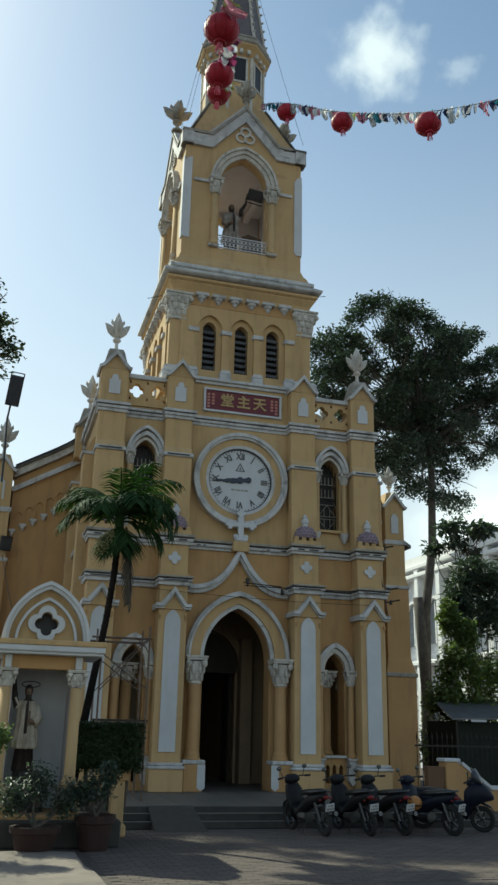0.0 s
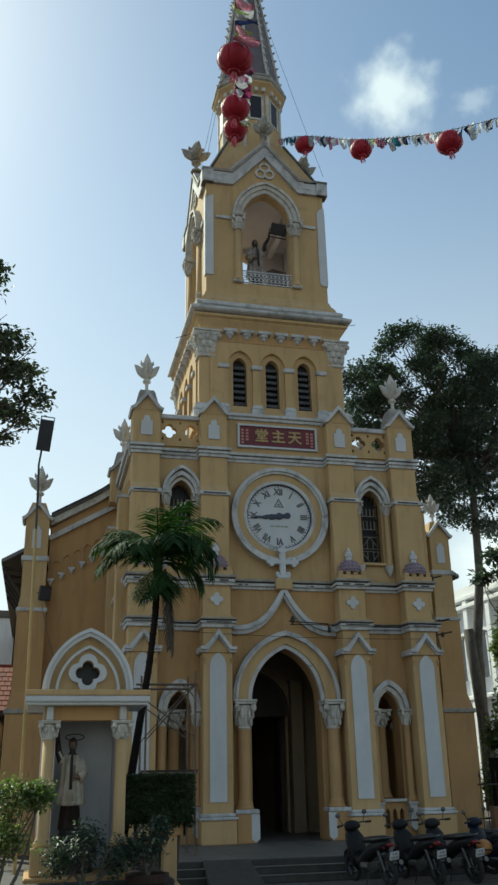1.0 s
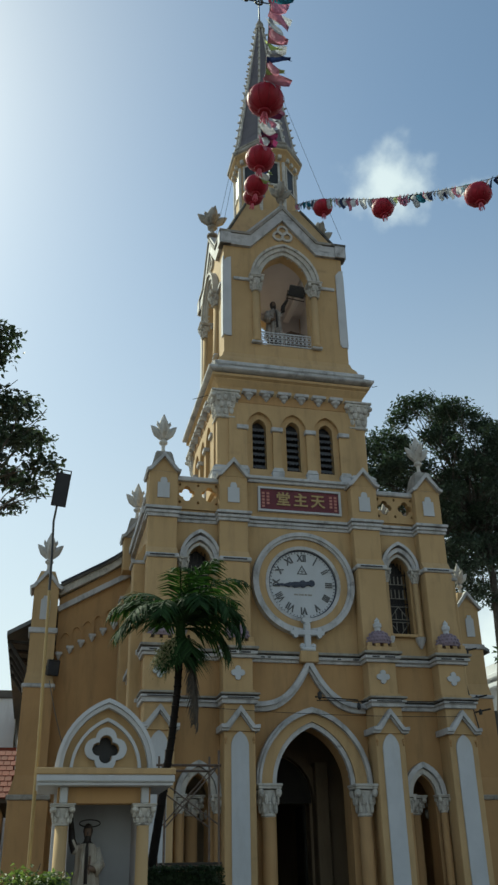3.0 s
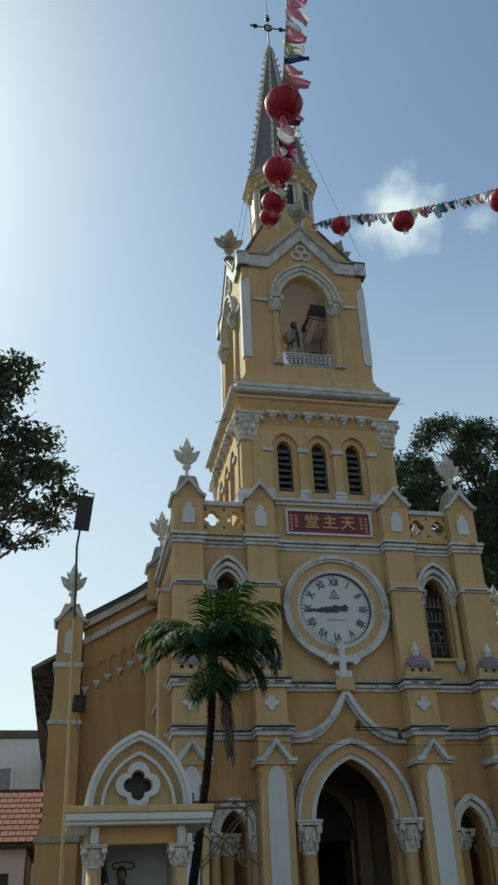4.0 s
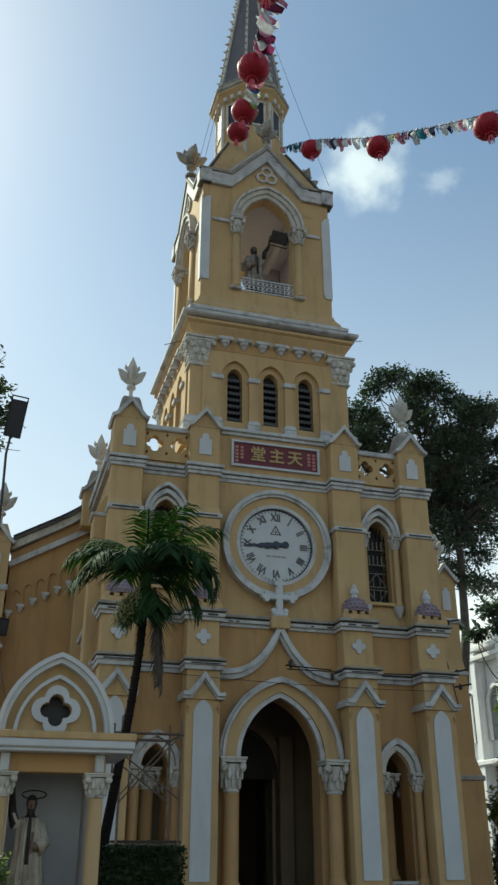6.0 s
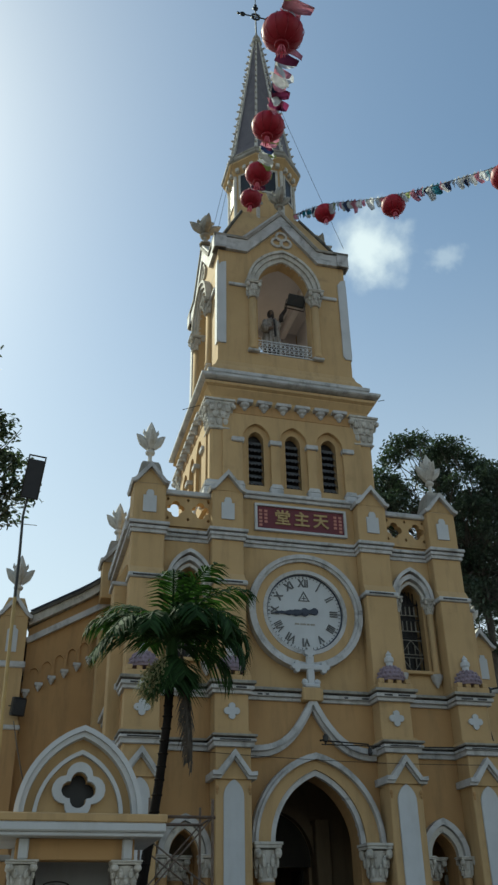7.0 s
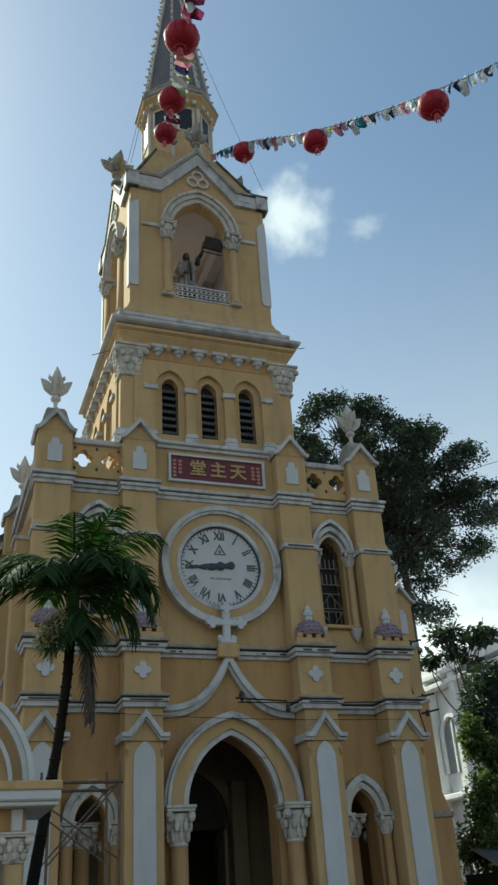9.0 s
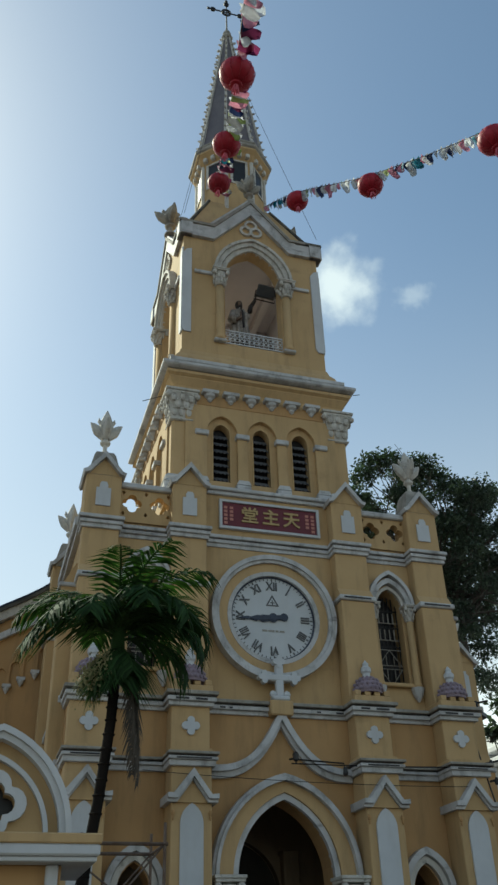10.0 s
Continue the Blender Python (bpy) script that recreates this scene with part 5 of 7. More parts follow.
for x0, x1 in ((-0.22, -0.12), (-0.1, 0.02), (0.04, 0.1), (0.12, 0.22)):
    bm = box(B(), x0, x1, -0.066, -0.058, -0.27, -0.235)
    part("faint_writing", bm, GREY, clock, "faint grey writing")

# ---- name board ----
board = thing("name_board", pose(5.73, 20.5, 9.44), "maroon board with gilded characters in a white frame", "sign")
bm = box(B(), -1.0, 1.0, -0.04, 0.0, 0.06, 0.6)
part("board", bm, MAROON, board)
bm = plate(B(), [(-1.055, 0.01), (1.055, 0.01), (1.055, 0.65), (-1.055, 0.65)], [[(-1.0, 0.06), (1.0, 0.06), (1.0, 0.6), (-1.0, 0.6)]], -0.08, 0.0)
part("frame", bm, PANEL, board)
for i, ch in enumerate("堂主天"):
    lettered("character", ch, 0.37, GOLD, board, (-0.42 + 0.44 * i, -0.052, 0.33), 0, 1.0, "gold character", 0.008)
for x in (-0.92, -0.8, 0.8, 0.92):
    for k in range(4 if abs(x) < 0.85 else 5):
        bm = box(B(), x - 0.035, x + 0.035, -0.047, -0.04, 0.46 - k * 0.085, 0.515 - k * 0.085)
        part("small_writing", bm, PINKGOLD, board)

# ---- statue, floodlight and board in the belfry ----
def statue(name, at, h, label, turn=0.0, raised=-1, robe=ROBE, reach=0.0):
    """A robed figure as one plain shape, one arm raised."""
    bm = B()
    seg = 40
    rings = []
    for rad, z, fold in ((0.15, 0.0, 0.02), (0.165, 0.03, 0.03), (0.14, 0.3, 0.02), (0.19, 0.305, 0.05), (0.2, 0.33, 0.05), (0.18, 0.5, 0.035), (0.165, 0.66, 0.02), (0.17, 0.8, 0.012), (0.165, 0.88, 0.0), (0.1, 0.94, 0.0), (0.055, 0.965, 0.0), (0.05, 1.0, 0.0)):
        rings.append([bm.verts.new(((rad + fold * math.cos(9 * a)) * math.cos(a) * 1.05, (rad + fold * math.cos(9 * a)) * math.sin(a) * 0.8, z)) for a in (2 * math.pi * i / seg for i in range(seg))])
    for a, b in zip(rings, rings[1:]):
        for i in range(seg):
            bm.faces.new((a[i], a[(i + 1) % seg], b[(i + 1) % seg], b[i]))
    bm.faces.new(rings[0][::-1])
    bm.faces.new(rings[-1])
    s = raised
    blob(bm, (0, -0.01, 1.06), (0.068, 0.08, 0.092), 14)
    blob(bm, (0, 0.015, 1.085), (0.078, 0.08, 0.082), 14)
    blob(bm, (0, -0.06, 0.995), (0.045, 0.045, 0.06), 10)
    blob(bm, (0, -0.093, 1.05), (0.012, 0.016, 0.025), 6)
    tube(bm, [(s * 0.13, 0, 0.88), (s * 0.2, -0.02, 0.88), (s * 0.245, -0.03, 0.98), (s * 0.265, -0.03, 1.1)], [0.075, 0.07, 0.058, 0.05], 10)
    tube(bm, [(s * 0.262, -0.03, 1.08), (s * (0.275 + reach), -0.035, 1.22 + reach * 0.3), (s * (0.275 + reach * 1.4), -0.035, 1.29 + reach)], [0.045, 0.036, 0.034], 8)
    tube(bm, [(-s * 0.14, 0, 0.87), (-s * 0.215, -0.04, 0.7), (-s * 0.14, -0.13, 0.64)], [0.075, 0.085, 0.08], 10)
    tube(bm, [(-s * 0.16, -0.11, 0.645), (-s * 0.04, -0.19, 0.68)], [0.035, 0.03], 8)
    for d in (-0.05, 0.05):
        tube(bm, [(d * 0.9, -0.1, 0.93), (d * 1.1, -0.16, 0.8), (d, -0.165, 0.6), (d, -0.19, 0.36)], 0.018, 6)
    bmesh.ops.scale(bm, vec=(h * 0.76, h * 0.85, h), verts=bm.verts)
    ob = solid(name, bm, robe, label, "statue", m=pose(*at, 0, 0, turn), smooth=True)
    ob.data.materials.append(SKIN)
    ob.data.materials.append(FACE)
    for p in ob.data.polygons:
        c = Vector((p.center.x / 0.76, p.center.y / 0.85, p.center.z)) / h
        hair = c.z > 0.94 and (c.y > -0.045 or c.z > 1.11 or c.z < 1.02)
        cassock = c.z < 0.302 or abs(c.x) < 0.022 and c.y < -0.1 and c.z > 0.55
        if hair or cassock or c.x * s > 0.2 and c.z > 0.86:
            p.material_index = 1
        elif c.z > 0.96 or abs(c.x) < 0.13 and c.y < -0.12 and 0.62 < c.z < 0.72 and c.x * s < 0:
            p.material_index = 2
    return ob


st = statue("saint_statue", (5.52, 21.5, 14.67), 1.52, "weathered robed statue with one arm raised in the belfry arch", 10, 1, GREYROBE, 0.1)
fl = thing("floodlight", pose(6.24, 21.45, 16.86, 20, 12, -8), "black floodlight hung in the belfry arch", "lamp")
box_bm = box(B(), -0.24, 0.24, -0.05, 0.05, -0.17, 0.17, 0.02)
part("housing", box_bm, PLASTIC, fl)
part("glass", box(B(), -0.2, 0.2, -0.056, -0.049, -0.13, 0.13), IRON, fl)
bm = tube(B(), [(-0.26, 0, 0), (-0.27, 0.02, -0.24), (0.27, 0.02, -0.24), (0.26, 0, 0)], 0.018, 6)
part("bracket", bm, IRON, fl)
bm = B()
plate(bm, [(-0.3, 0), (0.3, 0), (0.3, 1.15), (-0.1, 1.3), (-0.3, 1.2)], [], -0.02, 0.02)
solid("leaning_board", bm, surface("brown_board", (0.16, 0.11, 0.08), (0.11, 0.075, 0.055), 0.8, 3, 0.1, 40), "brown board leaning in the belfry", "board", m=pose(6.3, 22.0, 14.67, -8, 0, -10))

# ---- entrance podium, steps and ramp ----
bm = box(B(), 2.5, 9.75, 16.3, 20.3, 0, 0.32, 0.01)
podium = solid("podium", bm, STEPS, "dark stone podium before the church door", "podium", kind="structure")
for i, (y, z) in enumerate(((15.8, 0.11), (16.05, 0.22))):
    bm = box(B(), 2.5, 9.75, y, 16.298, z - 0.108, z, 0.008)
    o = solid("step", bm, STEPS, "dark worn stone step", "step", kind="structure")
    bm = box(B(), 2.5, 9.75, y - 0.015, y + 0.1, z, z + 0.012, 0.003)
    part("nosing", bm, CONCRETE, o)
for i in range(12):
    for j in range(7):
        bm = box(B(), 2.52 + i * 0.6, 3.11 + i * 0.6, 16.31 + j * 0.57, 16.87 + j * 0.57, 0.318, 0.33 + 0.001 * ((i * 7 + j * 3) % 3), 0.004)
        part("floor_tile", bm, FLOORTILE, podium)
bm = B()
v = [bm.verts.new(p) for p in ((3.0, 15.25, 0.005), (3.9, 15.25, 0.005), (3.85, 16.32, 0.335), (3.05, 16.32, 0.335), (3.0, 15.25, 0), (3.9, 15.25, 0), (3.85, 16.32, 0), (3.05, 16.32, 0))]
for q in ((0, 1, 2, 3), (0, 4, 5, 1), (1, 5, 6, 2), (0, 3, 7, 4), (2, 6, 7, 3)):
    bm.faces.new([v[i] for i in q])
solid("ramp", bm, DARKCEMENT, "small sloping dark cement ramp over the steps", "ramp")

# ---- shrine with its statue ----
shrine = thing("shrine", pose(0.88, 13.9, 0), "yellow and white gothic shrine with a pointed gable and quatrefoil", "shrine")
bm = box(B(), -0.75, 0.75, -0.3, 1.0, 0, 0.42, 0.02)
part("plinth", bm, OCHRE, shrine)
for s in (-1, 1):
    x = s * 0.52
    bm = box(B(), x - 0.16, x + 0.16, -0.2, 0.12, 0.42, 0.78, 0.02)
    part("column_pedestal", bm, YELLOW, shrine)
    bm = lathe(B(), [(0.13, 0.78), (0.13, 0.83), (0.1, 0.88), (0.085, 0.92), (0.08, 2.2)], x, -0.04, 16)
    part("column", bm, YELLOW, shrine, smooth=True)
    o = capital(x, -0.04, 2.18, 2.44, 0.085)
    o.parent = shrine
    bm = box(B(), x - 0.05, x + 0.05, -0.2, 0.06, 2.44, 2.64, 0.015)
    part("corbel", bm, PANEL, shrine)
    bm = box(B(), x - 0.06, x + 0.1, 0.14, 0.86, 0.42, 2.64)
    part("side_wall", bm, CREAM, shrine)
bm = box(B(), -0.62, 0.62, 0.86, 0.96, 0.42, 2.64)
part("back_wall", bm, PANEL, shrine, "pale grey back wall")
bm = box(B(), -0.6, 0.6, -0.12, 0.12, 2.44, 2.64, 0.008)
part("lintel", bm, OCHRE, shrine)
bm = box(B(), -0.86, 0.86, -0.36, 1.0, 2.64, 2.68, 0.008)
box(bm, -0.88, 0.88, -0.4, 1.0, 2.68, 2.77, 0.015)
part("roof_cornice", bm, PANEL, shrine)
bm = box(B(), -0.89, 0.89, -0.41, 1.0, 2.77, 2.85, 0.01)
part("roof_slab", bm, YELLOW, shrine)
qf = foil((-0.01, 3.12), 0.19, 4, 0, 8, 0.5, 0.44)
bm = plate(B(), [(-0.6, 2.85)] + arch(0.6, 2.86, 0.84) + [(0.6, 2.85)], [qf], 0.02, 0.16)
part("gable_wall", bm, YELLOW, shrine)
# black plate stands for the shaded hollow behind the pierced quatrefoil
bm = plate(B(), [(-0.3, 2.86), (0.3, 2.86), (0.3, 3.4), (-0.3, 3.4)], [], 0.17, 0.19)
part("quatrefoil_shade_plate", bm, BLACK, shrine)
bm = archband(B(), 0.56, 2.85, 0.8, 0.05, -0.12, 0.1)
archband(bm, 0.61, 2.85, 0.86, 0.05, -0.16, 0.12)
part("gable_hood", bm, PANEL, shrine, "white pointed hood moulding")
bm = archband(B(), 0.43, 2.85, 0.63, 0.04, -0.06, 0.05)
part("inner_hood", bm, PANEL, shrine)
bm = plate(B(), foil((-0.01, 3.12), 0.28, 4, 0, 9, 0.5, 0.5), [foil((-0.01, 3.12), 0.19, 4, 0, 8, 0.5, 0.46)], -0.06, 0.03)
part("quatrefoil_ring", bm, PANEL, shrine)
part("statue_pedestal", lathe(B(), [(0.3, 0.42), (0.27, 0.6), (0.22, 0.8), (0.2, 0.98)], -0.1, 0.3, 9), DARKROBE, shrine)
statue("shrine_statue", (0.72, 14.2, 0.97), 1.08, "painted robed statue with one hand raised in the shrine", -4, -1)
bm = tube(B(), [(0.75 + 0.14 * math.cos(2 * math.pi * i / 16), 14.42, 2.24 + 0.045 * math.sin(2 * math.pi * i / 16)) for i in range(17)], 0.008, 5)
part("wire_halo", bm, IRON, bpy.data.objects["shrine_statue"]).matrix_parent_inverse = bpy.data.objects["shrine_statue"].matrix_basis.inverted()

# planter bed, yellow post, hedge and pots
bm = box(B(), -3.2, 2.15, 13.45, 15.7, 0, 0.36, 0.02)
solid("planter_bed", bm, STEPS, "low dark stone bed round the shrine", "planter")
WARM = surface("warm_worn_concrete", (0.25, 0.21, 0.175), (0.15, 0.13, 0.115), 0.92, 1.3, 0.5, 30, (0.07, 0.062, 0.055), 0.85, (1.6, 1.6, 1))
rnd = random.Random(61)
edge = [(-6.0, 6.0)] + [(1.5 + 0.05 * math.sin(5 * t) + rnd.gauss(0, 0.025), 6.0 + 6.7 * t) for t in (i / 16 for i in range(17))] + [(1.45 - 7.4 * t, 12.78 + 0.1 * math.sin(9 * t) + rnd.gauss(0, 0.04)) for t in (i / 18 for i in range(1, 19))]
bm = plate(B(), [(a, -b) for a, b in edge], [], 0.0, 0.05)
bmesh.ops.transform(bm, matrix=Matrix.Rotation(math.pi / 2, 4, "X"), verts=bm.verts)
solid("pavement", bm, WARM, "pale worn concrete pavement slab", "pavement", kind="structure")
post = thing("gate_post", pose(2.25, 14.75, 0) @ Matrix.Diagonal((0.82, 0.82, 1, 1)), "short yellow plastered post with a moulded cap", "post")
part("base", box(B(), -0.19, 0.19, -0.17, 0.17, 0, 0.2, 0.04), YELLOW, post)
part("shaft", box(B(), -0.13, 0.13, -0.13, 0.13, 0.2, 0.83, 0.012), YELLOW, post)
part("cap", frustum(box(B(), -0.18, 0.18, -0.18, 0.18, 0.83, 0.9, 0.012), [(0.18, 0.9), (0.12, 0.98)]), OCHRE, post)


# ---- plants ----
def leaf_mesh(points, size, rnd, aspect=0.5, droop=0.3):
    """One mesh of small bent leaves at the points."""
    verts, faces = [], []
    for p in points:
        a, b = rnd.uniform(0, 2 * math.pi), rnd.gauss(-droop, 0.5)
        d = Vector((math.cos(a) * math.cos(b), math.sin(a) * math.cos(b), math.sin(b)))
        u = d.cross(Vector((rnd.gauss(0, 0.4), rnd.gauss(0, 0.4), 1))).normalized()
        s = size * rnd.uniform(0.65, 1.35)
        w = s * aspect * 0.5
        p = Vector(p)
        mid = p + d * s * 0.5 + Vector((0, 0, s * 0.1))
        i = len(verts)
        verts += [p, mid + u * w, p + d * s, mid - u * w]
        faces.append((i, i + 1, i + 2, i + 3))
    me = bpy.data.meshes.new("mesh")
    me.from_pydata([tuple(v) for v in verts], [], faces)
    return me


def leaves(name, points, size, material, parent, rnd, aspect=0.5, droop=0.3, label=""):
    o = new(name, leaf_mesh(points, size, rnd, aspect, droop))
    o.data.materials.append(material)
    o.parent = parent
    if label:
        tagged(o, label)
    return o


def clump_points(c, r, n, rnd, shell=0.5):
    """Points in a lump, denser towards its skin and thinner below."""
    pts = []
    while len(pts) < n:
        d = Vector((rnd.gauss(0, 1), rnd.gauss(0, 1), rnd.gauss(0, 1))).normalized()
        if d.z < -0.4 and rnd.random() < 0.5:
            continue
        k = (shell + (1 - shell) * rnd.random()) * (0.8 + 0.35 * noise.noise(d * 2.3 + Vector(c)))
        pts.append((c[0] + d.x * r[0] * k, c[1] + d.y * r[1] * k, c[2] + d.z * r[2] * k))
    return pts


def limb(bm, a, b, r0, r1, rnd, bend=0.12, n=5):
    a, b = Vector(a), Vector(b)
    L = (b - a).length
    off = Vector((rnd.uniform(-1, 1), rnd.uniform(-1, 1), rnd.uniform(-0.3, 0.6))) * L * bend
    pts = [a.lerp(b, i / n) + off * math.sin(math.pi * i / n) for i in range(n + 1)]
    tube(bm, pts, [r0 + (r1 - r0) * i / n for i in range(n + 1)], 8)
    return pts


def tree(base, trunk, crown, clumps, seed, label, leaf, size, per, r_trunk, clump=1.1, lobes=()):
    """A tall tree: bent tapered trunk, limbs to every clump, and a ragged crown of leaves."""
    rnd = random.Random(seed)
    t = thing("tree", pose(*base), label, "tree")
    bx = Vector(base)
    trunk = [Vector(p) - bx for p in trunk]
    bm = B()
    n = len(trunk) - 1
    tube(bm, trunk, [r_trunk * (1.25 if i == 0 else 1 - 0.5 * i / n) for i in range(n + 1)], 12)
    part("trunk", bm, BARK, t, smooth=True)
    c, r = Vector(crown[0]) - bx, crown[1]
    centres = [Vector(q) - bx for q in lobes]
    tries = 0
    while len(centres) < clumps and tries < 4000:
        tries += 1
        d = Vector((rnd.gauss(0, 1), rnd.gauss(0, 1), rnd.gauss(0, 1))).normalized() * (rnd.random() ** 0.45)
        p = Vector((c.x + d.x * r[0], c.y + d.y * r[1], c.z + d.z * r[2]))
        if all((p - q).length > clump * 0.8 for q in centres):
            centres.append(p)
    pts = []
    for i, p in enumerate(centres):
        bm = B()
        start = trunk[-1].lerp(trunk[-2], rnd.random() * 0.8)
        limb(bm, start, p, r_trunk * 0.26, 0.02, rnd)
        for k in range(3):
            q = p + Vector((rnd.gauss(0, 0.5), rnd.gauss(0, 0.5), rnd.gauss(0.1, 0.35))) * clump
            limb(bm, start.lerp(p, 0.7), q, r_trunk * 0.09, 0.01, rnd, 0.15, 3)
        part("limb", bm, BARK, t)
        k = rnd.uniform(0.5, 1.25)
        pts += clump_points(p, (clump * k, clump * k, clump * 0.62 * k), int(per * k * k), rnd, 0.35)
    leaves("crown", pts, size, leaf, t, rnd, 0.55, 0.25)
    return t


tree((20.9, 40, 0), [(20.9, 40, 0), (20.8, 40, 3.5), (20.95, 40, 7.5), (21.5, 40, 11), (21.7, 40.1, 15), (21.2, 40.3, 18.5)], ((21.6, 40.5, 19.2), (6.2, 4.3, 6.2)), 112, 11, "tall tree with a bare pale trunk and dense dark green crown", LEAF, 0.185, 1050, 0.3, 1.4, ((15.4, 40, 21.2), (15.9, 40.3, 20.0), (15.2, 40, 18.6), (16.6, 40, 21.9), (18.2, 40, 24.3), (19.2, 40.2, 24.9), (17.4, 40, 23.4), (20.2, 40, 23.8), (24.6, 40, 23.4), (26.2, 40, 22.6), (26.4, 40.2, 20.6), (25.9, 40, 17.0), (20.4, 40, 13.9), (19.0, 40, 15.0), (22.7, 40, 14.9), (23.5, 40, 16.4), (21.9, 40, 13.6), (22.6, 40.4, 17.6)))
stub = B()
tube(stub, [(20.85, 39.9, 3.0), (20.6, 39.8, 6.0), (20.45, 39.8, 8.2)], [0.3, 0.27, 0.25], 10)
solid("cut_tree_stem", stub, BARK, "sawn-off grey tree stem beside the tall tree", "tree stem", smooth=True)
tree((-5.4, 30, 0), [(-5.4, 30, 0), (-5.2, 30, 4), (-5.0, 30, 9), (-4.6, 30, 13)], ((-4.0, 30, 15.6), (3.75, 3.0, 4.1)), 54, 5, "tall tree with small dark green leaves", LEAF, 0.22, 430, 0.3)
tree((19.2, 32, 0), [(19.2, 32, 0), (19.1, 32, 3), (18.8, 32, 6), (18.5, 32, 8.6)], ((18.4, 32, 9.6), (1.3, 1.1, 1.2)), 10, 8, "slender young tree with feathery leaves", LEAF, 0.28, 150, 0.09, 0.65)


def shrub(base, lumps, seed, label, leaf, size, per, category="shrub", aspect=0.5):
    rnd = random.Random(seed)
    t = thing("shrub", pose(*base), label, category)
    pts = []
    for c, r in lumps:
        bm = B()
        limb(bm, (0, 0, 0), (c[0], c[1], c[2]), 0.03, 0.008, rnd)
        for k in range(5):
            q = (c[0] + rnd.gauss(0, r[0] * 0.5), c[1] + rnd.gauss(0, r[1] * 0.5), c[2] + rnd.gauss(0, r[2] * 0.5))
            limb(bm, (c[0] * 0.5, c[1] * 0.5, c[2] * 0.5), q, 0.012, 0.004, rnd, 0.1, 3)
        part("stem", bm, BARK, t)
        pts += clump_points(c, r, per, rnd, 0.3)
    leaves("foliage", pts, size, leaf, t, rnd, aspect, 0.2)
    return t


shrub((15.6, 25.5, 0), [((-1.2, 0, 3.9), (0.8, 0.8, 0.9)), ((-0.3, 0, 3.4), (1.0, 0.9, 1.1)), ((0.9, 0, 3.6), (1.1, 1.0, 1.1)), ((2.2, 0, 3.6), (1.2, 1.0, 1.2)), ((-0.6, 0, 2.4), (1.1, 1, 0.9)), ((-1.5, 0, 2.6), (0.7, 0.7, 1.0)), ((0.8, 0, 2.3), (1.1, 1, 0.9)), ((-1.3, 0.2, 5.2), (0.45, 0.4, 0.9)), ((-0.8, 0, 4.7), (0.5, 0.5, 0.7))], 21, "large sunlit green shrub behind the fence", LEAF2, 0.17, 1300)
shrub((16.1, 26.4, 0), [((-1.0, 0, 5.8), (0.55, 0.6, 1.2)), ((-0.4, 0, 6.8), (0.8, 0.8, 0.9)), ((0.6, 0, 6.6), (1.1, 0.9, 1.2)), ((1.6, 0, 6.9), (1.2, 0.9, 1.3)), ((0.1, 0, 5.5), (0.8, 0.8, 1.2)), ((1.3, 0, 5.5), (1.0, 0.8, 1.3))], 22, "dark drooping tree foliage beside the white building", LEAF, 0.36, 800, "tree", 0.2)
shrub((13.2, 25.6, 0), [((0.2, 0, 1.3), (0.6, 0.5, 1.0)), ((0.5, 0.2, 2.6), (0.5, 0.5, 0.8)), ((0.9, 0, 3.3), (0.5, 0.4, 0.7))], 23, "climbing green shrub on the fence", LEAF2, 0.16, 500)
shrub((-0.25, 12.3, 0.05), [((0.15, 0.2, 1.4), (0.5, 0.45, 0.36)), ((0.5, 0.2, 1.4), (0.3, 0.3, 0.26)), ((-0.4, 0.1, 1.35), (0.4, 0.4, 0.35)), ((0.1, 0.2, 0.9), (0.5, 0.4, 0.4))], 24, "bright yellow-green leafy shrub by the shrine", LEAF2, 0.075, 900)


def pot(at, r, h, label):
    t = thing("plant_pot", pose(*at), label, "plant pot", "potted plants by the shrine")
    bm = lathe(B(), [(r * 0.7, 0), (r * 0.74, 0.02), (r * 0.95, h * 0.75), (r * 1.05, h * 0.78), (r * 1.08, h), (r * 0.95, h), (r * 0.9, h * 0.9), (0.01, h * 0.88)], 0, 0, 24)
    part("pot", bm, TERRACOTTA, t)
    bm = lathe(B(), [(r * 0.9, h * 0.86), (r * 0.88, h * 0.9), (r * 0.4, h * 0.93), (0.0, h * 0.94)], 0, 0, 16)
    part("soil", bm, SOIL, t)
    return t


pot((1.74, 13.2, 0), 0.27, 0.46, "dark red clay pot on the paving")
pot((0.92, 12.95, 0.0), 0.32, 0.34, "broad dark clay pot on the paving")
shrub((1.74, 13.2, 0.42), [((0, 0, 0.36), (0.34, 0.34, 0.34)), ((-0.28, 0, 0.3), (0.28, 0.28, 0.28)), ((0.16, 0, 0.55), (0.22, 0.22, 0.28))], 31, "dark leafy plant in a clay pot", LEAF, 0.07, 600, "plant")
shrub((0.92, 12.95, 0.32), [((0, 0, 0.5), (0.36, 0.3, 0.4)), ((-0.35, 0, 0.36), (0.3, 0.3, 0.34)), ((0.36, 0, 0.3), (0.24, 0.24, 0.3))], 32, "dark leafy plant in a broad clay pot", LEAF, 0.07, 600, "plant")

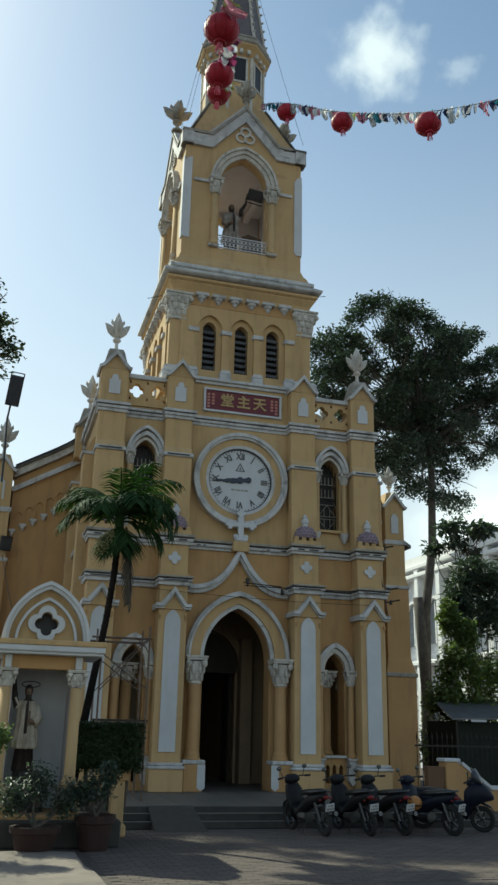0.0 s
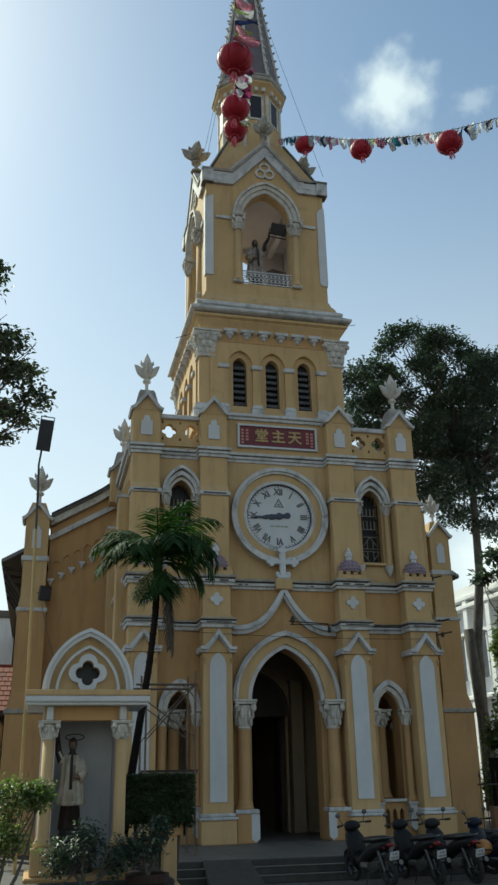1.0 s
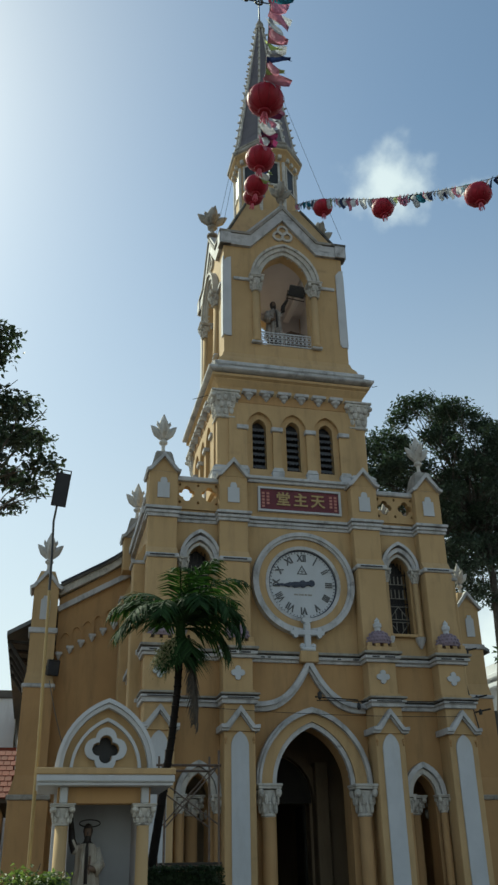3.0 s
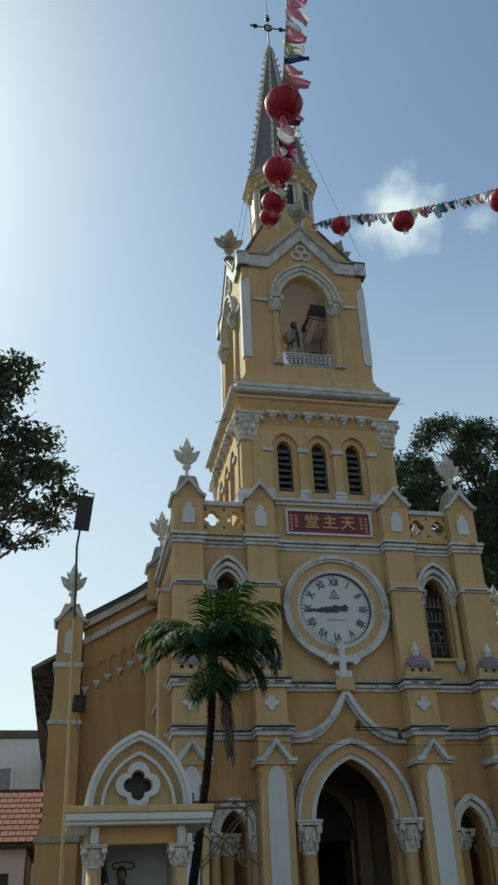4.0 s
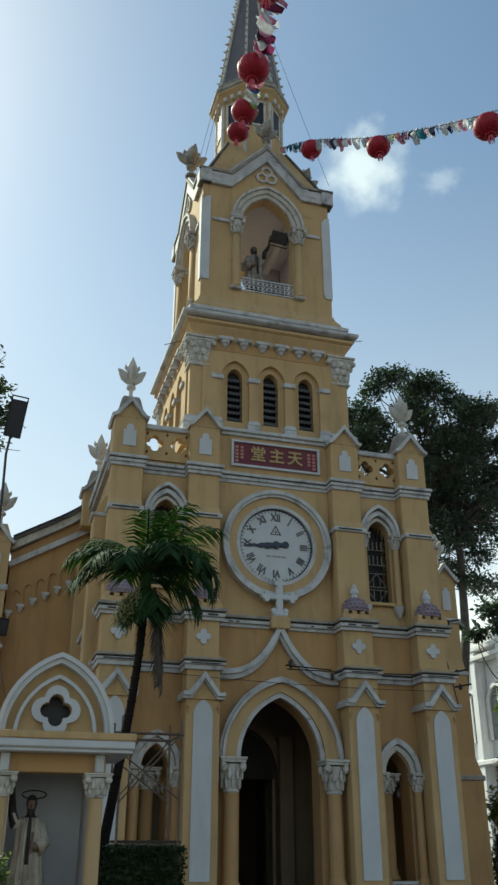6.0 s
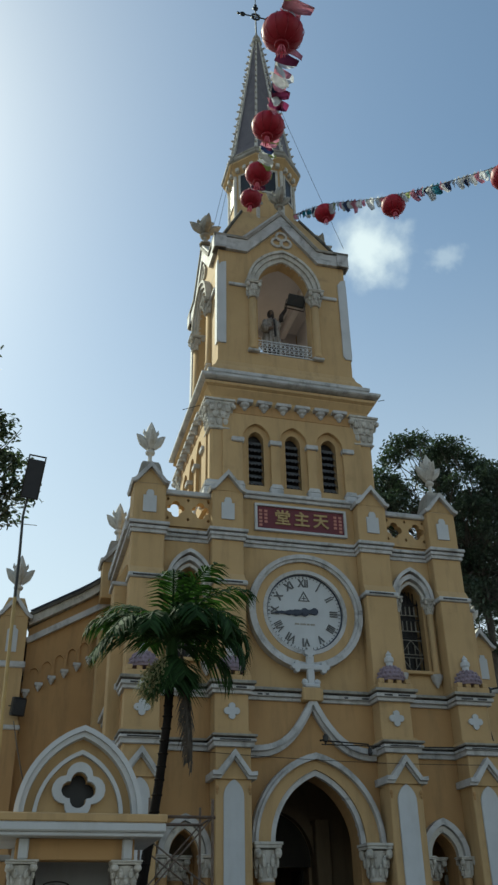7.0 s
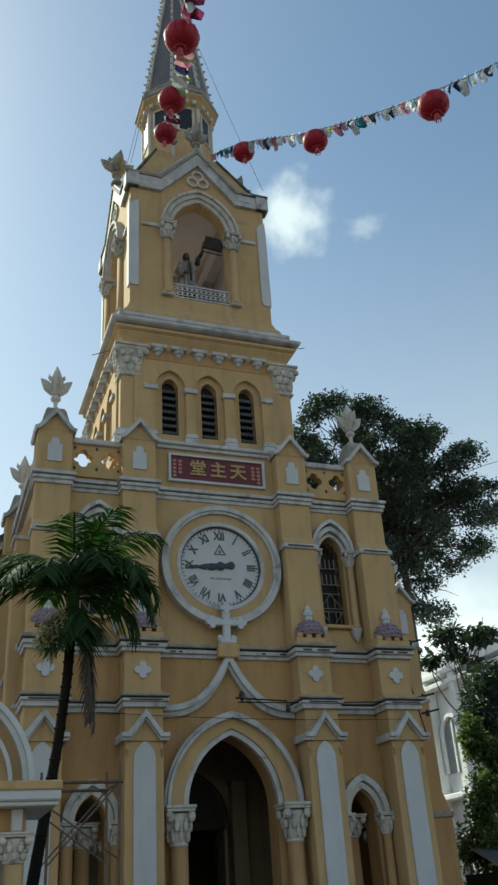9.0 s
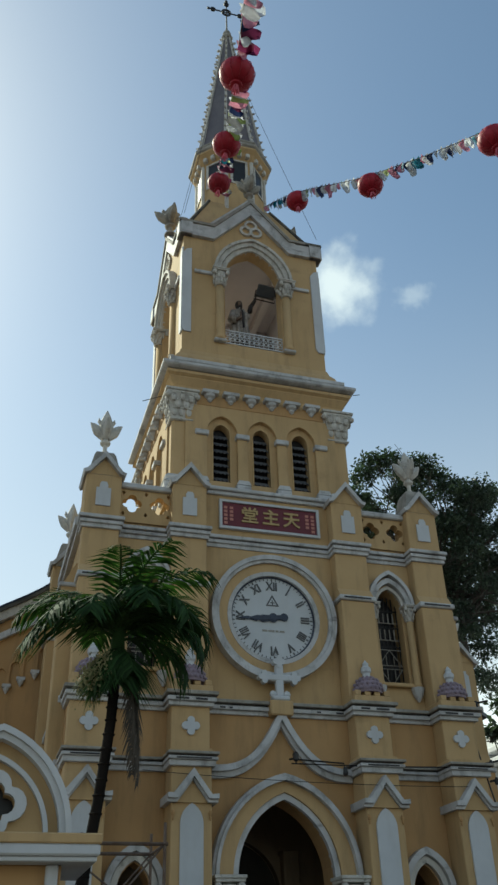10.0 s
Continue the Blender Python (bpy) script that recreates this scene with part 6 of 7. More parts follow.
# clipped hedge block
rnd = random.Random(41)
hedge = thing("hedge", pose(2.04, 14.95, 0.36), "square clipped dark green hedge", "hedge")
for x, y in ((-0.3, 0), (0.1, 0.1), (0.35, -0.05)):
    part("stem", tube(B(), [(x, y, 0), (x + 0.03, y, 0.4), (x, y, 0.7)], 0.03, 6), BARK, hedge)
part("core", box(B(), -0.52, 0.52, -0.3, 0.3, 0.64, 1.28, 0.06), HEDGE, hedge)
pts = []
for i in range(9000):
    x, y, z = rnd.uniform(-0.57, 0.57), rnd.uniform(-0.35, 0.35), rnd.uniform(0.58, 1.33)
    k = rnd.randrange(5)
    if k < 2:
        y = -0.35 + abs(rnd.gauss(0, 0.02))
    elif k == 2:
        z = 1.33 - abs(rnd.gauss(0, 0.02))
    elif k == 3:
        x = rnd.choice((-1, 1)) * (0.57 - abs(rnd.gauss(0, 0.02)))
    pts.append((x, y, z))
leaves("foliage", pts, 0.045, HEDGE, hedge, rnd, 0.6, 0.0)

# ---- palm ----
palm = thing("palm_tree", pose(1.55, 15.35, 0.36), "slender palm with drooping green fronds and dry hanging leaves", "palm tree")
PB = Vector((1.55, 15.35, 0.36))


def pl(x, y, z):
    return Vector((x, y, z)) - PB


tp = [pl(1.55, 15.35, 0.2), pl(1.66, 15.3, 1.4), pl(1.8, 15.26, 2.4), pl(1.94, 15.22, 3.4), pl(2.02, 15.2, 4.2), pl(2.05, 15.2, 4.9)]
bm = B()
tube(bm, tp, [0.09, 0.07, 0.062, 0.057, 0.055, 0.06], 12)
part("trunk", bm, PALMBARK, palm, smooth=True)
for i in range(26):
    t = i / 26 * (len(tp) - 1)
    k = int(t)
    p = tp[k].lerp(tp[k + 1], t - k)
    part("leaf_scar", lathe(B(), [(0.062, p.z - 0.012), (0.07, p.z), (0.062, p.z + 0.012)], p.x, p.y, 10), PALMBARK, palm)
bm = B()
lathe(bm, [(0.07, 4.45), (0.085, 4.6), (0.07, 5.0), (0.03, 5.4)], tp[-1].x, tp[-1].y, 10)
part("crownshaft", bm, PALMLEAF, palm, "green crownshaft")


def frond(az, rise, length, fall, rnd, dead=False, base=None):
    """An arched frond: a rib with two rows of narrow drooping leaflets."""
    base = base or (tp[-1] + Vector((0, 0, 0.22)))
    out = Vector((math.cos(az), math.sin(az), 0))
    sidev = Vector((-math.sin(az), math.cos(az), 0))
    n = 46
    pts = []
    p, ang = base.copy(), rise
    for i in range(n + 1):
        pts.append(p.copy())
        p = p + (out * math.cos(ang) + Vector((0, 0, math.sin(ang)))) * (length / n)
        ang -= fall / n * (0.5 + 1.0 * i / n)
    bm = B()
    tube(bm, pts[::3] + [pts[-1]], [0.018 * (1 - 0.8 * i / (len(pts[::3]))) + 0.003 for i in range(len(pts[::3]) + 1)], 5)
    for i in range(6, n + 1):
        t = i / n
        d = (pts[i] - pts[i - 1]).normalized()
        up = sidev.cross(d)
        ll = (0.2 + 0.5 * math.sin(math.pi * min(1, t * 0.85 + 0.12))) * (0.8 if not dead else 0.3)
        for s in (-1, 1):
            for half_ in (0.25,):
                q = pts[i - 1].lerp(pts[i], half_)
                dirv = (d * rnd.uniform(0.55, 0.8) + sidev * s * rnd.uniform(0.7, 1.0) + up * rnd.uniform(-0.05, 0.4)).normalized()
                l_ = ll * rnd.uniform(0.8, 1.1)
                w = 0.0165 if not dead else 0.012
                a = q
                b = q + dirv * l_ * 0.5 - Vector((0, 0, l_ * 0.06))
                c = q + dirv * l_ * 0.92 - Vector((0, 0, l_ * (0.34 if not dead else 0.8)))
                wv = d.cross(dirv).cross(dirv).normalized() * w
                v = [bm.verts.new(x) for x in (a + wv * 0.5, b + wv, c, b - wv, a - wv * 0.5)]
                bm.faces.new((v[0], v[1], v[3], v[4]))
                bm.faces.new((v[1], v[2], v[3]))
    return part("frond" if not dead else "dry_frond", bm, PALMDEAD if dead else PALMLEAF, palm, "dry brown hanging frond" if dead else "")


rnd = random.Random(7)
FRONDS = ((176, 56, 1.4, 118), (196, 28, 1.32, 104), (212, 50, 1.25, 128), (152, 68, 1.3, 115), (-4, 60, 1.5, 165), (-22, 36, 1.3, 136), (12, 70, 1.46, 150), (-44, 66, 1.3, 160), (-80, 68, 1.25, 150), (-118, 58, 1.2, 148), (40, 62, 1.35, 148), (100, 68, 1.25, 130), (60, 76, 1.42, 82), (-30, 72, 1.5, 106), (24, 70, 1.52, 110), (-100, 76, 1.36, 96), (150, 72, 1.36, 105), (-60, 80, 1.42, 84), (-8, 10, 1.05, 100))
LOW_FRONDS = ((-65, -30, 0.5, 45), (-150, -35, 0.55, 45), (-100, -55, 0.5, 25), (175, -45, 0.5, 35))
for az, rise, length, fall in LOW_FRONDS:
    frond(radians(az), radians(rise), length, radians(fall), rnd, False, tp[-1] + Vector((0, 0, 0.16)))
for az, rise, length, fall in FRONDS:
    frond(radians(az), radians(rise), length, radians(fall), rnd)
for az, length in ((-30, 1.5), (0, 1.35), (-60, 1.4), (20, 1.2)):
    frond(radians(az), radians(-78), length, radians(14), rnd, True, tp[-1] + Vector((0.12, -0.06, 0.12)))
for k in range(9):
    a = radians(-235 + 15 * k)
    bm = B()
    root = tp[-1] + Vector((0, 0, 0.08))
    e = tp[-1] + Vector((0.36 * math.cos(a), 0.36 * math.sin(a), -0.3 + 0.05 * (k % 3)))
    path = limb(bm, root, e, 0.016, 0.006, rnd, 0.2, 6)
    for j in range(150):
        q = path[min(6, 1 + int(6 * rnd.random() ** 0.8))] + Vector((rnd.gauss(0, 0.045), rnd.gauss(0, 0.045), rnd.gauss(-0.05, 0.06)))
        w_ = rnd.uniform(0.005, 0.009)
        box(bm, q.x - w_, q.x + w_, q.y - w_, q.y + w_, q.z - w_ * 1.3, q.z + w_ * 1.3)
    part("flower_strand", bm, PALMSEED, palm, "yellow-green palm flower strand")

# ---- street lamp, floodlight on the aisle, wires ----
lamp = thing("street_lamp", pose(-0.03, 15.0, 0), "thin pole lamp with a flat dark solar panel head", "street lamp")
bm = tube(B(), [(0.03, 0, 0), (0.02, 0, 3.2), (-0.02, 0, 5.6)], [0.027, 0.025, 0.022], 8)
part("pole", bm, PIPEYEL, lamp, "yellowed thin pole")
bm = tube(B(), [(-0.02, 0, 5.55), (-0.03, 0, 6.2), (-0.05, 0, 6.75), (-0.02, -0.03, 7.02)], [0.021, 0.019, 0.018, 0.017], 8)
part("upper_pole", bm, PLASTIC, lamp, "dark upper pole")
bm = box(B(), -0.14, 0.14, -0.025, 0.025, 0, 0.6, 0.012)
o = part("head", bm, HORN, lamp, "flat dark lamp head")
o.matrix_basis = pose(0.0, -0.05, 7.0, 24, 6, 0) @ Matrix.Diagonal((0.82, 1, 0.9, 1))
part("panel_frame", plate(B(), [(-0.145, -0.005), (0.145, -0.005), (0.145, 0.665), (-0.145, 0.665)], [[(-0.125, 0.015), (0.125, 0.015), (0.125, 0.645), (-0.125, 0.645)]], -0.032, 0.03), PLASTIC, o)
fl2 = thing("floodlight", pose(0.16, 23.5, 6.2, 12, 0, 20) @ Matrix.Scale(0.75, 4), "black floodlight on the aisle buttress", "lamp")
part("housing", box(B(), -0.2, 0.2, -0.1, 0.1, -0.26, 0.26, 0.03), PLASTIC, fl2)
part("glass", box(B(), -0.16, 0.16, -0.106, -0.099, -0.22, 0.2), HORN, fl2)
part("bracket", tube(B(), [(-0.21, 0, 0), (-0.22, 0.2, 0), (0.22, 0.2, 0), (0.21, 0, 0)], 0.015, 5), IRON, fl2)


def wire(name, a, b, sag, r, label, category="cable", material=None):
    a, b = Vector(a), Vector(b)
    pts = [a.lerp(b, i / 14) - Vector((0, 0, sag * 4 * (i / 14) * (1 - i / 14))) for i in range(15)]
    return solid(name, tube(B(), pts, r, 5), material or IRON, label, category)


wire("guy_wire", (5.74, 22.9, 29.2), (7.6, 21.05, 18.7), 0.1, 0.006, "thin guy wire from the spire to the belfry corner")
wire("guy_wire", (5.74, 22.9, 29.2), (3.98, 21.05, 18.7), 0.1, 0.006, "thin guy wire from the spire to the belfry corner")
wire("guy_wire", (5.74, 22.9, 29.2), (3.98, 24.6, 18.7), 0.1, 0.006, "thin guy wire from the spire to the belfry corner")
wire("facade_cable", (5.75, 19.95, 4.93), (9.4, 19.78, 4.96), 0.02, 0.012, "black cable along the cornice")
wire("facade_cable", (3.2, 19.75, 4.7), (9.1, 19.75, 4.62), 0.06, 0.006, "thin cable across the front")
wire("facade_cable", (0.1, 23.5, 5.9), (1.2, 23.9, 3.4), 0.5, 0.012, "slack grey cable on the aisle wall", material=CONCRETE)
wire("lightning_rod", (3.58, 21.2, 12.95), (3.2, 21.45, 12.92), 0.0, 0.009, "thin rod at the tower cornice", "rod")
wire("lightning_rod", (8.0, 20.7, 13.4), (8.14, 20.64, 13.41), 0.0, 0.009, "thin rod at the tower cornice", "rod")
arm = thing("bracket_lamp", pose(5.78, 20.1, 4.93), "dark iron bracket with a small lamp over the portal", "lamp")
bm = tube(B(), [(0, 0, 0.1), (0, -0.28, 0.06), (0, -0.3, -0.04)], 0.02, 6)
tube(bm, [(0, -0.28, 0.04), (0.85, -0.3, 0.0), (0.87, -0.3, -0.14)], 0.014, 6)
part("arm", bm, IRON, arm)
bm = lathe(B(), [(0.02, 0.0), (0.05, 0.03), (0.055, 0.12), (0.02, 0.16)], 0, -0.3, 10)
part("lamp_head", bm, PLASTIC, arm)
bm = lathe(B(), [(0.03, -0.2), (0.045, -0.16), (0.03, -0.06)], 0.87, -0.3, 10)
part("lamp_head", bm, PLASTIC, arm)
for x, y, z in ((9.42, 19.75, 5.02), (9.45, 19.72, 4.72), (9.4, 19.9, 6.1)):
    ins = thing("cable_holder", pose(x, y, z), "small dark iron cable holder on the front", "cable holder", "cable holders on the front")
    bm = tube(B(), [(-0.1, 0.06, 0), (0.02, -0.02, 0.02), (0.22, -0.06, 0.06)], 0.02, 6)
    part("arm", bm, IRON, ins)
    bm = lathe(B(), [(0.035, -0.06), (0.045, 0.0), (0.02, 0.06)], 0.0, 0, 8)
    part("insulator", bm, PLASTIC, ins)
wire("facade_cable", (9.3, 20.2, 6.1), (9.42, 19.8, 4.3), 0.0, 0.014, "black cable hanging at the corner")

# ---- scaffold before the side opening ----
sc = thing("scaffold", pose(2.1, 17.3, 0), "light rusty tubular scaffold", "scaffold")
for x in (0.05, 0.98):
    for y in (0, 0.9):
        part("upright", tube(B(), [(x, y, 0.332 if x > 0.4 else 0.0), (x, y, 3.55)], 0.02, 8), RUST, sc)
for y in (0, 0.9):
    for z in (1.72, 3.3):
        part("ledger", tube(B(), [(-0.15 if z > 3 else 0, y, z), (1.02, y, z)], 0.022 if z > 3 else 0.018, 8), RUST, sc)
    part("brace", tube(B(), [(0.05, y, 2.3), (0.98, y, 3.3)], 0.013, 6), RUST, sc)
    part("brace", tube(B(), [(0.05, y, 3.0), (0.98, y, 2.35)], 0.013, 6), RUST, sc)
for x in (0.05, 0.98):
    for z in (1.72, 3.3):
        part("transom", tube(B(), [(x, -0.1, z), (x, 1.0, z)], 0.018, 8), RUST, sc)
part("plank", box(B(), 0.0, 1.05, 0.1, 0.4, 1.745, 1.785, 0.004), DARKWOOD, sc)

# ---- fence, low stair wall, shed ----
fence = thing("iron_fence", pose(10.75, 21.3, 0), "dark iron fence with spear tops", "fence")
for z in (0.25, 1.35):
    part("rail", box(B(), 0, 2.4, -0.015, 0.015, z, z + 0.04), IRON, fence)
for i in range(17):
    x = 0.06 + i * 0.143
    part("bar", lathe(B(), [(0.011, 0.02), (0.011, 1.5), (0.028, 1.56), (0.0, 1.72)], x, 0, 6), IRON, fence)
wallr = thing("stair_wall", pose(10.5, 19.0, 0), "low ochre wall with a white sloping coping", "wall")
part("body", plate(B(), [(0, 0), (5, 0), (5, 0.45), (1.0, 0.45), (0.25, 1.0), (0, 1.0)], [], 0, 0.25), OCHRE, wallr)
part("coping", strip(B(), [(0.25, 1.0), (1.0, 0.46), (5.0, 0.46)], 0.07, -0.03, 0.28), PANEL, wallr)
part("post", box(B(), -0.16, 0.16, -0.05, 0.3, 0, 1.05, 0.015), OCHRE, wallr)
part("post_cap", box(B(), -0.2, 0.2, -0.09, 0.34, 1.05, 1.13, 0.02), PANEL, wallr)
part("return_wall", box(B(), -0.6, -0.17, 0.0, 0.2, 0, 0.95, 0.01), surface("brown_wall_paint", (0.16, 0.09, 0.05), (0.12, 0.07, 0.04), 0.85, 2, 0.1, 40), wallr)
shed = thing("shed", pose(13.2, 23.6, 0), "small shed with a grey sheet roof and dark green netting", "shed")
bm = B()
v = [bm.verts.new(p) for p in ((-0.25, -0.3, 2.1), (3.5, -0.3, 2.2), (3.5, 1.8, 2.75), (0.35, 1.8, 2.62), (-0.25, -0.3, 2.06), (3.5, -0.3, 2.16), (3.5, 1.8, 2.7), (0.35, 1.8, 2.57))]
for q in ((0, 1, 2, 3), (7, 6, 5, 4), (0, 4, 5, 1), (1, 5, 6, 2), (2, 6, 7, 3), (3, 7, 4, 0)):
    bm.faces.new([v[i] for i in q])
part("roof", bm, TIN, shed)
NETTING = surface("dark_netting", (0.007, 0.012, 0.009), (0.013, 0.02, 0.014), 0.9, 6, 0.5, 50)
part("body", box(B(), 0, 3.3, 0, 1.7, 0.0, 2.04), NETTING, shed, "dark green netting wall")
for x in (0.02, 1.6, 3.28):
    part("post", box(B(), x - 0.03, x + 0.03, -0.07, -0.005, 0, 2.06), IRON, shed)
part("sign", box(B(), 0.35, 0.85, -0.31, -0.302, 2.02, 2.08), PANEL, shed)

# ---- neighbouring buildings ----
nb = thing("neighbour_building", pose(22.15, 46.0, 0, 0, 0, -88) @ Matrix.Diagonal((1, 1, 0.92, 1)), "tall white building with pointed arches behind the trees", "building")
bm = box(B(), 0, 14, 0.4, 12, 0, 11.2)
part("wall", bm, NEIGHBOUR, nb)
part("roof", frustum(box(B(), -0.4, 14.4, -0.2, 12.4, 11.2, 11.45, 0.03), [(0.1, 11.45), (0.05, 11.5)], 7, 6), NEIGHBOUR, nb)
part("roof_slope", plate(B(), [(-0.3, 11.46), (14.3, 11.46), (13.0, 12.0), (1.5, 12.0)], [], 0.0, 12.2), NEIGHBOUR, nb)
for i in range(6):
    x = 0.25 + i * 2.3
    part("pier", box(B(), x, x + 0.45, -0.15, 0.4, 0, 11.2, 0.03), NEIGHBOUR, nb)
    for z0 in (1.5, 6.8):
        w = part("window", plate(B(), opening(0.72, z0 + 1.7, 0.85, z0, x + 1.38), [], 0.36, 0.398), surface("dull_window_glass", (0.18, 0.2, 0.22), (0.25, 0.27, 0.29), 0.25, 2, 0.02, 30) if i + z0 < 1.6 else bpy.data.materials["dull_window_glass"], nb)
        part("window_frame", archband(B(), 0.72, z0 + 1.7, 0.85, 0.14, 0.2, 0.399, x + 1.38, z0), NEIGHBOUR, w)
        part("mullion", box(B(), x + 1.34, x + 1.42, 0.3, 0.36, z0, z0 + 2.4), NEIGHBOUR, w)
for z in (5.6, 10.7):
    part("string_course", box(B(), 0, 14, -0.22, 0.38, z, z + 0.25, 0.04), NEIGHBOUR, nb)
hl = thing("neighbour_house", pose(-9.6, 29.0, 0), "low house with a red tiled roof", "house")
part("wall", box(B(), 0, 8.6, 0, 6, 0, 3.6), CREAM, hl)
part("door", box(B(), 7.4, 8.2, -0.02, 0.02, 0.0, 2.9), DARKWOOD, hl)
part("roof", plate(B(), [(-0.3, 3.5), (8.9, 3.5), (8.9, 3.6), (-0.3, 3.6)], [], -0.4, 6.3), DARKWOOD, hl)
tile = part("roof_tile", box(B(), 0, 0.19, 0, 0.34, 0, 0.03, 0.008), ROOFTILE, hl)
sl = math.atan2(1.7, 2.6)
k = 0
for j in range(9):
    for i in range(30):
        o = tile if k == 0 else new("roof_tile", tile.data)
        o.parent = hl
        o.matrix_basis = Matrix.Translation((9.0 - 0.2 * (i + 1) - 0.1 * (j % 2), -0.4 + 0.31 * math.cos(sl) * j, 3.6 + 0.31 * math.sin(sl) * j + 0.02)) @ Matrix.Rotation(sl - 0.05, 4, "X")
        k += 1
part("rear_roof", plate(B(), [(-0.3, 3.6), (8.9, 3.6), (8.9, 5.3), (-0.3, 5.3)], [], 2.2, 2.5), ROOFTILE, hl)
ob = thing("apartment_block", pose(-14, 38, 0), "pale grey flat-roofed block", "building")
part("wall", box(B(), 0, 13, 0, 8, 0, 8.0), NEIGHBOUR, ob)
part("parapet", box(B(), -0.1, 13.1, -0.1, 8.1, 8.0, 8.3, 0.03), CONCRETE, ob)
for i in range(5):
    w = part("window", box(B(), 1 + i * 2.4, 2.3 + i * 2.4, -0.02, 0.05, 5.4, 6.9), bpy.data.materials["dull_window_glass"], ob)
    part("window_frame", plate(B(), [(0.9 + i * 2.4, 5.3), (2.4 + i * 2.4, 5.3), (2.4 + i * 2.4, 7.0), (0.9 + i * 2.4, 7.0)], [[(1 + i * 2.4, 5.4), (2.3 + i * 2.4, 5.4), (2.3 + i * 2.4, 6.9), (1 + i * 2.4, 6.9)]], -0.06, 0.0), NEIGHBOUR, w)


# ---- lantern strings ----
def lantern(at, label, k=1.0, tip=0.0):
    t = thing("paper_lantern", pose(*at, tip, tip * 0.6, 0), label, "lantern", "red lanterns on the strings")
    n, seg = 12, 40
    prof = [(0.31 * math.sin(math.pi * i / n) ** 0.75 * k, -0.235 * math.cos(math.pi * i / n) * k) for i in range(1, n)]
    bm = B()
    rings = []
    for r, z in prof:
        rings.append([bm.verts.new(((r * (0.965 + 0.035 * abs(math.cos(5 * 2 * math.pi * i / seg)))) * math.cos(2 * math.pi * i / seg), (r * (0.965 + 0.035 * abs(math.cos(5 * 2 * math.pi * i / seg)))) * math.sin(2 * math.pi * i / seg), z)) for i in range(seg)])
    for a, b in zip(rings, rings[1:]):
        for i in range(seg):
            bm.faces.new((a[i], a[(i + 1) % seg], b[(i + 1) % seg], b[i]))
    bm.faces.new(rings[0][::-1])
    bm.faces.new(rings[-1])
    part("shell", bm, LANTERN, t, smooth=True)
    bm = B()
    for j in range(10):
        a = 2 * math.pi * (j + 0.5) / 10
        tube(bm, [(1.01 * r * math.cos(a), 1.01 * r * math.sin(a), z) for r, z in prof], 0.006, 4)
    part("ribs", bm, LANTERN, t)
    for z, zz in ((-0.27, -0.23), (0.23, 0.28)):
        part("cap_ring", lathe(B(), [(0.1 * k, z * k), (0.11 * k, (z + zz) / 2 * k), (0.1 * k, zz * k)], 0, 0, 14), LANTERN, t)
    bm = B()
    rnd = random.Random(int(at[1] * 10))
    for j in range(14):
        a = 2 * math.pi * j / 14
        tube(bm, [(0.03 * math.cos(a), 0.03 * math.sin(a), -0.26 * k), (0.06 * math.cos(a) + rnd.gauss(0, 0.01), 0.06 * math.sin(a), -0.44 * k)], 0.008, 4)
    part("tassel", bm, TASSEL, t, "pink tassel")
    return t


LEFT = [(5.3, 22.1, 21.0), (4.68, 20.21, 19.42), (3.95, 16.95, 16.72), (3.25, 13.85, 14.45), (2.6, 10.95, 12.75), (1.95, 8.0, 11.5), (1.3, 5.0, 10.7), (0.6, 2.0, 10.3), (-0.4, -3.0, 10.2), (-1.6, -9.0, 10.8)]
RIGHT = [(6.55, 22.2, 20.85), (6.79, 20.23, 19.4), (7.36, 17.37, 17.0), (7.88, 13.85, 14.4), (8.35, 10.4, 12.4), (8.8, 7.0, 11.1), (9.3, 3.0, 10.5), (10.0, -3.0, 10.6)]
for p in LEFT[1:6]:
    lantern((p[0], p[1], p[2] - 0.32), "round red cloth lantern with a pink tassel", 0.94, 6)
for p in RIGHT[1:4]:
    lantern((p[0], p[1], p[2] - 0.32), "round red cloth lantern with a pink tassel", 0.92, -4)
FLAGS = [surface("flag_" + n_, c, tuple(x * 0.8 for x in c), 0.7, 8, 0.1, 40) for n_, c in (("white", (0.75, 0.77, 0.8)), ("pink", (0.72, 0.36, 0.46)), ("pale", (0.68, 0.7, 0.72)), ("teal", (0.04, 0.26, 0.36)), ("maroon", (0.26, 0.05, 0.14)), ("navy", (0.04, 0.06, 0.15)), ("lime", (0.5, 0.58, 0.22)))]
for m_ in FLAGS:
    translucent(m_, (1.0, 1.0, 1.0), 0.4)


def flag_mesh(seed, m):
    """A small cloth pennant, blown and curled."""
    rnd = random.Random(seed)
    w, h = rnd.uniform(0.2, 0.28), rnd.uniform(0.3, 0.4)
    sway, curl = rnd.uniform(-0.06, 0.1), rnd.uniform(-0.09, 0.09)
    bm = B()
    rows = []
    for j in range(6):
        t = j / 5
        ww = w * (1 - 0.55 * t)
        rows.append([bm.verts.new((-ww / 2 + ww * i / 3 + sway * t * t, curl * t * math.sin(2.5 * i / 3 + 3 * t), -h * t)) for i in range(4)])
    for a, b in zip(rows, rows[1:]):
        for i in range(3):
            bm.faces.new((a[i], a[i + 1], b[i + 1], b[i]))
    r = bmesh.ops.solidify(bm, geom=bm.faces[:], thickness=0.003)
    me = finish(bm, True)
    me.materials.append(m)
    return me


FLAG_MESHES = [flag_mesh(i, FLAGS[i % len(FLAGS)]) for i in range(21)]


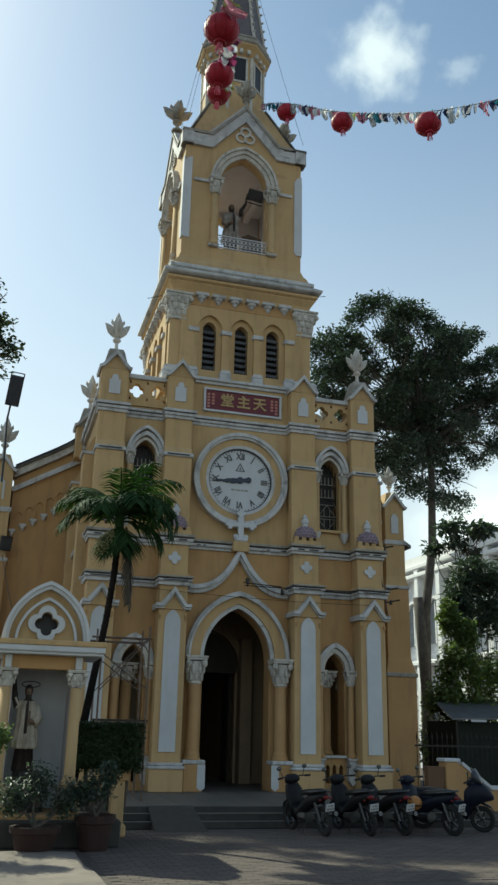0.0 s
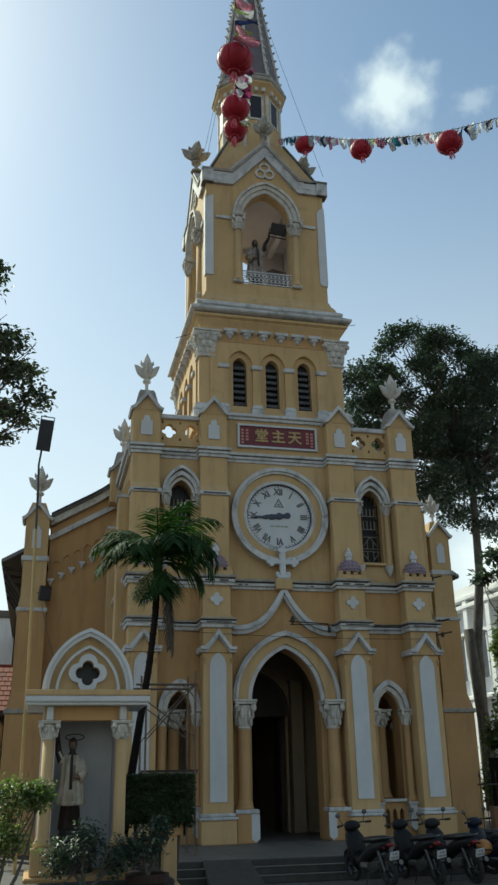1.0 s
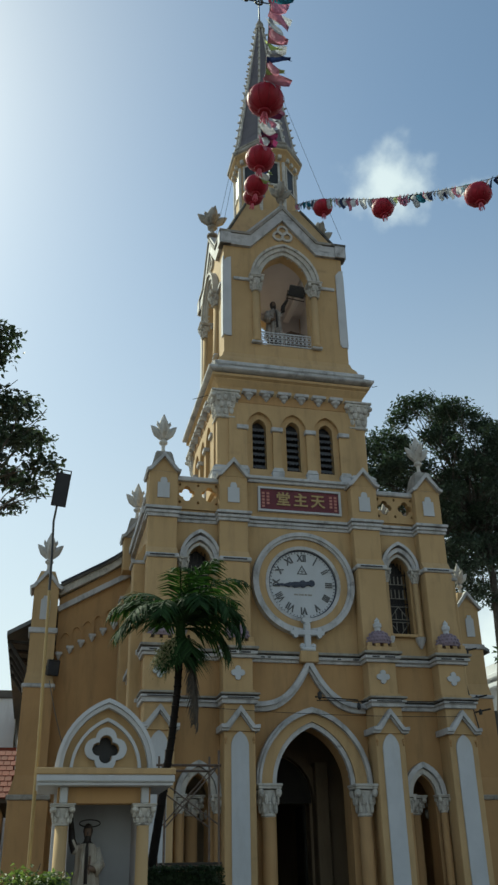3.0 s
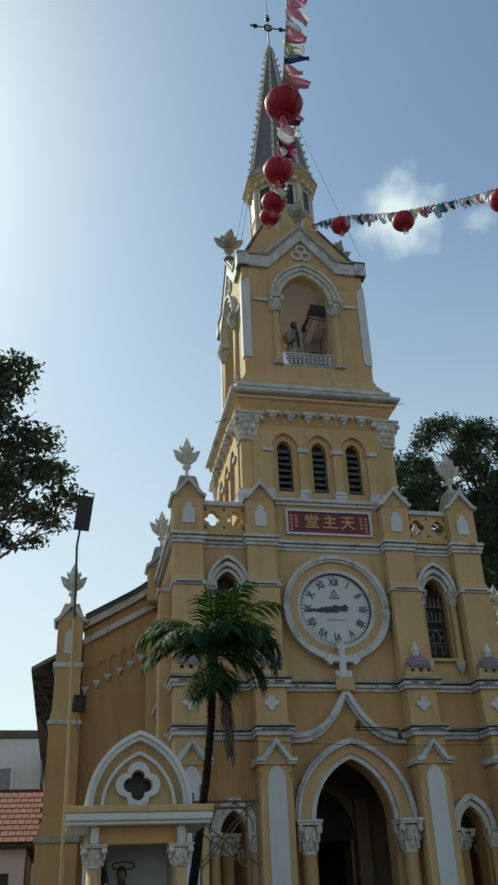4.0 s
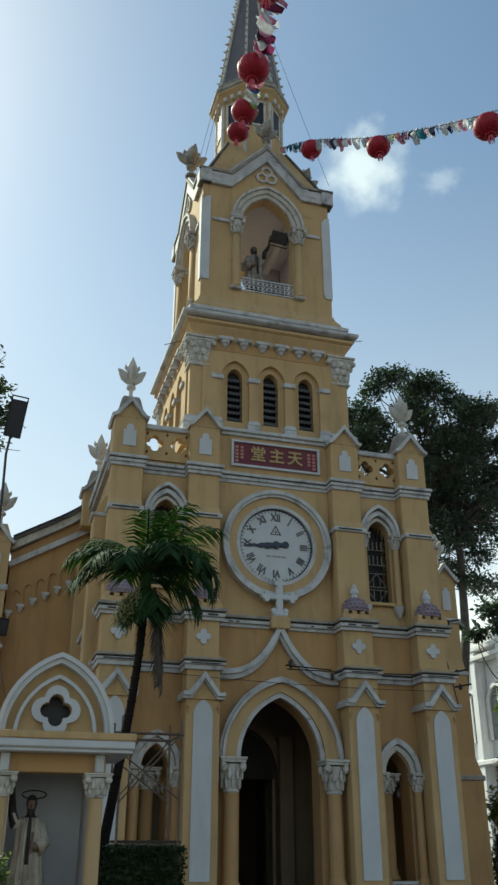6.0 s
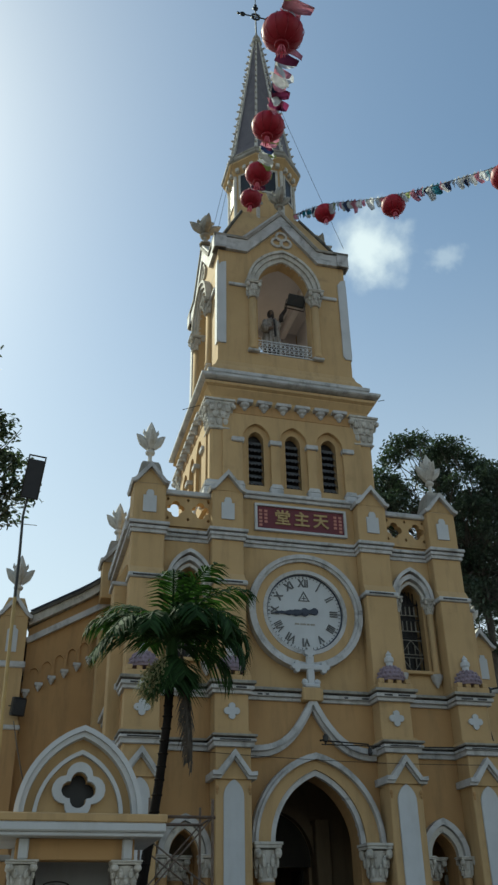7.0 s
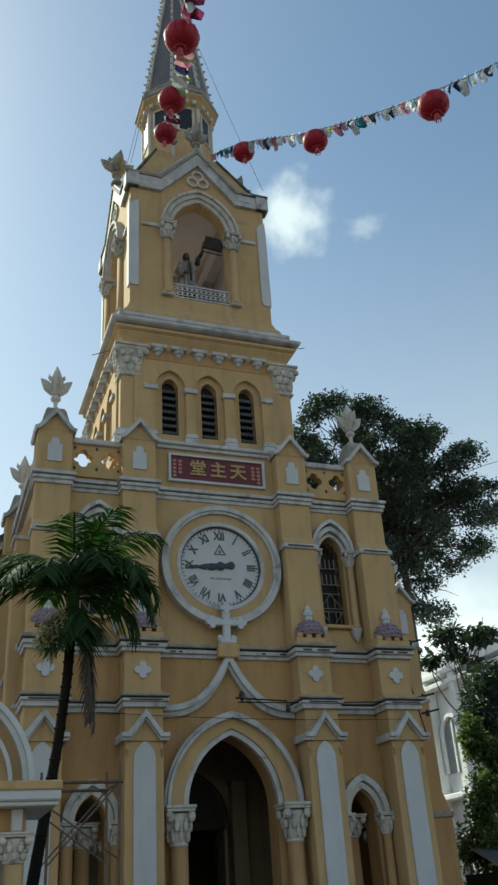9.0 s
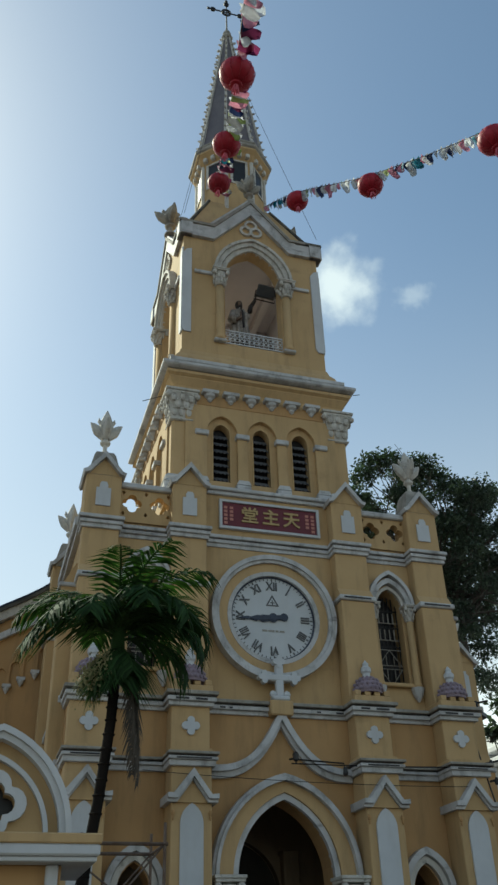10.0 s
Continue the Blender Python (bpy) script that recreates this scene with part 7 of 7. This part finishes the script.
def catmull(pts, n):
    out = []
    P = [Vector(p) for p in pts]
    for i in range(len(P) - 1):
        a, b, c, d = P[max(i - 1, 0)], P[i], P[i + 1], P[min(i + 2, len(P) - 1)]
        for k in range(n):
            t = k / n
            out.append(0.5 * (2 * b + (c - a) * t + (2 * a - 5 * b + 4 * c - d) * t * t + (3 * b - a - 3 * c + d) * t ** 3))
    out.append(P[-1])
    return out


def bunting(pts, seed, step, size, blown, kinds, label):
    rnd = random.Random(seed)
    t = thing("bunting_string", pose(*pts[0]), label, "bunting")
    o0 = Vector(pts[0])
    line = [p - o0 for p in catmull(pts, 8)]
    part("cord", tube(B(), line, 0.008, 5), IRON, t)
    run, nxt = 0.0, 0.15
    for a, b in zip(line, line[1:]):
        L = (b - a).length
        while nxt < run + L:
            p = a.lerp(b, (nxt - run) / L)
            f = new("pennant", FLAG_MESHES[rnd.choice(kinds) + 7 * rnd.randrange(3)])
            f.parent = t
            yaw = math.atan2((b - a).y, (b - a).x)
            f.matrix_basis = Matrix.Translation(p) @ Matrix.Rotation(yaw + rnd.gauss(0, 0.3), 4, "Z") @ Matrix.Rotation(radians(rnd.gauss(blown, 16)), 4, "X") @ Matrix.Scale(size * rnd.uniform(0.8, 1.15), 4)
            nxt += step * rnd.uniform(0.8, 1.25)
        run += L


bunting(LEFT, 3, 0.17, 0.95, 52, (0, 1, 2, 3, 4, 5, 6, 1, 0), "string of small coloured cloth pennants from the tower")
bunting(RIGHT, 4, 0.14, 0.72, 8, (0, 2, 0, 2, 3, 5, 1, 0, 2, 6), "string of small coloured cloth pennants from the tower")


# ---- motorbikes ----
def wheel(x, r, wide, parent):
    bm = B()
    n = 28
    prof = [(r - 0.075, -wide * 0.4), (r - 0.03, -wide * 0.5), (r - 0.005, -wide * 0.25), (r, 0), (r - 0.005, wide * 0.25), (r - 0.03, wide * 0.5), (r - 0.075, wide * 0.4)]
    rings = [[bm.verts.new((x + q * math.cos(2 * math.pi * i / n), y, r + q * math.sin(2 * math.pi * i / n))) for i in range(n)] for q, y in prof]
    for a, b in zip(rings, rings[1:] + rings[:1]):
        for i in range(n):
            bm.faces.new((a[i], a[(i + 1) % n], b[(i + 1) % n], b[i]))
    w = part("wheel", bm, RUBBER, parent)
    bm = B()
    rr = r - 0.075
    ring(bm, (x, r), rr - 0.025, 0.028, -wide * 0.3, wide * 0.3, n)
    for k in range(5):
        a = 2 * math.pi * k / 5
        tube(bm, [(x, 0, r), (x + rr * 0.95 * math.cos(a), 0, r + rr * 0.95 * math.sin(a))], 0.016, 5)
    part("rim", bm, CHROME if wide < 0.1 else PLASTIC, w)
    bm = tube(B(), [(x, -wide * 0.8, r), (x, wide * 0.8, r)], 0.035, 10)
    part("hub", bm, PLASTIC, w)


def loft(bm, rows, seg=12):
    """A body through rounded sections: rows of (x, y half, z middle, z half)."""
    rings = []
    for x, hy, zm, hz in rows:
        ringv = []
        for i in range(seg):
            a = 2 * math.pi * i / seg
            c, s = math.cos(a), math.sin(a)
            ringv.append(bm.verts.new((x, hy * math.copysign(abs(c) ** 0.7, c), zm + hz * math.copysign(abs(s) ** 0.7, s))))
        rings.append(ringv)
    for a, b in zip(rings, rings[1:]):
        for i in range(seg):
            bm.faces.new((a[i], a[(i + 1) % seg], b[(i + 1) % seg], b[i]))
    bm.faces.new(rings[0][::-1])
    bm.faces.new(rings[-1])
    return bm


def motorbike(m, label, paint, big=False):
    t = thing("motorbike", m, label, "motorbike", "motorbikes parked at the steps")
    r = 0.27 if not big else 0.26
    wheel(-0.62, r, 0.085 if not big else 0.13, t)
    wheel(0.62, r, 0.075 if not big else 0.12, t)
    k = 1.0 if not big else 1.25
    bm = loft(B(), [(-0.78, 0.05, 0.72, 0.05), (-0.6, 0.11 * k, 0.68, 0.09), (-0.25, 0.13 * k, 0.6, 0.12), (0.0, 0.1 * k, 0.5, 0.12), (0.2, 0.12 * k, 0.36, 0.1), (0.33, 0.16 * k, 0.42, 0.16)])
    part("body", bm, paint, t, smooth=True)
    bm = loft(B(), [(0.3, 0.17 * k, 0.4, 0.18), (0.38, 0.2 * k, 0.6, 0.26), (0.47, 0.17 * k, 0.72, 0.22), (0.52, 0.08, 0.8, 0.12)])
    part("leg_shield", bm, paint, t, smooth=True)
    bm = loft(B(), [(-0.72, 0.07, 0.8, 0.03), (-0.5, 0.13 * k, 0.79, 0.05), (-0.2, 0.14 * k, 0.76, 0.055), (0.02, 0.1 * k, 0.74, 0.05), (0.1, 0.05, 0.72, 0.03)])
    part("seat", bm, PLASTIC, t, "black seat", True)
    bm = loft(B(), [(0.36, 0.13 * k, 0.96, 0.05), (0.46, 0.15 * k, 0.97, 0.09), (0.54, 0.12 * k, 0.95, 0.1), (0.6, 0.05, 0.93, 0.06)])
    part("handlebar_cowl", bm, paint, t, smooth=True)
    bm = loft(B(), [(0.57, 0.07 * k, 0.94, 0.06), (0.615, 0.06 * k, 0.93, 0.05), (0.625, 0.02, 0.93, 0.02)])
    part("headlight", bm, DIAL if not big else HORN, t, "clear headlight lens", True)
    bm = tube(B(), [(0.36, -0.34, 1.0), (0.42, -0.18, 1.01), (0.44, 0, 0.98), (0.42, 0.18, 1.01), (0.36, 0.34, 1.0)], 0.014, 6)
    part("handlebar", bm, PLASTIC, t)
    for s in (-1, 1):
        part("grip", tube(B(), [(0.375, s * 0.26, 1.003), (0.35, s * 0.37, 0.998)], 0.02, 8), RUBBER, t)
        bm = tube(B(), [(0.4, s * 0.22, 1.0), (0.42, s * 0.28, 1.14)], 0.008, 5)
        mi = part("mirror", bm, PLASTIC, t)
        bm = blob(B(), (0.42, s * 0.29, 1.18), (0.015, 0.06, 0.042), 10)
        part("mirror_shell", bm, PLASTIC, mi)
        bm = blob(B(), (0.412, s * 0.29, 1.18), (0.012, 0.052, 0.035), 10)
        part("mirror_glass", bm, CHROME, mi, "bright mirror glass")
        bm = tube(B(), [(0.46, s * 0.06, 0.7), (0.6, s * 0.065, 0.3)], 0.018, 6)
        part("fork", bm, CHROME, t)
        part("indicator", blob(B(), (-0.76, s * 0.12, 0.66), (0.03, 0.026, 0.02), 8), REDLENS, t, "dark red indicator")
        bm = tube(B(), [(-0.62, s * 0.08, r), (-0.5, s * 0.09, 0.6)], 0.03, 8)
        part("shock_absorber", bm, CHROME, t)
    bm = loft(B(), [(0.45, 0.05, 0.56, 0.02), (0.62, 0.055 * k, 0.575, 0.025), (0.8, 0.05, 0.5, 0.02), (0.87, 0.03, 0.4, 0.015)])
    part("front_mudguard", bm, paint, t, smooth=True)
    bm = loft(B(), [(-0.6, 0.05, 0.6, 0.02), (-0.8, 0.05, 0.52, 0.02), (-0.88, 0.045, 0.4, 0.02)])
    part("rear_mudguard", bm, PLASTIC, t, smooth=True)
    part("tail_light", blob(B(), (-0.79, 0, 0.7), (0.04, 0.08, 0.04), 10), REDLENS, t, "red tail light", True)
    pl_ = part("number_plate", box(B(), -0.006, 0.006, -0.095, 0.095, -0.07, 0.07, 0.003), PLATE, t, "white number plate")
    pl_.matrix_basis = pose(-0.885, 0, 0.53, 0, -18, 0)
    for z, cells in ((0.03, (-0.045, -0.015, 0.03)), (-0.028, (-0.065, -0.035, 0.0, 0.03, 0.06))):
        for y in cells:
            part("plate_bar", box(B(), -0.0085, -0.0055, y - 0.009, y + 0.009, z - 0.018, z + 0.018), NUMERAL, pl_)
    bm = loft(B(), [(-0.1, 0.12, 0.3, 0.09), (0.1, 0.13, 0.3, 0.11), (0.25, 0.1, 0.32, 0.09)])
    part("engine", bm, CHROME if not big else PLASTIC, t, "grey engine block")
    bm = tube(B(), [(0.15, -0.13, 0.22), (-0.2, -0.15, 0.22), (-0.45, -0.16, 0.3), (-0.82, -0.16, 0.4)], [0.02, 0.025, 0.045, 0.045], 10)
    part("exhaust", bm, CHROME, t)
    part("stand", tube(B(), [(-0.1, 0.08, 0.25), (-0.14, 0.22, 0.01)], 0.012, 6), IRON, t)
    bm = tube(B(), [(-0.4, -0.13, 0.78), (-0.75, -0.12, 0.82), (-0.84, 0, 0.82), (-0.75, 0.12, 0.82), (-0.4, 0.13, 0.78)], 0.012, 6)
    part("grab_rail", bm, CHROME, t)
    if big:
        bm = loft(B(), [(0.3, 0.24, 0.62, 0.2), (0.48, 0.26, 0.74, 0.26), (0.66, 0.2, 0.78, 0.2), (0.82, 0.1, 0.72, 0.1), (0.88, 0.03, 0.68, 0.04)])
        part("front_fairing", bm, paint, t, "dark pointed front fairing", True)
        bm = loft(B(), [(0.44, 0.2, 1.02, 0.02), (0.5, 0.19, 1.12, 0.12), (0.54, 0.19, 1.1, 0.14), (0.68, 0.16, 0.96, 0.03)])
        part("windscreen", bm, HORN, t, "smoked windscreen", True)
        bm = loft(B(), [(-0.8, 0.12, 0.74, 0.08), (-0.5, 0.21, 0.64, 0.15), (-0.1, 0.22, 0.5, 0.16), (0.3, 0.22, 0.42, 0.16)])
        part("side_fairing", bm, paint, t, smooth=True)
    return t


def parked(rear, heading, tilt=7):
    d = Vector((math.cos(radians(heading)), math.sin(radians(heading)), 0))
    p = Vector((*rear, 0)) + d * 0.55
    return pose(p.x, p.y, 0.0, 0, 0, heading) @ pose(0, 0, 0, tilt, 0, 0) @ Matrix.Scale(0.88, 4)


motorbike(parked((5.68, 14.5), 101, -6), "black motorbike with a white number plate", BIKEBLK)
motorbike(parked((6.48, 14.48), 97, -7), "black motorbike with a grey headlamp cowl", BIKEBLK)
motorbike(parked((7.1, 14.46), 101, -6), "dark motorbike with raised round mirrors", BIKEBLK)
motorbike(parked((7.98, 14.4), 112, -5), "dark blue motorbike with an orange helmet beside it", BIKEBLUE)
motorbike(parked((8.0, 15.6), -38, 6) @ Matrix.Scale(0.98, 4), "large dark blue scooter facing the yard", BIKEBLUE, True)
hm = thing("helmet", pose(7.42, 14.72, 0.5), "orange open-face helmet hung on a motorbike", "helmet")
part("shell", blob(B(), (0, 0, 0), (0.13, 0.13, 0.12), 14), HELMET, hm, smooth=True)
part("rim", lathe(B(), [(0.125, -0.05), (0.132, -0.035), (0.125, -0.02)], 0, 0, 18), PLASTIC, hm)

# ---- pavers of the forecourt ----
PAVER = surface("worn_paver", (0.125, 0.096, 0.083), (0.085, 0.071, 0.064), 0.9, 1.2, 0.3, 25, (0.07, 0.066, 0.062), 0.5, (0.6, 0.6, 0.6), per_object=0.16, per_island=0.16)


def paver_shape(x, y, z, rnd):
    """Corners of one paver with bevelled upper edges."""
    h = z + rnd.uniform(-0.0015, 0.0015)
    low = [(x - 0.115, y - 0.056, 0.0), (x + 0.115, y - 0.056, 0.0), (x + 0.115, y + 0.056, 0.0), (x - 0.115, y + 0.056, 0.0)]
    top = [(x - 0.111, y - 0.052, h), (x + 0.111, y - 0.052, h), (x + 0.111, y + 0.052, h), (x - 0.111, y + 0.052, h)]
    return low + top, [(4, 5, 6, 7), (0, 1, 5, 4), (1, 2, 6, 5), (2, 3, 7, 6), (3, 0, 4, 7)]


prnd = random.Random(31)
PAVER_MESHES = []
for k in range(5):
    v, f = paver_shape(0, 0, 0.007, prnd)
    me = bpy.data.meshes.new("mesh")
    me.from_pydata(v, [], f)
    me.materials.append(PAVER)
    PAVER_MESHES.append(me)
ground_ob = bpy.data.objects["ground"]
rest_v, rest_f = [], []
for j in range(46):
    y = 10.16 + 0.12 * j
    for i in range(40):
        x = 1.75 + 0.24 * i + (0.12 if j % 2 else 0)
        if x < 5.4 and 10.3 < y < 12.7:
            o = new("paver", PAVER_MESHES[prnd.randrange(5)])
            o.parent = ground_ob
            o.matrix_parent_inverse = ground_ob.matrix_basis.inverted()
            o.matrix_basis = pose(x, y, 0, 0, 0, prnd.gauss(0, 0.5))
        else:
            v, f = paver_shape(x, y, 0.007, prnd)
            n0 = len(rest_v)
            rest_v += v
            rest_f += [tuple(n0 + q for q in face) for face in f]
me = bpy.data.meshes.new("mesh")
me.from_pydata(rest_v, [], rest_f)
me.materials.append(PAVER)
o = new("paving", me)
o.parent = ground_ob
o.matrix_parent_inverse = ground_ob.matrix_basis.inverted()
tagged(o, "worn grey-brown pavers of the forecourt", kind="stuff")
